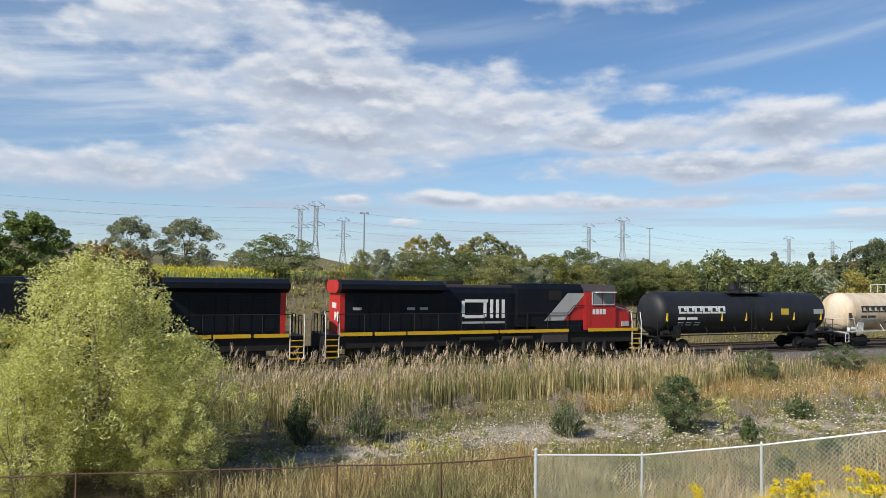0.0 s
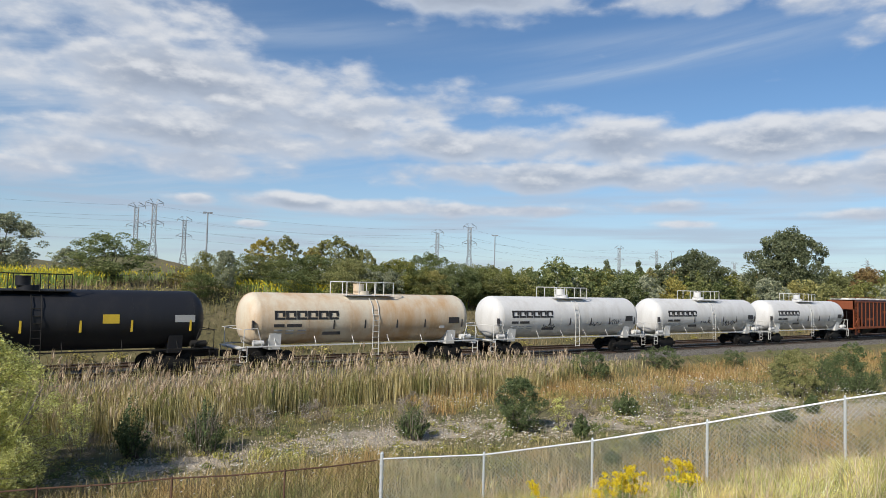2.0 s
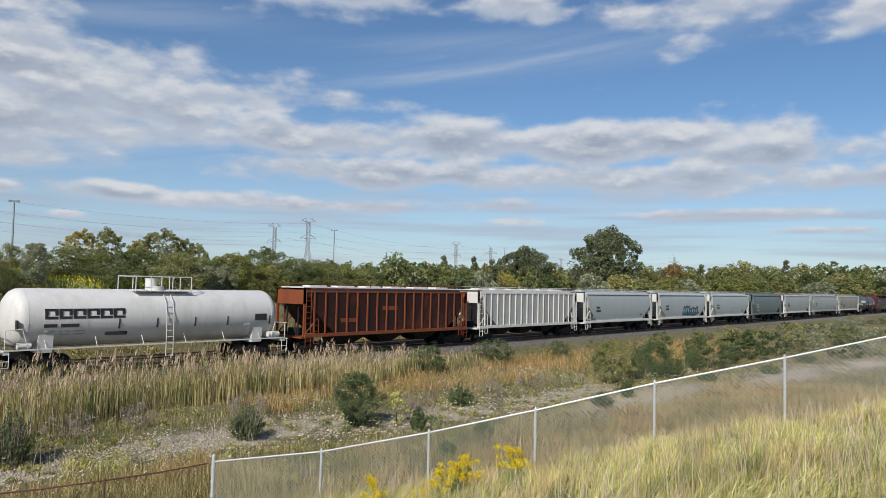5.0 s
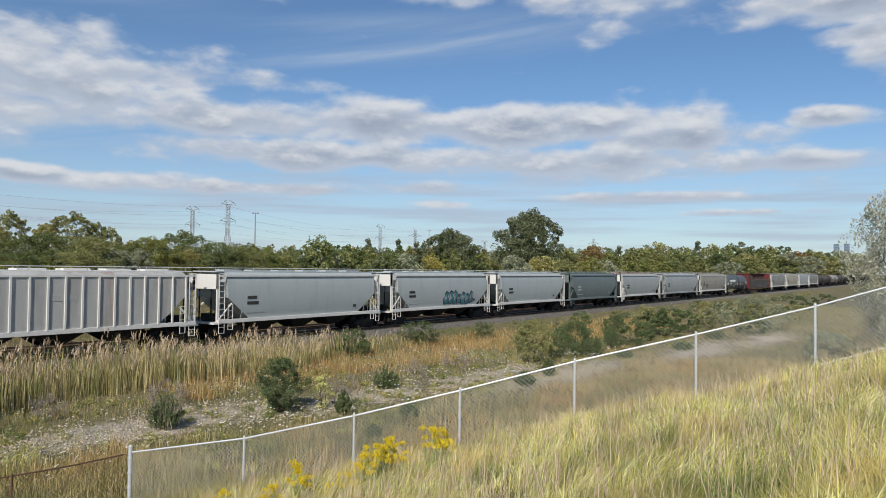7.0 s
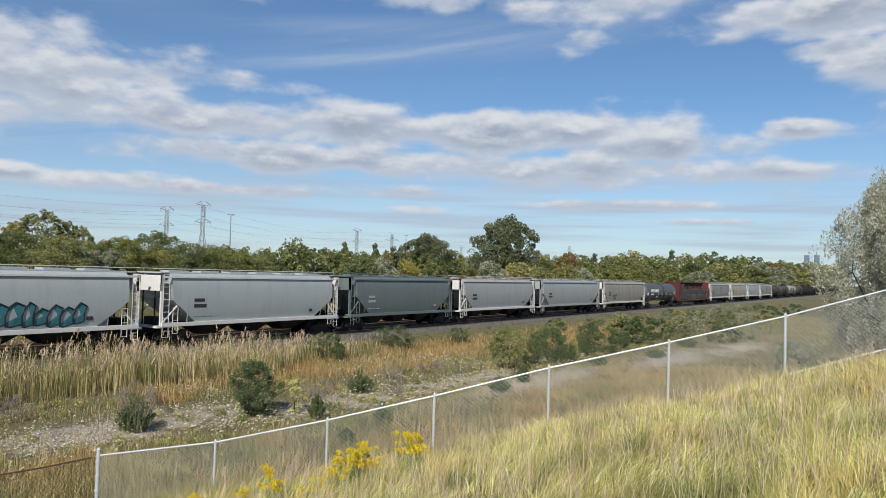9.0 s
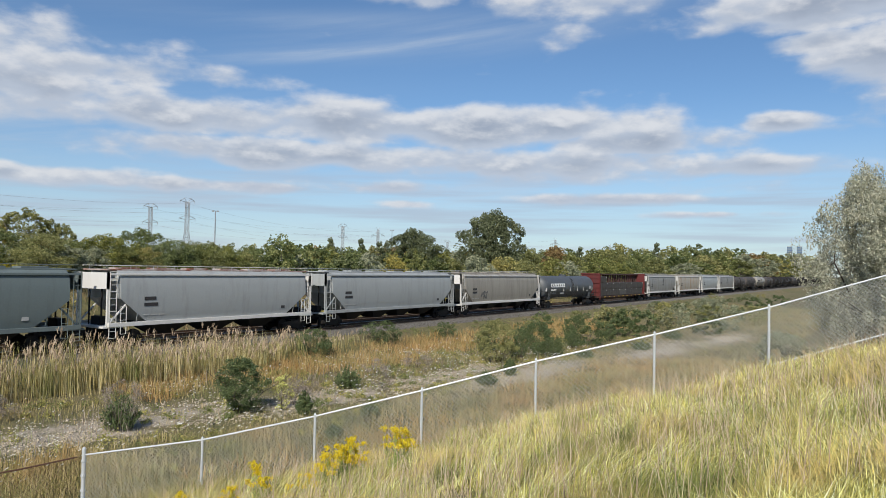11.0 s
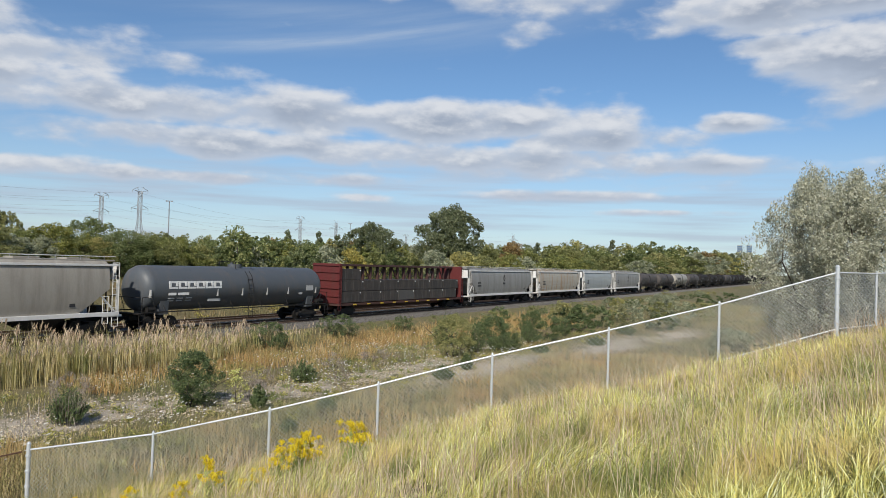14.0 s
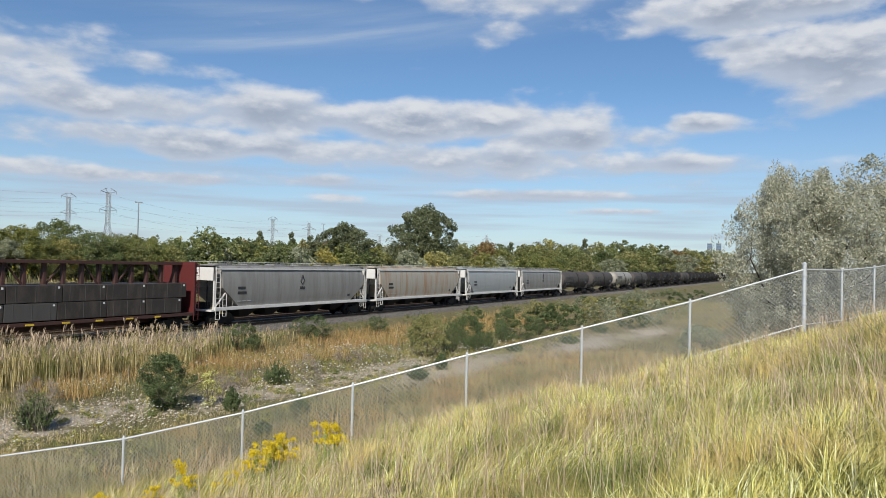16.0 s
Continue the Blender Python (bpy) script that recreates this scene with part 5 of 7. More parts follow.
# ---- plants ----
def blades(name, x, y, z, h, width, lean, direction, material, bend=0.5):
    """Tapered blades with one bend, three faces' worth each."""
    n = len(x)
    ang = RNG.uniform(0, 2 * math.pi, n)
    wx, wy = np.cos(ang) * width / 2, np.sin(ang) * width / 2
    lx, ly = np.cos(direction) * lean, np.sin(direction) * lean
    v = np.empty((n, 5, 3))
    v[:, 0] = np.stack([x - wx, y - wy, z - 0.03], 1)
    v[:, 1] = np.stack([x + wx, y + wy, z - 0.03], 1)
    mx, my, mz = x + lx * h * 0.35, y + ly * h * 0.35, z + h * 0.6
    v[:, 2] = np.stack([mx + wx * 0.8, my + wy * 0.8, mz], 1)
    v[:, 3] = np.stack([mx - wx * 0.8, my - wy * 0.8, mz], 1)
    v[:, 4] = np.stack([x + lx * h, y + ly * h, z + h * (1 - 0.3 * np.minimum(lean, 1.5) * bend)], 1)
    i = np.arange(n)[:, None] * 5
    return array_mesh(name, v.reshape(-1, 3), [i + np.array((0, 1, 2, 3)), i + np.array((3, 2, 4))], material)


def uv(x, y):
    ux, uy = x - 11.74, y + 20.8
    return 0.497 * ux - 0.868 * uy, -0.868 * ux - 0.497 * uy


def bank_grass():
    n = 520000
    r = np.concatenate([RNG.uniform(4.5, 22, int(n * 0.7)), RNG.uniform(16, 40, n - int(n * 0.7))])
    az = np.radians(RNG.uniform(22, 102, n))
    x, y = r * np.sin(az), -39.5 + r * np.cos(az)
    u, p = uv(x, y)
    tuft = lump(x, y, 1.9, 4) + 0.8 * lump(x, y, 4.7, 9) + 0.5 * lump(x, y, 9.3, 5)
    keep = (p > -4.5) & (RNG.uniform(-1.5, 1.5, n) < tuft) & (zg(x, y) > -2.05)
    x, y, r, p, tuft = x[keep], y[keep], r[keep], p[keep], tuft[keep]
    n = len(x)
    h = (0.32 + 0.18 * lump(x, y, 0.8, 5) + 0.17 * tuft) * RNG.uniform(0.55, 1.35, n) * np.where(p < 0.4, 0.62, 1.0)
    lean = np.abs(RNG.normal(0.85, 0.42, n))
    d = -0.2 + 0.9 * lump(x, y, 0.5, 2) + RNG.normal(0, 0.8, n)
    ob = blades("bank_grass", x, y, zg(x, y), np.clip(h, 0.12, 1.0), 0.0045 + 0.0006 * r, lean, d, M["grass_hill"])
    tagged(ob, "long yellow-green grass bending on the bank", "grass", kind="stuff")
    # tall seed stalks
    m = 9000
    r = RNG.uniform(6, 32, m)
    az = np.radians(RNG.uniform(30, 100, m))
    x, y = r * np.sin(az), -39.5 + r * np.cos(az)
    k = uv(x, y)[1] > 0
    x, y, r = x[k], y[k], r[k]
    ob = blades("seed_stalks", x, y, zg(x, y), RNG.uniform(0.6, 1.05, len(x)), 0.004 + 0.0004 * r, np.abs(RNG.normal(0.5, 0.25, len(x))), RNG.normal(0.3, 0.7, len(x)), M["plumes"])
    tagged(ob, "straw-coloured grass stalks standing above the bank", "grass", kind="stuff")


def meadow():
    n = 280000
    x = np.concatenate([RNG.uniform(-12, 60, int(n * 0.75)), RNG.uniform(60, 170, n - int(n * 0.75))])
    y = RNG.uniform(-31, -4.3, n)
    bare = np.full(n, 9.0)
    for gx, gy, rx, ry in GRAVEL:
        bare = np.minimum(bare, np.hypot((x - gx) / rx, (y - gy) / ry))
    tuft = lump(x, y, 1.1, 6) + 0.8 * lump(x, y, 3.1, 1)
    keep = (RNG.uniform(-1.9, 1.5, n) < tuft) & ((bare > 0.95 + 0.35 * lump(x, y, 0.9, 3)) | (RNG.random(n) < 0.42)) & (uv(x, y)[1] < -1)
    x, y, tuft, bare = x[keep], y[keep], tuft[keep], bare[keep]
    n = len(x)
    low = np.where(y < -16.5, 1.35, 0.8) * np.where(bare < 1.3, 0.55, 1.0)
    h = (0.34 + 0.12 * tuft) * RNG.uniform(0.5, 1.4, n) * low
    ob = blades("meadow_grass", x, y, zg(x, y), np.clip(h, 0.06, 1.1), 0.016, np.abs(RNG.normal(0.4, 0.3, n)), RNG.uniform(0, 6.28, n), M["meadow"])
    tagged(ob, "dry mixed meadow grass, green to rust-orange", "grass", kind="stuff")
    # rust-orange grass between the reeds and the gravel
    m = 46000
    x, y = RNG.uniform(22, 90, m), RNG.uniform(-12.5, -4.6, m)
    k = (RNG.uniform(-1.3, 1.5, m) < lump(x, y, 0.45, 26) + 0.5 * lump(x, y, 2.1, 11)) & (y > -13 + 2.0 * lump(x, y * 0, 0.3, 4) + np.interp(x, [22, 40, 90], [4.5, 2.5, 1.0]))
    x, y = x[k], y[k]
    m = len(x)
    tagged(blades("rust_grass", x, y, zg(x, y), RNG.uniform(0.3, 0.85, m), 0.022, np.abs(RNG.normal(0.35, 0.25, m)), RNG.uniform(0, 6.28, m), M["rust_grass"]), "rust-orange dry grass beside the embankment", "grass", kind="stuff")
    # taller rough grass on the slope below the fence
    m = 95000
    x, y = RNG.uniform(12, 120, m), RNG.uniform(-60, -20, m)
    u, p = uv(x, y)
    k = (p < -0.5) & (p > -40) & (RNG.uniform(-1.8, 1.5, m) < lump(x, y, 0.9, 6) + 0.6 * lump(x, y, 2.7, 1))
    x, y = x[k], y[k]
    m = len(x)
    tagged(blades("slope_grass", x, y, zg(x, y), RNG.uniform(0.2, 0.75, m), 0.03, np.abs(RNG.normal(0.5, 0.3, m)), RNG.uniform(0, 6.28, m), M["rust_grass"]), "rust and straw coloured grass below the fence", "grass", kind="stuff")
    # dense grass about the old fence
    m = 60000
    x, y = RNG.uniform(-10, 15, m), RNG.uniform(-25, -14.8, m)
    u, p = uv(x, y)
    k = (RNG.uniform(-2.2, 1.5, m) < lump(x, y, 1.4, 16)) & (RNG.random(m) < np.interp(y, [-16.5, -14.8], [1, 0.2])) & (p < 6)
    x, y = x[k], y[k]
    m = len(x)
    tagged(blades("fence_grass", x, y, zg(x, y), RNG.uniform(0.35, 0.95, m), 0.02, np.abs(RNG.normal(0.3, 0.2, m)), RNG.uniform(0, 6.28, m), M["meadow"]), "dense tall grass about the old fence", "grass", kind="stuff")
    # reeds along the foot of the embankment
    n = 52000
    x = RNG.uniform(-14, 46, n)
    y = RNG.uniform(-9.2, -3.7, n)
    front = -7.1 + 1.2 * lump(x, y * 0, 0.33, 2) + np.interp(x, [-14, 8, 26, 36, 46], [-1.3, -0.6, 0.3, 1.6, 2.4])
    keep = (y > front) & (RNG.uniform(-2.0, 1.6, n) < lump(x, y, 1.6, 8)) & (RNG.random(n) < np.interp(x, [30, 46], [1, 0.15]))
    x, y = x[keep], y[keep]
    n = len(x)
    z = zg(x, y)
    tall = np.interp(x, [-14, 25, 36, 46], [2.1, 1.9, 1.4, 0.8]) * (1 + 0.12 * lump(x, y, 0.7, 1))
    h = tall * RNG.uniform(0.6, 1.12, n)
    ob = blades("reeds", x, y, z, h, 0.022, np.abs(RNG.normal(0.11, 0.09, n)), RNG.uniform(0, 6.28, n), M["reeds"], 0.2)
    tagged(ob, "tall dry straw-coloured reeds beside the embankment", "reeds", kind="stuff")
    k = RNG.random(n) < 0.12
    px, py, pz, ph = x[k], y[k], z[k], h[k]
    m = len(px)
    reps = 5
    px, py = np.repeat(px, reps) + RNG.normal(0, 0.035, m * reps), np.repeat(py, reps) + RNG.normal(0, 0.035, m * reps)
    top = np.repeat(pz + ph, reps) + RNG.uniform(-0.22, 0.02, m * reps)
    ob = blades("reed_plumes", px, py, top, np.full(m * reps, 0.26), 0.035, RNG.uniform(0.2, 0.8, m * reps), RNG.normal(0.2, 1.0, m * reps), M["plumes"])
    tagged(ob, "feathery buff seed plumes on the reeds", "reed plumes", kind="stuff")
    # scrub on the far bank
    n = 60000
    x, y = RNG.uniform(-30, 150, n), RNG.uniform(7.6, 24, n)
    keep = RNG.uniform(-1.6, 1.5, n) < lump(x, y, 0.8, 2) + 0.6 * lump(x, y, 2.3, 3)
    x, y = x[keep], y[keep]
    n = len(x)
    ob = blades("bank_scrub", x, y, zg(x, y), (0.55 + 0.25 * lump(x, y, 0.4, 5)) * RNG.uniform(0.5, 1.5, n), 0.05, np.abs(RNG.normal(0.4, 0.3, n)), RNG.uniform(0, 6.28, n), M["bank_weeds"])
    tagged(ob, "brown dry weeds covering the far bank", "weeds", kind="stuff")
    # goldenrod drifts on the far bank
    n = 60000
    x = RNG.uniform(-14, 46, n)
    y = RNG.uniform(13.5, 30, n)
    keep = RNG.uniform(0.0, 2.2, n) < 0.9 * lump(x, y, 0.33, 12) + np.interp(x, [-14, 12, 46], [0.5, 0.2, -0.1])
    x, y = x[keep], y[keep]
    n = len(x)
    h = RNG.uniform(0.8, 1.3, n)
    tagged(blades("goldenrod_stems", x, y, zg(x, y), h, 0.04, RNG.uniform(0, 0.3, n), RNG.uniform(0, 6.28, n), M["stem"]), "green goldenrod stems on the far bank", "weeds", kind="stuff")
    tagged(blades("goldenrod_drift", x, y, zg(x, y) + h * 0.8, np.full(n, 0.14), 0.05, RNG.uniform(0.2, 0.9, n), RNG.uniform(0, 6.28, n), M["gold"]), "drifts of yellow goldenrod on the far bank", "goldenrod", kind="stuff")
    # rubble on the bare patches
    n = 30000
    g = RNG.integers(0, len(GRAVEL), n)
    gv = np.array(GRAVEL)[g]
    a, k = RNG.uniform(0, 6.28, n), np.sqrt(RNG.uniform(0, 1.25, n))
    x, y = gv[:, 0] + gv[:, 2] * k * np.cos(a), gv[:, 1] + gv[:, 3] * k * np.sin(a)
    keep = RNG.uniform(-1.2, 1.2, n) < lump(x, y, 1.3, 5) + 0.5 * lump(x, y, 4.1, 2)
    x, y = x[keep], y[keep]
    n = len(x)
    s = RNG.uniform(0.02, 0.075, n) * RNG.uniform(0.5, 1.2, n)
    tet = np.array([(1, 1, 1), (-1, -1, 1), (-1, 1, -1), (1, -1, -1)]) * 0.8
    rot = RNG.normal(size=(n, 3, 3))
    rot /= np.linalg.norm(rot, axis=2, keepdims=True)
    v = np.einsum("kj,nij->nki", tet, rot) * s[:, None, None] + np.stack([x, y, zg(x, y)], 1)[:, None]
    base = np.arange(n)[:, None] * 4
    f = np.concatenate([base + np.array(t) for t in ((0, 1, 2), (0, 3, 1), (0, 2, 3), (1, 3, 2))])
    tagged(array_mesh("limestone_rubble", v.reshape(-1, 3), [f], M["rubble"]), "pale limestone rubble scattered on bare ground", "rubble", kind="stuff")
    # grey-leaved weeds, dead stalks and asters before the reeds
    n = 9000
    x, y = RNG.uniform(-6, 70, n), RNG.uniform(-17, -7.0, n)
    keep = RNG.uniform(0.1, 1.5, n) < lump(x, y, 0.75, 19)
    x, y = x[keep], y[keep]
    n = len(x)
    tagged(blades("dead_stalks", x, y, zg(x, y), RNG.uniform(0.4, 1.15, n), 0.02, np.abs(RNG.normal(0.35, 0.2, n)), RNG.uniform(0, 6.28, n), M["dry_twigs"]), "grey-brown dead weed stalks in the meadow", "weeds", kind="stuff")
    # leafy weeds in the meadow and along the ballast edge
    for title, mat, count, y0, y1, x1, size in (("meadow_weeds", "leaf_olive", 700, -19, -6.5, 75, 0.42), ("green_weeds", "leaf_green", 560, -18, -6.5, 80, 0.36), ("ballast_weeds", "leaf_green", 420, -5.6, -3.0, 150, 0.5), ("bank_bushes", "leaf_olive", 380, 9.5, 17, 130, 0.9)):
        cx, cy = RNG.uniform(-6, x1, count), RNG.uniform(y0, y1, count)
        k = RNG.uniform(-0.9, 1.0, count) < lump(cx, cy, 0.7, 23 + size)
        cx, cy = cx[k], cy[k]
        sz = size * RNG.uniform(0.5, 1.3, len(cx))
        per = 70
        q = RNG.normal(size=(len(cx), per, 3)) * np.array([0.42, 0.42, 0.36])
        q[..., 2] = np.abs(q[..., 2]) + 0.05
        pts = q * sz[:, None, None] + np.stack([cx, cy, zg(cx, cy)], 1)[:, None]
        v, f = leaf_quads(pts.reshape(-1, 3), 0, 0.13 if size < 0.8 else 0.22, 0.05 if size < 0.8 else 0.1, 77)
        tagged(array_mesh(title, v, [f], M[mat]), "low leafy green weeds among the dry grass", "weeds", kind="stuff")
    # white umbels
    n = 4200
    x, y = RNG.uniform(2, 60, n), RNG.uniform(-17.5, -7.5, n)
    keep = RNG.uniform(-0.7, 1.2, n) < lump(x, y, 0.6, 15)
    x, y = x[keep], y[keep]
    n = len(x)
    z = zg(x, y) + RNG.uniform(0.25, 0.65, n)
    ang = np.linspace(0, 2 * math.pi, 6, endpoint=False)
    s = RNG.uniform(0.03, 0.06, n)
    v = np.stack([x[:, None] + s[:, None] * np.cos(ang), y[:, None] + s[:, None] * np.sin(ang), z[:, None] + 0.4 * s[:, None] * np.sin(ang + 2)], -1)
    tagged(array_mesh("wild_carrot_flowers", v.reshape(-1, 3), [np.arange(n * 6).reshape(n, 6)], M["lace"]), "small white wild carrot flower heads", "flowers", kind="stuff")
    tagged(blades("wild_carrot_stems", x, y, zg(x, y), z - zg(x, y) + 0.03, 0.008, np.zeros(n), np.zeros(n), M["stem"]), "thin green flower stems", "flowers", kind="stuff")




def leaf_quads(centres, normals_jitter, length, width, seed, droop=0.0):
    """One small pointed quad a leaf, turned at random."""
    g = np.random.default_rng(seed)
    n = len(centres)
    d = g.normal(size=(n, 3))
    d[:, 2] = d[:, 2] * 0.8 - droop
    d /= np.linalg.norm(d, axis=1, keepdims=True)
    e = np.cross(d, g.normal(size=(n, 3)))
    e /= np.linalg.norm(e, axis=1, keepdims=True)
    L = (length * g.uniform(0.6, 1.3, n))[:, None]
    W = (width * g.uniform(0.7, 1.3, n))[:, None]
    v = np.stack([centres - d * L / 2, centres + e * W / 2 + d * L * 0.05, centres + d * L / 2, centres - e * W / 2 + d * L * 0.05], 1)
    return v.reshape(-1, 3), np.arange(n * 4).reshape(n, 4)


def crown_points(seed, clumps, per, w, h, base, gap=0.35, clump_r=0.28, flat=1.0, top_heavy=0.0):
    """Leaf places in many uneven clumps over an egg-shaped crown."""
    g = np.random.default_rng(seed)
    pts, cs = [], []
    lobes = g.normal(size=(4, 3))
    for _ in range(clumps):
        a, t = g.uniform(0, 2 * math.pi), g.uniform(-0.9, 1.0)
        rad = math.sqrt(max(0.02, 1 - t * t)) * g.uniform(1 - gap, 1.0)
        rad *= 1 + 0.22 * math.sin(2 * a + lobes[0, 0]) + 0.16 * math.sin(5 * a + 3 * t + lobes[1, 1])
        if top_heavy and t < 0:
            rad *= 1 - top_heavy * (-t)
        c = np.array([math.cos(a) * rad * w / 2, math.sin(a) * rad * w / 2, base + h * (0.5 + 0.5 * t * (1 + 0.13 * math.sin(3 * a + lobes[2, 0])))])
        cs.append(c)
        k = max(6, int(per * g.uniform(0.5, 1.5)))
        q = g.normal(size=(k, 3))
        q /= np.linalg.norm(q, axis=1, keepdims=True)
        q *= g.uniform(0.35, 1.0, (k, 1)) ** 0.5
        r = clump_r * (w + h) / 4 * g.uniform(0.6, 1.35)
        pts.append(c + q * r * np.array([1, 1, 0.72 * flat]))
    return np.concatenate(pts), cs


def woody(cs, h, base, trunk_r, seed, stems=1, spread=0.2, limbs=9):
    g = random.Random(seed)
    bm = B()
    tops = []
    for s in range(stems):
        x, y = (0, 0) if stems == 1 else (g.uniform(-spread, spread), g.uniform(-spread, spread))
        p = Vector((x * 0.4, y * 0.4, -0.2))
        r = trunk_r * (1.0 if stems == 1 else g.uniform(0.5, 0.8))
        for k in range(4):
            q = Vector((x * (1 + k * 0.8) + g.uniform(-0.05, 0.05) * h, y * (1 + k * 0.8) + g.uniform(-0.05, 0.05) * h, (base + h * 0.75) * (k + 1) / 4))
            rod(bm, p, q, r, 7, r * 0.72)
            p, r = q, r * 0.72
            tops.append((q.copy(), r))
    for c in g.sample(cs, min(limbs * stems, len(cs))):
        c = Vector(c)
        st, r = min(tops, key=lambda t: (t[0] - c).length + (2 if t[0].z > c.z else 0))
        mid = (st + c) / 2 + Vector((0, 0, -0.04 * h))
        rod(bm, st, mid, r * 0.6, 5, r * 0.4)
        rod(bm, mid, c, r * 0.4, 5, r * 0.12)
    return bm


def tree(name, seed, h, w, base, leaf, length, width, clumps, per, label, category, bark="bark", stems=1, trunk_r=0.14, droop=0.0, gap=0.35, clump_r=0.28, limbs=9, spread=0.25, top_heavy=0.0, flat=1.0):
    """h: crown height, w: crown width, base: clear stem below the crown."""
    ob = empty(name)
    tagged(ob, label, category)
    pts, cs = crown_points(seed, clumps, per, w, h, base, gap, clump_r, flat, top_heavy)
    v, f = leaf_quads(pts, 0, length, width, seed, droop)
    array_mesh("crown", v, [f], M[leaf], ob)
    part("trunk", woody(cs, h, base, trunk_r, seed, stems, spread, limbs), M[bark], ob)
    return ob


def juniper(name, seed, h, w, label, dry=False):
    """A bushy evergreen of upright sprays."""
    ob = empty(name)
    tagged(ob, label, "shrub")
    g = np.random.default_rng(seed)
    n = 80
    tips, bm = [], B()
    for i in range(n):
        a, k = g.uniform(0, 6.28), math.sqrt(g.uniform(0, 1))
        tip = np.array([math.cos(a) * k * w / 2, math.sin(a) * k * w / 2, h * (1 - 0.62 * k ** 1.6) * g.uniform(0.75, 1.05)])
        root = tip * np.array([0.25, 0.25, 0])
        for t in np.linspace(0.25, 1.0, 30):
            tips.append(root + (tip - root) * t + g.normal(0, 0.055 * (1.25 - t) * w / 1.5, 3))
        if i % 3 == 0:
            rod(bm, root, root + (tip - root) * 0.85, 0.018, 4, 0.006)
    v, f = leaf_quads(np.array(tips), 0, 0.16, 0.045, seed, -0.9)
    array_mesh("foliage", v, [f], M["needles"], ob)
    part("stem", bm, M["bark"], ob)
    if dry:
        m = 160
        a, k = g.uniform(0, 6.28, m), np.sqrt(g.uniform(0, 1, m)) * w * 0.55
        tw = blades("dry_twig_tangle", k * np.cos(a) * 0.5, k * np.sin(a) * 0.5, np.zeros(m), h * g.uniform(0.7, 1.12, m), 0.014, g.uniform(0.1, 0.5, m), a, M["dry_twigs"])
        tw.parent = ob
    return ob


def settle(x, y, z0=-2.0):
    """Slides a place along the line of sight until it lies on the real ground."""
    dx, dy = x, y + 39.5
    k = 1.0
    for _ in range(12):
        k = (4.85 - zg1(dx * k, -39.5 + dy * k)) / (4.85 - z0)
    return dx * k, -39.5 + dy * k


def stand(ob, x, y, turn=0.0, scale=1.0, tall=1.0):
    ob.matrix_basis = pose(x, y, zg1(x, y) - 0.03, 0, 0, turn) @ Matrix.Diagonal((scale, scale, scale * tall, 1))
    return ob


def again(ob, x, y, turn=0.0, scale=1.0, tall=1.0, label=""):
    s = ob.scale.copy()
    ob.scale = (1, 1, 1)
    c = copy_thing(ob, pose(x, y, zg1(x, y) - 0.03, 0, 0, turn) @ Matrix.Diagonal((scale, scale, scale * tall, 1)))
    ob.scale = s
    if label:
        c["label"] = label
    return c


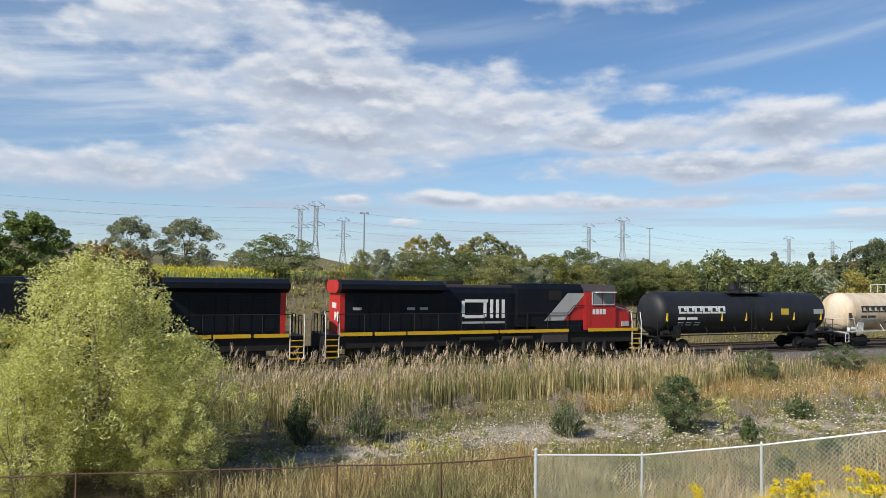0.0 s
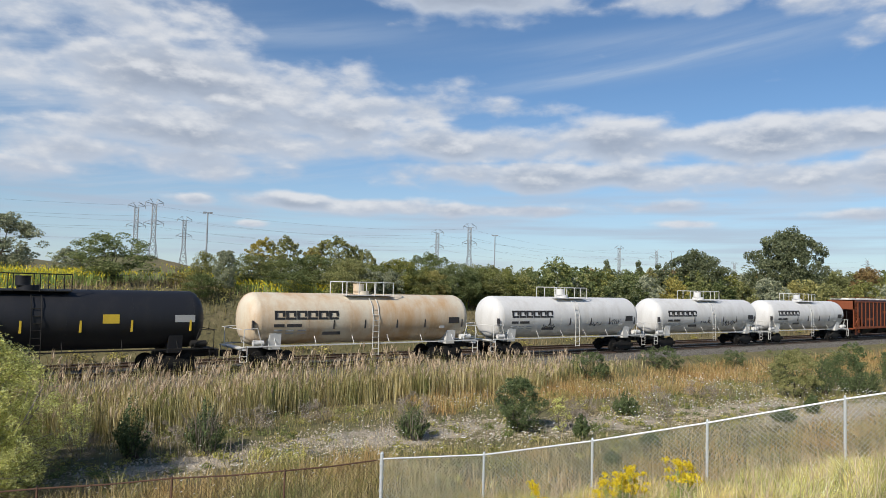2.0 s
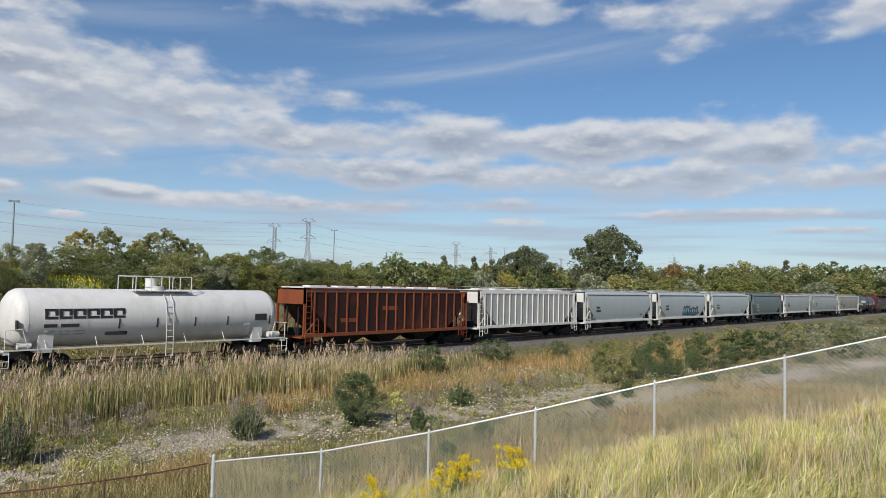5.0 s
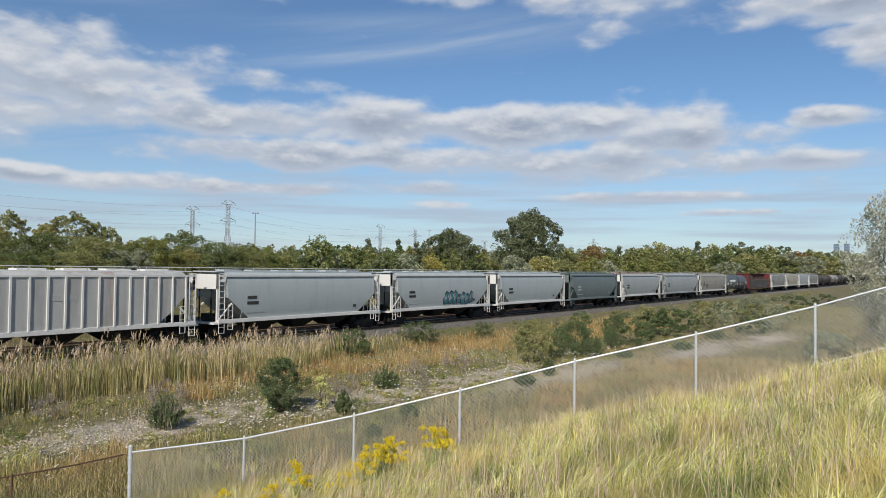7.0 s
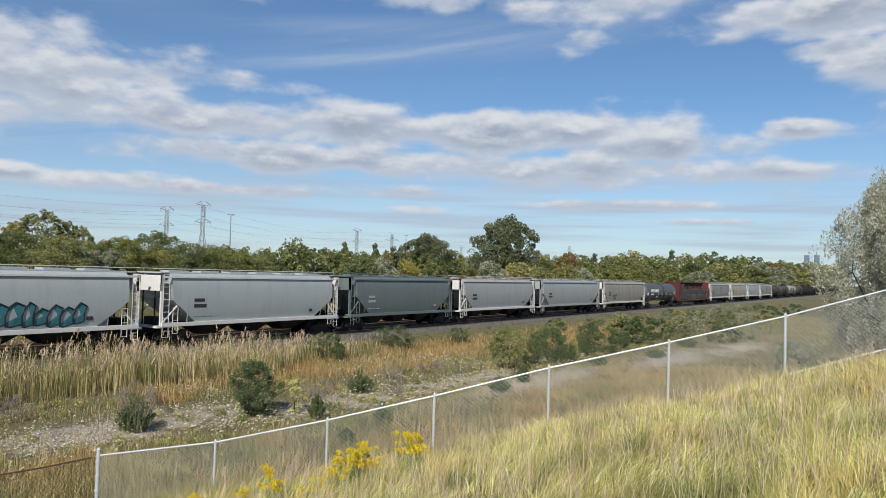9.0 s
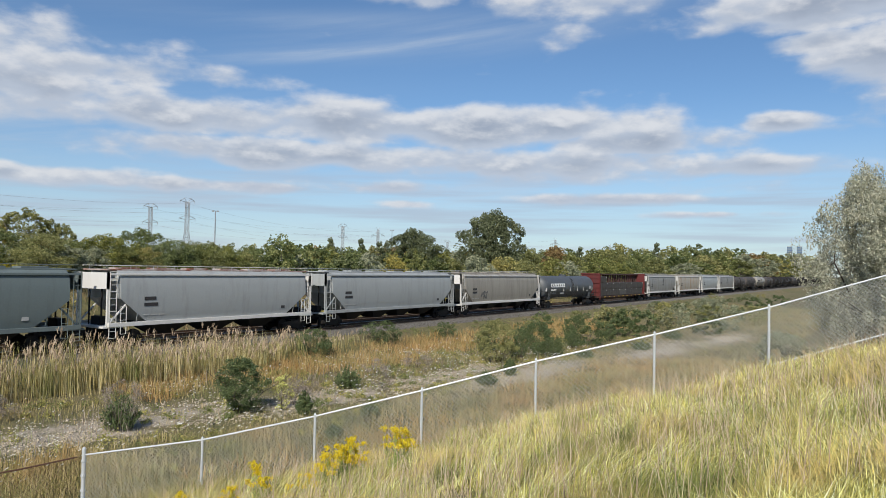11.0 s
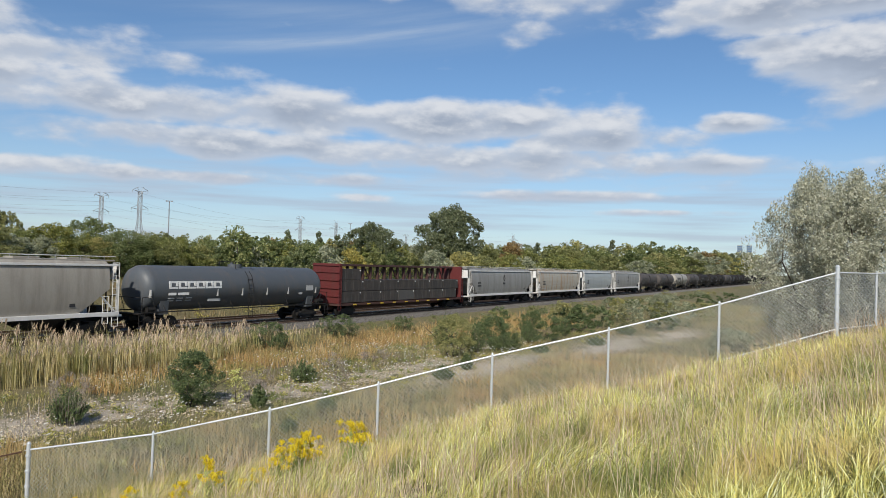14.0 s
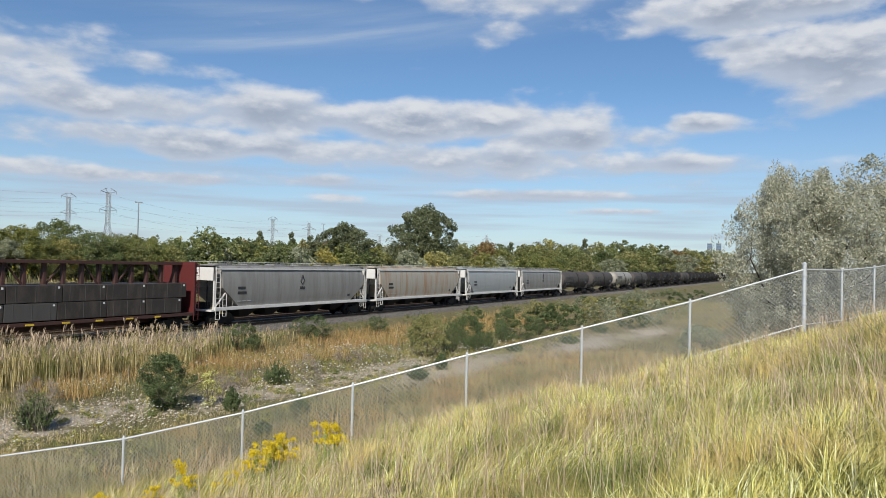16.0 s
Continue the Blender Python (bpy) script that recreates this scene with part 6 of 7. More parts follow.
def near_shrubs():
    for x, y, h, w, dry, label in ((7.2, -10.3, 2.4, 1.5, False, "dark green upright juniper shrub in the meadow"), (9.8, -10.8, 2.2, 1.7, True, "green juniper with grey dry twigs through it"),
                                   (18.5, -12.5, 1.6, 1.7, True, "low spreading green juniper on gravel"), (25.1, -16.5, 1.25, 0.85, False, "small cone-shaped green juniper"),
                                   (32.1, -13.3, 1.4, 1.7, False, "loose green shrub among white flowers"), (38.2, -18.9, 1.0, 1.3, False, "low rounded green shrub on gravel"),
                                   (42.5, -18.3, 1.35, 0.95, False, "upright small green shrub on gravel"), (54.3, -18.9, 1.0, 1.6, False, "low dark green shrub on gravel"),
                                   (76.5, -20.0, 1.3, 2.4, False, "low dark green shrub on gravel"), (64, -20.5, 1.0, 1.9, False, "low dark green shrub on gravel"),
                                   (22.5, -20.5, 0.7, 0.8, False, "small green seedling shrub by the fence"), (26.5, -19.2, 0.8, 1.0, False, "small blue-green shrub by the fence")):
        px, py = settle(x, y)
        stand(juniper("juniper_shrub", int(abs(x * 7 + y)), h, w, label, dry), px, py)
    px, py = settle(24.1, -13.3)
    d = stand(tree("willow_shrub", 31, 3.0, 3.0, 0.1, "needles", 0.12, 0.042, 120, 110, "bushy olive-green willow shrub on gravel", "shrub", stems=5, trunk_r=0.05, spread=0.5, clump_r=0.16, gap=0.8, flat=1.5), px, py, 0, 1.0, 0.76)
    px, py = settle(25.6, -14.6)
    stand(tree("yellowing_shrub", 32, 1.5, 1.0, 0.1, "leaf_willow", 0.11, 0.04, 22, 40, "thin yellow-green shrub with dry leaves", "shrub", stems=3, trunk_r=0.03, spread=0.2), px, py)
    stand(tree("dead_bush", 33, 1.0, 1.5, 0.0, "dry_twigs", 0.25, 0.012, 24, 40, "dark leafless tangled bush", "shrub", stems=4, trunk_r=0.02), *settle(26.8, -14.4))
    dead = stand(tree("dead_bush", 34, 1.3, 2.2, 0.0, "dry_twigs", 0.3, 0.012, 24, 45, "grey leafless twiggy bush before the reeds", "shrub", stems=4, trunk_r=0.02), *settle(5.5, -9.0))
    for k, (x, y, sc) in enumerate(((3.4, -9.6, 1.1), (8.6, -9.2, 0.8), (12.6, -8.8, 0.9), (15.6, -8.4, 0.8), (21.0, -9.0, 0.9), (29.5, -12.2, 0.8), (36, -12.5, 0.9), (41, -12, 1.0), (33.5, -14.8, 0.6))):
        again(dead, x, y, k * 53, sc, 1.0)
    green = tree("track_shrub", 35, 1.7, 2.9, 0.0, "needles", 0.14, 0.03, 70, 90, "dense green shrub growing on the ballast edge", "shrub", stems=5, trunk_r=0.03, spread=0.6, clump_r=0.2)
    stand(green, 38.4, -4.9)
    again(green, 46.6, -4.8, 70, 0.95, 1.1)
    again(green, 15.0, -5.3, 40, 0.55, 1.2)
    again(green, 56.0, -5.0, 170, 0.7, 1.1)
    big = tree("willow_shrub", 36, 2.9, 3.0, 0.1, "leaf_olive", 0.13, 0.045, 110, 90, "tall loose olive-green willow shrub", "shrub", stems=6, trunk_r=0.05, spread=0.7, clump_r=0.2)
    stand(big, *settle(48.0, -14.5))
    mixed = tree("spruce_shrub", 37, 2.7, 4.2, 0.0, "needles", 0.18, 0.04, 110, 90, "yellow-green feathery conifer bush", "shrub", stems=4, trunk_r=0.06, spread=0.8, droop=0.7, clump_r=0.2)
    stand(mixed, *settle(64.1, -15.2), 20)
    dark = tree("mixed_shrub", 38, 2.4, 3.8, 0.0, "needles", 0.13, 0.05, 100, 90, "dense dark green mixed shrub thicket", "shrub", stems=5, trunk_r=0.04, spread=0.9, clump_r=0.22)
    stand(dark, *settle(57.0, -13.5), 50)
    silver = tree("silver_shrub", 39, 2.6, 3.6, 0.0, "leaf_greysilver", 0.15, 0.06, 100, 80, "rounded grey-green silverberry shrub", "shrub", stems=5, trunk_r=0.04, spread=0.9, clump_r=0.2)
    stand(silver, 112, -16, 0, 1.3)
    again(silver, *polar(84.6, 44.0), 220, 1.0, 0.9)
    again(silver, *polar(83.2, 62.0), 120, 1.15, 0.9)
    lite = dict(stems=3, trunk_r=0.03, spread=0.7, clump_r=0.2, limbs=3)
    green_s = tree("track_shrub", 135, 1.7, 2.9, 0.0, "needles", 0.22, 0.11, 36, 30, "dense green shrub growing on the ballast edge", "shrub", **lite)
    dark_s = tree("mixed_shrub", 138, 2.4, 3.8, 0.0, "needles", 0.3, 0.14, 40, 34, "dense dark green mixed shrub", "shrub", **lite)
    silver_s = tree("silver_shrub", 139, 2.6, 3.6, 0.0, "leaf_greysilver", 0.3, 0.12, 40, 34, "rounded grey-green silverberry shrub", "shrub", **lite)
    olive_s = tree("willow_shrub", 136, 2.9, 3.0, 0.1, "leaf_olive", 0.28, 0.11, 40, 34, "loose olive-green willow shrub", "shrub", **lite)
    stand(green_s, 75, -6)
    stand(dark_s, 82, -15)
    stand(silver_s, 100, -14.5)
    stand(olive_s, 78, -12.5)
    spire = stand(juniper("juniper_shrub", 402, 3.3, 2.1, "tall dark green upright juniper beside the gravel"), *settle(50.5, -15.0))
    cone = stand(juniper("juniper_shrub", 405, 2.3, 2.6, "broad bushy yellow-green juniper"), *settle(53.0, -16.0))
    protos = [big, mixed, dark, spire, cone, spire]
    far_protos = [olive_s, dark_s, silver_s, dark_s]
    rr = random.Random(11)
    for x, y in ((52, -11.5), (55, -16.2), (60.5, -15.5), (61, -11), (67, -12.5), (70, -15.5), (72, -12), (76, -15), (80, -13), (84, -17), (88, -12), (93, -16), (99, -13), (104, -18), (121, -13), (130, -17), (140, -12), (150, -18), (165, -14), (180, -17), (88, -21), (97, -22), (108, -23), (120, -22)):
        again(rr.choice(protos if x < 72 else far_protos), x, y, rr.uniform(0, 360), rr.uniform(0.5, 1.1) if x < 80 else rr.uniform(0.7, 1.2), rr.uniform(0.75, 1.1))
    for i in range(46):
        x = 60 + i * 3.6 + rr.uniform(-1.5, 1.5)
        again(rr.choice((green_s, dark_s, green_s, silver_s, olive_s)), x, rr.uniform(-8.5, -4.6), rr.uniform(0, 360), rr.uniform(0.3, 0.62), rr.uniform(0.7, 1.1))


def willow_and_silver():
    ob = tree("willow_bush", 51, 7.5, 7.2, 0.1, "leaf_willow", 0.15, 0.038, 620, 95, "large yellow-green willow bush with narrow leaves", "bush", "pale_bark", stems=9, trunk_r=0.11, gap=0.75, clump_r=0.105, limbs=8, spread=0.8, top_heavy=0.1, flat=1.7)
    stand(ob, -0.5, -12.9, 30, 0.93)
    again(ob, -4.3, -13.2, 140, 0.80, 0.95)
    again(ob, 2.2, -13.4, 250, 0.66, 0.92, "low yellow-green willow bush at the foot of a larger one")
    again(ob, 1.4, -15.0, 80, 0.5, 0.9, "low yellow-green willow bush at the foot of a larger one")
    again(ob, -2.0, -15.2, 200, 0.55, 1.1, "low yellow-green willow bush at the foot of a larger one")
    s = tree("silver_tree", 52, 8.2, 8.4, 0.5, "leaf_silver", 0.17, 0.058, 520, 140, "silver-leaved Russian olive tree beyond the fence", "tree", "bark", stems=4, trunk_r=0.2, gap=0.85, clump_r=0.12, limbs=14, spread=0.7, droop=0.4, flat=1.8)
    stand(s, *polar(91.2, 33.5), 10, 0.68, 1.15)
    again(s, *polar(88.5, 35.0), 250, 0.58, 1.55, "slender silver-leaved Russian olive tree beyond the fence")
    again(s, *polar(97.2, 37.0), 150, 0.86, 1.0, "tall silver-leaved Russian olive tree behind the fence")


bank_grass()
meadow()
near_shrubs()
willow_and_silver()


def far_trees():
    P = {}
    P["green"] = [tree("deciduous_tree", 60 + i, 5.6, 6.2, 0.5, "leaf_green", 0.18, 0.10, 120, 105, "leafy green deciduous tree behind the railway", "tree", stems=3, trunk_r=0.12, clump_r=0.2, gap=0.7) for i in range(3)]
    P["olive"] = [tree("deciduous_tree", 70 + i, 5.4, 6.0, 0.5, "leaf_olive", 0.18, 0.095, 120, 105, "olive-green deciduous tree behind the railway", "tree", stems=3, trunk_r=0.12, clump_r=0.2, gap=0.7) for i in range(2)]
    P["rust"] = [tree("deciduous_tree", 75, 5.4, 5.6, 0.5, "leaf_rust", 0.26, 0.15, 110, 70, "deciduous tree turning rust-brown", "tree", stems=2, trunk_r=0.12, clump_r=0.2, gap=0.4)]
    P["bright"] = [tree("deciduous_tree", 77, 4.6, 4.2, 0.2, "leaf_bright", 0.2, 0.11, 130, 130, "bright green bushy tree on the far bank", "tree", stems=3, trunk_r=0.12, clump_r=0.2)]
    P["grey"] = [tree("silver_tree", 79 + i, 5.2, 5.0, 0.4, "leaf_greysilver", 0.22, 0.10, 130, 120, "grey-green silver-leaved tree on the far bank", "tree", stems=2, trunk_r=0.14, clump_r=0.2) for i in range(2)]
    P["pale"] = [tree("thinning_tree", 82, 4.6, 5.4, 3.2, "leaf_olive", 0.24, 0.13, 150, 65, "pale thinning tree with bare lower limbs", "tree", "pale_bark", stems=4, trunk_r=0.14, clump_r=0.13, limbs=10, spread=0.6)]
    P["oak"] = [tree("oak_tree", 83, 13.0, 14.5, 2.0, "leaf_dark", 0.40, 0.26, 300, 110, "broad dark green oak tree standing above the rest", "tree", stems=1, trunk_r=0.55, clump_r=0.15, gap=0.6, limbs=30, flat=1.3)]
    P["conifer"] = [tree("conifer_tree", 85, 8.0, 3.2, 0.6, "leaf_dark", 0.5, 0.2, 90, 44, "narrow dark conifer in the tree line", "tree", stems=1, trunk_r=0.16, clump_r=0.16, gap=0.5, droop=0.6, top_heavy=-0.6)]
    P["wood_green"] = [tree("deciduous_tree", 160 + i, 5.6, 6.2, 0.5, "leaf_green", 0.36, 0.22, 95, 40, "green deciduous tree of the far woods", "tree", stems=1, trunk_r=0.14, clump_r=0.2, gap=0.6, limbs=5) for i in range(2)]
    P["wood_olive"] = [tree("deciduous_tree", 165, 5.4, 6.0, 0.5, "leaf_olive", 0.36, 0.22, 95, 40, "olive-green deciduous tree of the far woods", "tree", stems=1, trunk_r=0.14, clump_r=0.2, gap=0.6, limbs=5)]
    P["wood_rust"] = [tree("deciduous_tree", 166, 5.4, 5.6, 0.5, "leaf_rust", 0.36, 0.22, 95, 40, "deciduous tree of the far woods turning rust-brown", "tree", stems=1, trunk_r=0.14, clump_r=0.2, gap=0.6, limbs=5)]
    P["wood_grey"] = [tree("silver_tree", 167, 5.2, 5.6, 0.4, "leaf_greysilver", 0.36, 0.20, 95, 40, "grey-green tree of the far woods", "tree", stems=1, trunk_r=0.14, clump_r=0.2, gap=0.6, limbs=5)]
    seen = set()
    rr = random.Random(21)

    def put(kind, bearing, dist, width_deg=None, top_deg=None, scale=1.0, tall=1.0):
        dist = max(dist, 55 / math.cos(radians(bearing)))
        x, y = polar(bearing, dist)
        if dist > 76 and "wood_" + kind in P:
            kind = "wood_" + kind
        pr = rr.choice(P[kind])
        me = [c for c in pr.children if c.name.startswith("crown")][0].data
        if top_deg is not None:
            co = np.empty(len(me.vertices) * 3, np.float32)
            me.vertices.foreach_get("co", co)
            co = co.reshape(-1, 3)
            H, W = float(np.percentile(co[:, 2], 99.5)), float(np.percentile(co[:, 0], 98) - np.percentile(co[:, 0], 2))
            want = 4.85 + dist * math.tan(radians(top_deg)) - zg1(x, y)
            sz = want / H
            scale = math.radians(width_deg) * dist / W if width_deg else sz
            tall = sz / scale
        if pr not in seen:
            seen.add(pr)
            stand(pr, x, y, rr.uniform(0, 360), scale, tall)
        else:
            again(pr, x, y, rr.uniform(0, 360), scale, tall)

    put("bright", -5.2, 53, 4.6, 4.0)
    put("bright", -9.5, 54, 4.6, 3.2)
    put("grey", 1.2, 76, 3.1, 4.05)
    put("grey", 5.2, 76, 3.9, 4.1)
    put("green", 11.6, 61, 4.4, 3.15)
    put("grey", 9.2, 66, 2.0, 2.0)
    put("olive", 18.2, 62, 1.6, 2.1)
    put("grey", 19.8, 60, 1.8, 2.2)
    put("conifer", 20.1, 75, 1.4, 2.2)
    for b, w, t in ((21.6, 2.8, 2.0), (24.0, 3.0, 1.7), (26.5, 3.0, 2.1), (29, 3.2, 1.9), (31.2, 2.6, 1.5), (33.2, 3.0, 2.0), (35.2, 3.0, 2.5), (37.4, 2.8, 1.8), (39.4, 2.6, 1.6), (41.5, 2.6, 1.4), (43.2, 2.4, 1.5), (45.5, 3.4, 2.35), (47.8, 2.6, 1.7)):
        put(rr.choice(("green", "green", "olive", "green", "rust" if 33 < b < 36 else "green")), b, rr.uniform(62, 72), w, t)
    for b, w, t in ((22.7, 2.4, 3.3), (24.2, 2.2, 3.5), (26.3, 2.2, 2.7), (28.0, 3.4, 3.55), (29.6, 2.0, 2.9), (30.4, 1.8, 2.6)):
        put("pale", b, rr.uniform(92, 102), w, t)
    put("oak", 55.7, 150, 3.0, 3.0)
    put("oak", 61.95, 170, 3.5, 4.5)
    b = 17.0
    while b < 84.6:
        for dist, t0, dt in ((np.interp(b, [17, 50, 86], [58, 78, 170]), 0.75, 0.45), (np.interp(b, [17, 50, 86], [80, 130, 300]), 1.35, 0.4)):
            kind = rr.choice(("green", "olive", "green", "grey", "olive", "rust" if rr.random() < 0.3 else "green"))
            put(kind, b + rr.uniform(-0.6, 0.6), dist * rr.uniform(0.9, 1.1), rr.uniform(2.0, 3.0), t0 + rr.uniform(0, dt) - (0.5 if b < 22 else 0))
        b += 1.55
    b = 46.0
    while b < 85.2:
        t = np.interp(b, [46, 60, 68, 72, 78, 82, 86], [1.5, 1.5, 1.75, 1.95, 2.05, 1.55, 1.3])
        kind = "conifer" if rr.random() < 0.22 else rr.choice(("green", "olive", "green", "rust", "olive"))
        put(kind, b, np.interp(b, [46, 86], [160, 430]) * rr.uniform(0.9, 1.1), rr.uniform(0.9, 1.1) if kind == "conifer" else rr.uniform(1.8, 2.6), t * rr.uniform(0.88, 1.12))
        b += 0.95
    put("conifer", 51.6, 140, 1.0, 2.2)
    put("conifer", 53.0, 140, 1.2, 2.0)
    put("conifer", 49.2, 150, 1.1, 2.2)


far_trees()


# ---- pylons, lamp masts, far towers ----
def pylon(bearing, dist, top_deg, kind, turn):
    ob = empty("power_pylon")
    tagged(ob, "grey steel lattice power pylon on the horizon", "pylon", "power pylons")
    x, y = polar(bearing, dist)
    z0 = zg1(x, y)
    H = 4.85 + dist * math.tan(radians(top_deg)) - z0
    w0, w1 = H * 0.085, H * 0.022
    bm = B()

    def half(k):
        return w0 + (w1 - w0) * min(1.0, k / 0.55) if k < 0.55 else w1
    lv = [0, 0.13, 0.25, 0.36, 0.46, 0.55, 0.63, 0.71, 0.79, 0.87, 0.94]
    for a, b in zip(lv, lv[1:]):
        ha, hb = half(a), half(b)
        ca = [(sx * ha, sy * ha, a * H) for sx, sy in ((-1, -1), (1, -1), (1, 1), (-1, 1))]
        cb = [(sx * hb, sy * hb, b * H) for sx, sy in ((-1, -1), (1, -1), (1, 1), (-1, 1))]
        for i in range(4):
            j = (i + 1) % 4
            rod(bm, ca[i], cb[i], 0.16, 4)
            rod(bm, ca[i], cb[j], 0.09, 4)
            rod(bm, ca[j], cb[i], 0.09, 4)
            rod(bm, cb[i], cb[j], 0.09, 4)
    part("lattice_mast", bm, M["pylon"], ob)
    arms = ((0.70, 0.11), (0.94, 0.10)) if kind == "tall" else ((0.80, 0.16),)
    for k, r in arms:
        bm = B()
        for s in (-1, 1):
            tip = (s * r * H, 0, (k + 0.02) * H)
            for sy in (-1, 1):
                rod(bm, (s * w1, sy * w1, k * H), tip, 0.12, 4)
                rod(bm, (s * w1, sy * w1, (k + 0.06) * H), tip, 0.10, 4)
            rod(bm, tip, (tip[0], 0, tip[2] - 0.035 * H), 0.14, 4)
        part("cross_arm", bm, M["pylon"], ob)
    bm = B()
    for s in (-1, 1):
        rod(bm, (0, 0, 0.93 * H), (s * 0.05 * H, 0, H), 0.12, 4)
    part("earth_peak", bm, M["pylon"], ob)
    ob.matrix_basis = pose(x, y, z0, 0, 0, turn * 0.5 - bearing)
    return Vector((x, y, z0)), H


def cables(tag, posts):
    for z_k in (0.68, 0.80, 0.92):
        for (a, ha), (b, hb) in zip(posts, posts[1:]):
            bm = B()
            pts = []
            for i in range(13):
                t = i / 12
                p = a.lerp(b, t)
                p.z = (a.z + ha * z_k) * (1 - t) + (b.z + hb * z_k) * t - 0.022 * (a - b).length * 4 * t * (1 - t)
                pts.append(p)
            tube(bm, pts, 0.038, 4)
            tagged(link_mesh("power_cable", bm, M["pylon"]), "thin sagging overhead power cable", "cable", "power cables")


left_far = (Vector((*polar(-34, 380), 4)), 46)
a = pylon(13.42, 470, 5.5, "tall", 20)
b = pylon(14.62, 430, 5.82, "tall", 20)
c = pylon(16.75, 520, 4.65, "tall", 20)
d = pylon(36.0, 560, 4.43, "tall", 40)
e = pylon(38.54, 520, 4.95, "tall", 40)
f = pylon(50.15, 760, 3.41, "tall", 55)
g = pylon(52.9, 780, 3.2, "wide", 55)
h = pylon(66.85, 1000, 2.6, "wide", 70)
pylon(58.4, 1000, 2.3, "tall", 60)
pylon(71.0, 1300, 2.2, "wide", 75)
cables("north", [left_far, b, e, g])
cables("south", [left_far, c, d, f, h])


def lamp_mast(bearing, dist, top_deg):
    ob = empty("high_mast_lamp")
    tagged(ob, "tall slim grey lamp mast beyond the trees", "lamp mast", "lamp masts")
    x, y = polar(bearing, dist)
    z0 = zg1(x, y)
    H = 4.85 + dist * math.tan(radians(top_deg)) - z0
    part("mast", rod(B(), (0, 0, -0.5), (0, 0, H), 0.16, 8, 0.09), M["pylon"], ob)
    bm = rod(B(), (-0.55, 0, H - 0.05), (0.55, 0, H - 0.05), 0.06, 6)
    for s in (-0.45, 0.45):
        box(bm, s - 0.22, s + 0.22, -0.18, 0.18, H - 0.2, H + 0.05)
    part("lamp_head", bm, M["pylon"], ob)
    ob.matrix_basis = pose(x, y, z0, 0, 0, -bearing)


lamp_mast(18.37, 110, 5.06)
lamp_mast(40.55, 150, 4.08)
lamp_mast(54.0, 260, 3.0)


def far_building(bearing, dist, wide, tall, mat, label, floors, bays):
    ob = empty("office_tower" if tall > 40 else "low_building")
    tagged(ob, label, "building")
    x, y = polar(bearing, dist)
    part("wall", box(B(), -wide / 2, wide / 2, -wide / 2, wide / 2, 0, tall), mat, ob)
    part("roof", box(B(), -wide / 2 - 0.3, wide / 2 + 0.3, -wide / 2 - 0.3, wide / 2 + 0.3, tall, tall + 1.2), M["block_pale"], ob)
    for i in range(floors):
        z = tall * (i + 0.6) / (floors + 0.5)
        part("window_band", box(B(), -wide * 0.47, wide * 0.47, -wide / 2 - 0.25, -wide / 2 + 0.2, z - tall / floors * 0.22, z + tall / floors * 0.22), M["glass"], ob)
    ob.matrix_basis = pose(x, y, -2, 0, 0, -bearing)


far_building(83.62, 2500, 15, 96, M["tower_block"], "blue glass office tower far behind the woods", 12, 4)
far_building(84.25, 2600, 16, 100, M["tower_block"], "blue glass office tower far behind the woods", 12, 4)
far_building(83.0, 2400, 30, 52, M["tower_block"], "wide blue-grey office block far behind the woods", 6, 4)
far_building(84.1, 2300, 60, 36, M["block_pale"], "pale low block far behind the woods", 4, 6)


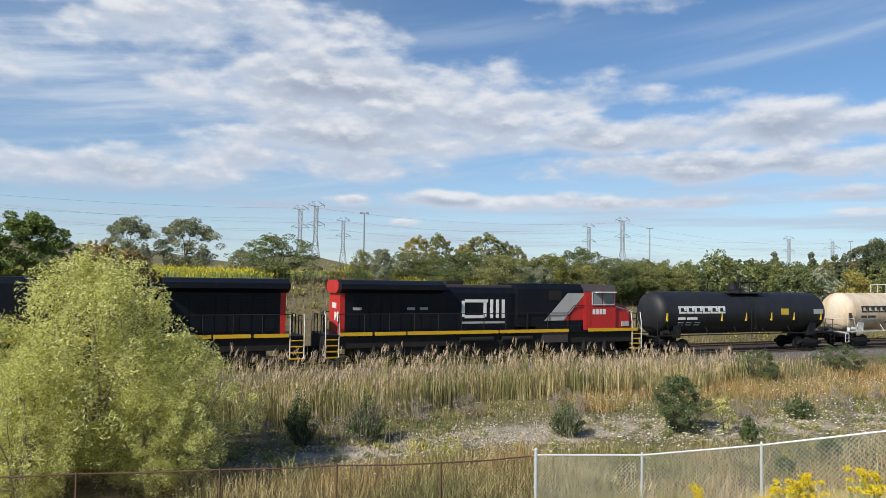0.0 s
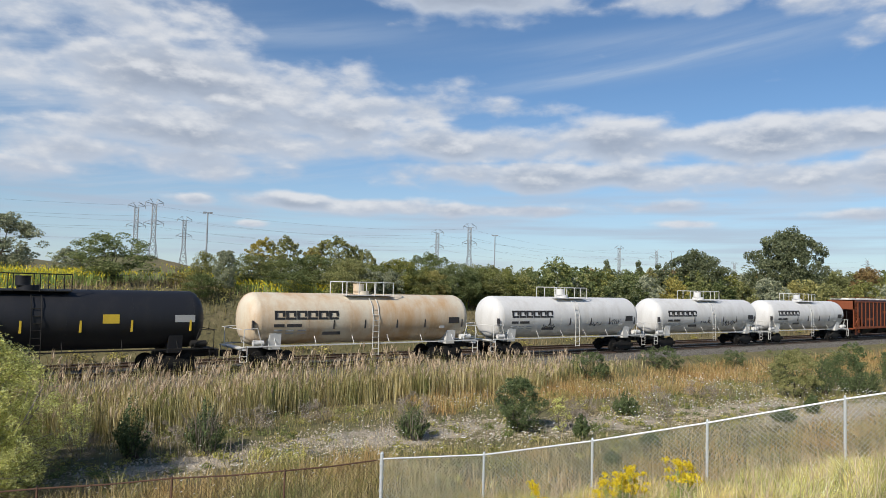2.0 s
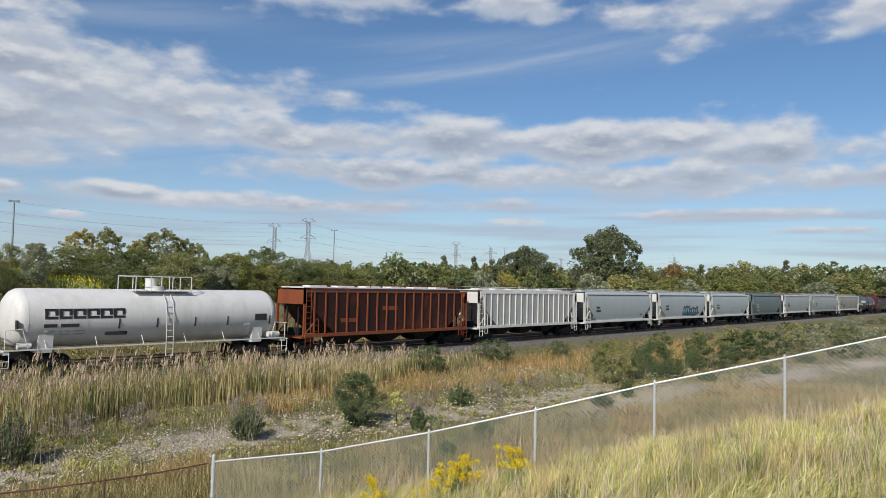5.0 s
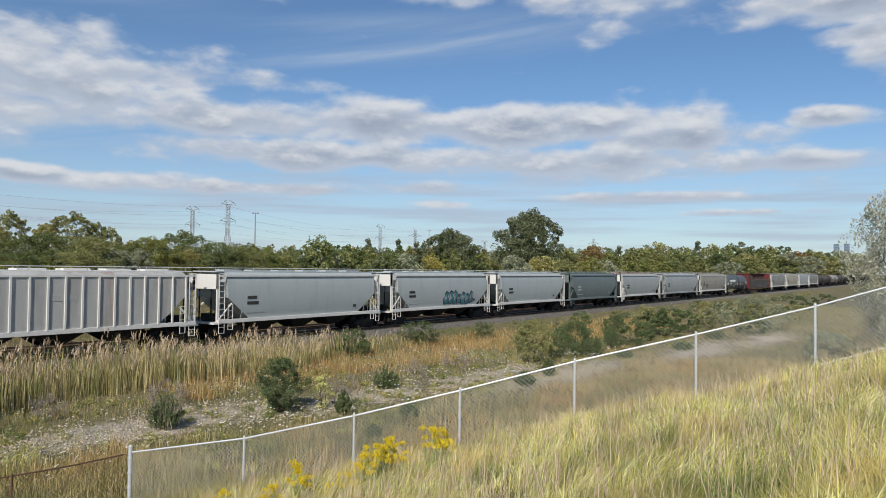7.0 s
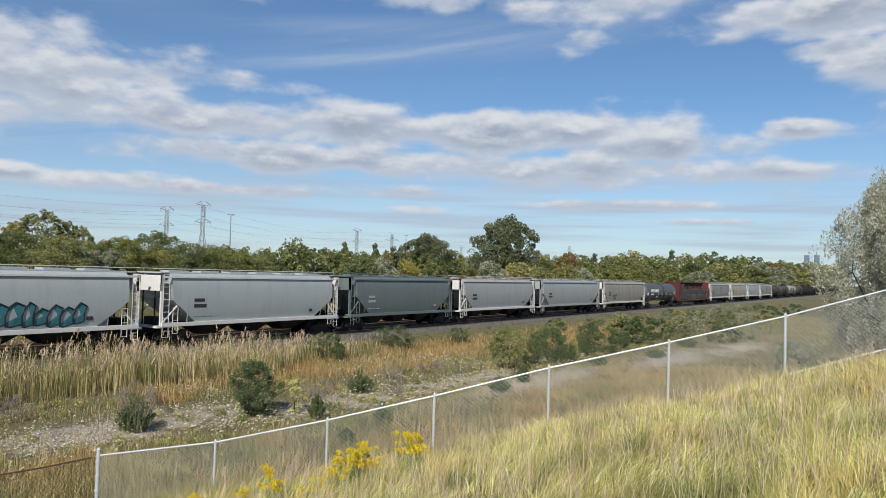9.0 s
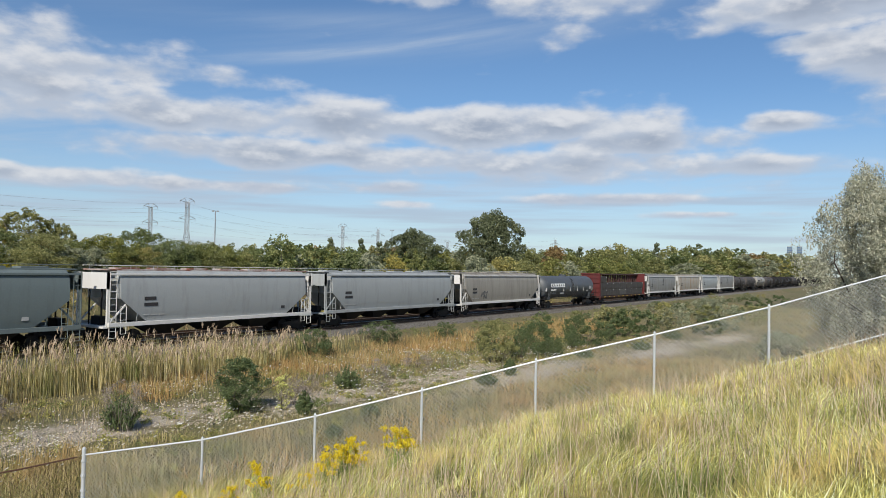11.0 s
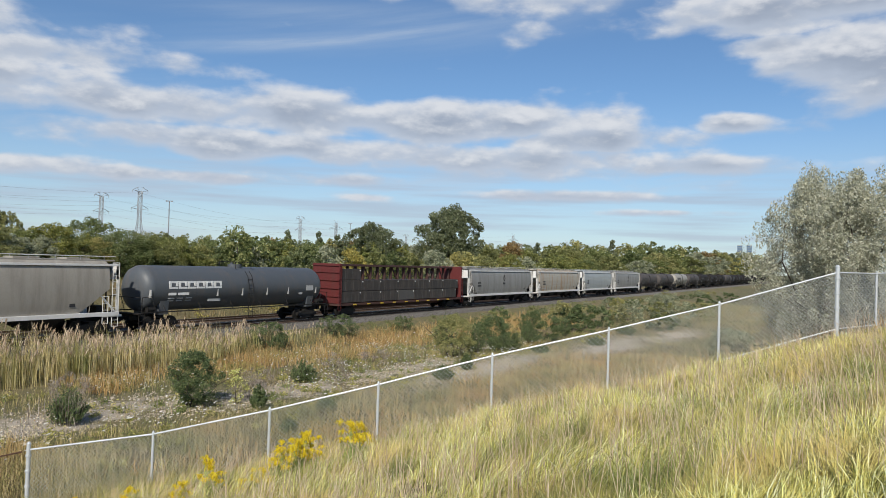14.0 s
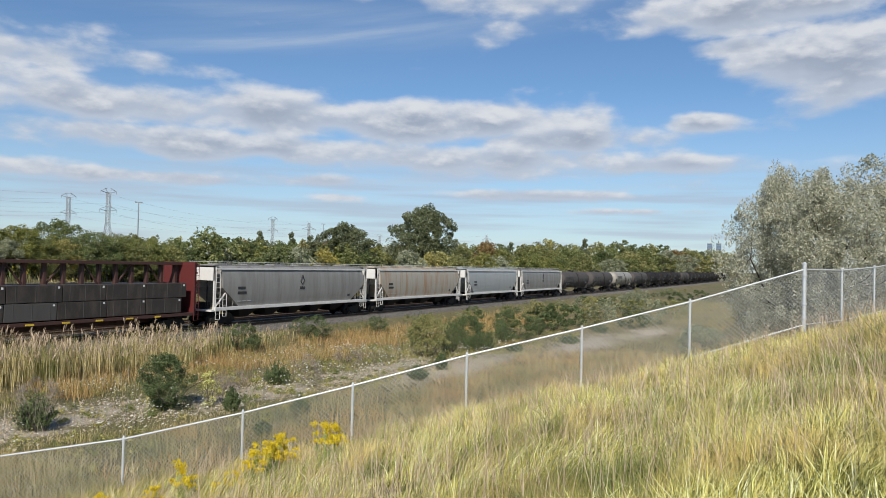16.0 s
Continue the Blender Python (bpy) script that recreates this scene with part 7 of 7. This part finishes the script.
# ---- goldenrod by the fence ----
def goldenrod(seed, h, heads):
    ob = empty("goldenrod_plant")
    tagged(ob, "yellow flowering goldenrod clump on the grassy bank", "goldenrod", "goldenrod clumps")
    g = np.random.default_rng(seed)
    stems, fl, lv = B(), [], []
    for _ in range(heads):
        a, k = g.uniform(0, 6.28), g.uniform(0.02, 0.28)
        tip = np.array([math.cos(a) * k, math.sin(a) * k, h * g.uniform(0.62, 1.1)])
        rod(stems, tip * np.array([0.3, 0.3, 0]) - np.array([0, 0, 0.05]), tip, 0.006, 4, 0.003)
        for t in np.linspace(0.2, 0.85, 22):
            lv.append(tip * np.array([t, t, t]) + g.normal(0, 0.03, 3))
        for _ in range(7):
            b = g.uniform(0, 6.28)
            end = tip + np.array([math.cos(b) * 0.09, math.sin(b) * 0.09, g.uniform(-0.02, 0.05)])
            for t in np.linspace(0, 1, 12):
                fl.append(tip + (end - tip) * t + np.array([0, 0, 0.05 * math.sin(3.14 * t)]) + g.normal(0, 0.012, 3))
    v, f = leaf_quads(np.array(fl), 0, 0.036, 0.028, seed)
    array_mesh("flower_plume", v, [f], M["gold"], ob)
    v, f = leaf_quads(np.array(lv), 0, 0.09, 0.018, seed)
    array_mesh("foliage", v, [f], M["stem"], ob)
    part("stalk", stems, M["stem"], ob)
    return ob


gold = goldenrod(91, 0.98, 15)
stand(gold, *polar(54.6, 14.5), 0, 1.0)
for i, (bearing, dist, sc) in enumerate(((55.3, 16.6, 0.9), (50.1, 16.0, 0.9), (50.9, 16.4, 0.95), (49.3, 15.7, 0.8), (51.7, 16.5, 0.8), (44.2, 15.6, 0.9), (47.9, 15.2, 0.6), (42.0, 15.2, 0.7), (38.5, 16.5, 0.7), (46.7, 15.0, 0.5), (35.0, 17.2, 0.7))):
    again(gold, *polar(bearing, dist - 1.7), i * 67, sc * 1.05)


def wheel_motions():
    """The wheels of the cars that pass close by turn as they roll, one row a film frame."""
    near = {car for car, x, flip in TRAIN if x < 130}
    flipped = {car for car, x, flip in TRAIN if flip}
    for w in WHEELS:
        if w.parent not in near:
            continue
        sign = 1 if w.parent in flipped else -1
        x, y, z = w.location
        walk(w, [(i / FPS, pose(x, y, z, 0, sign * math.degrees(travelled(i / FPS) / 0.46) % 360, 0)) for i in range(0, 181)] + [(16.0, pose(x, y, z, 0, sign * math.degrees(travelled(180 / FPS) / 0.46) % 360, 0))])

motions()
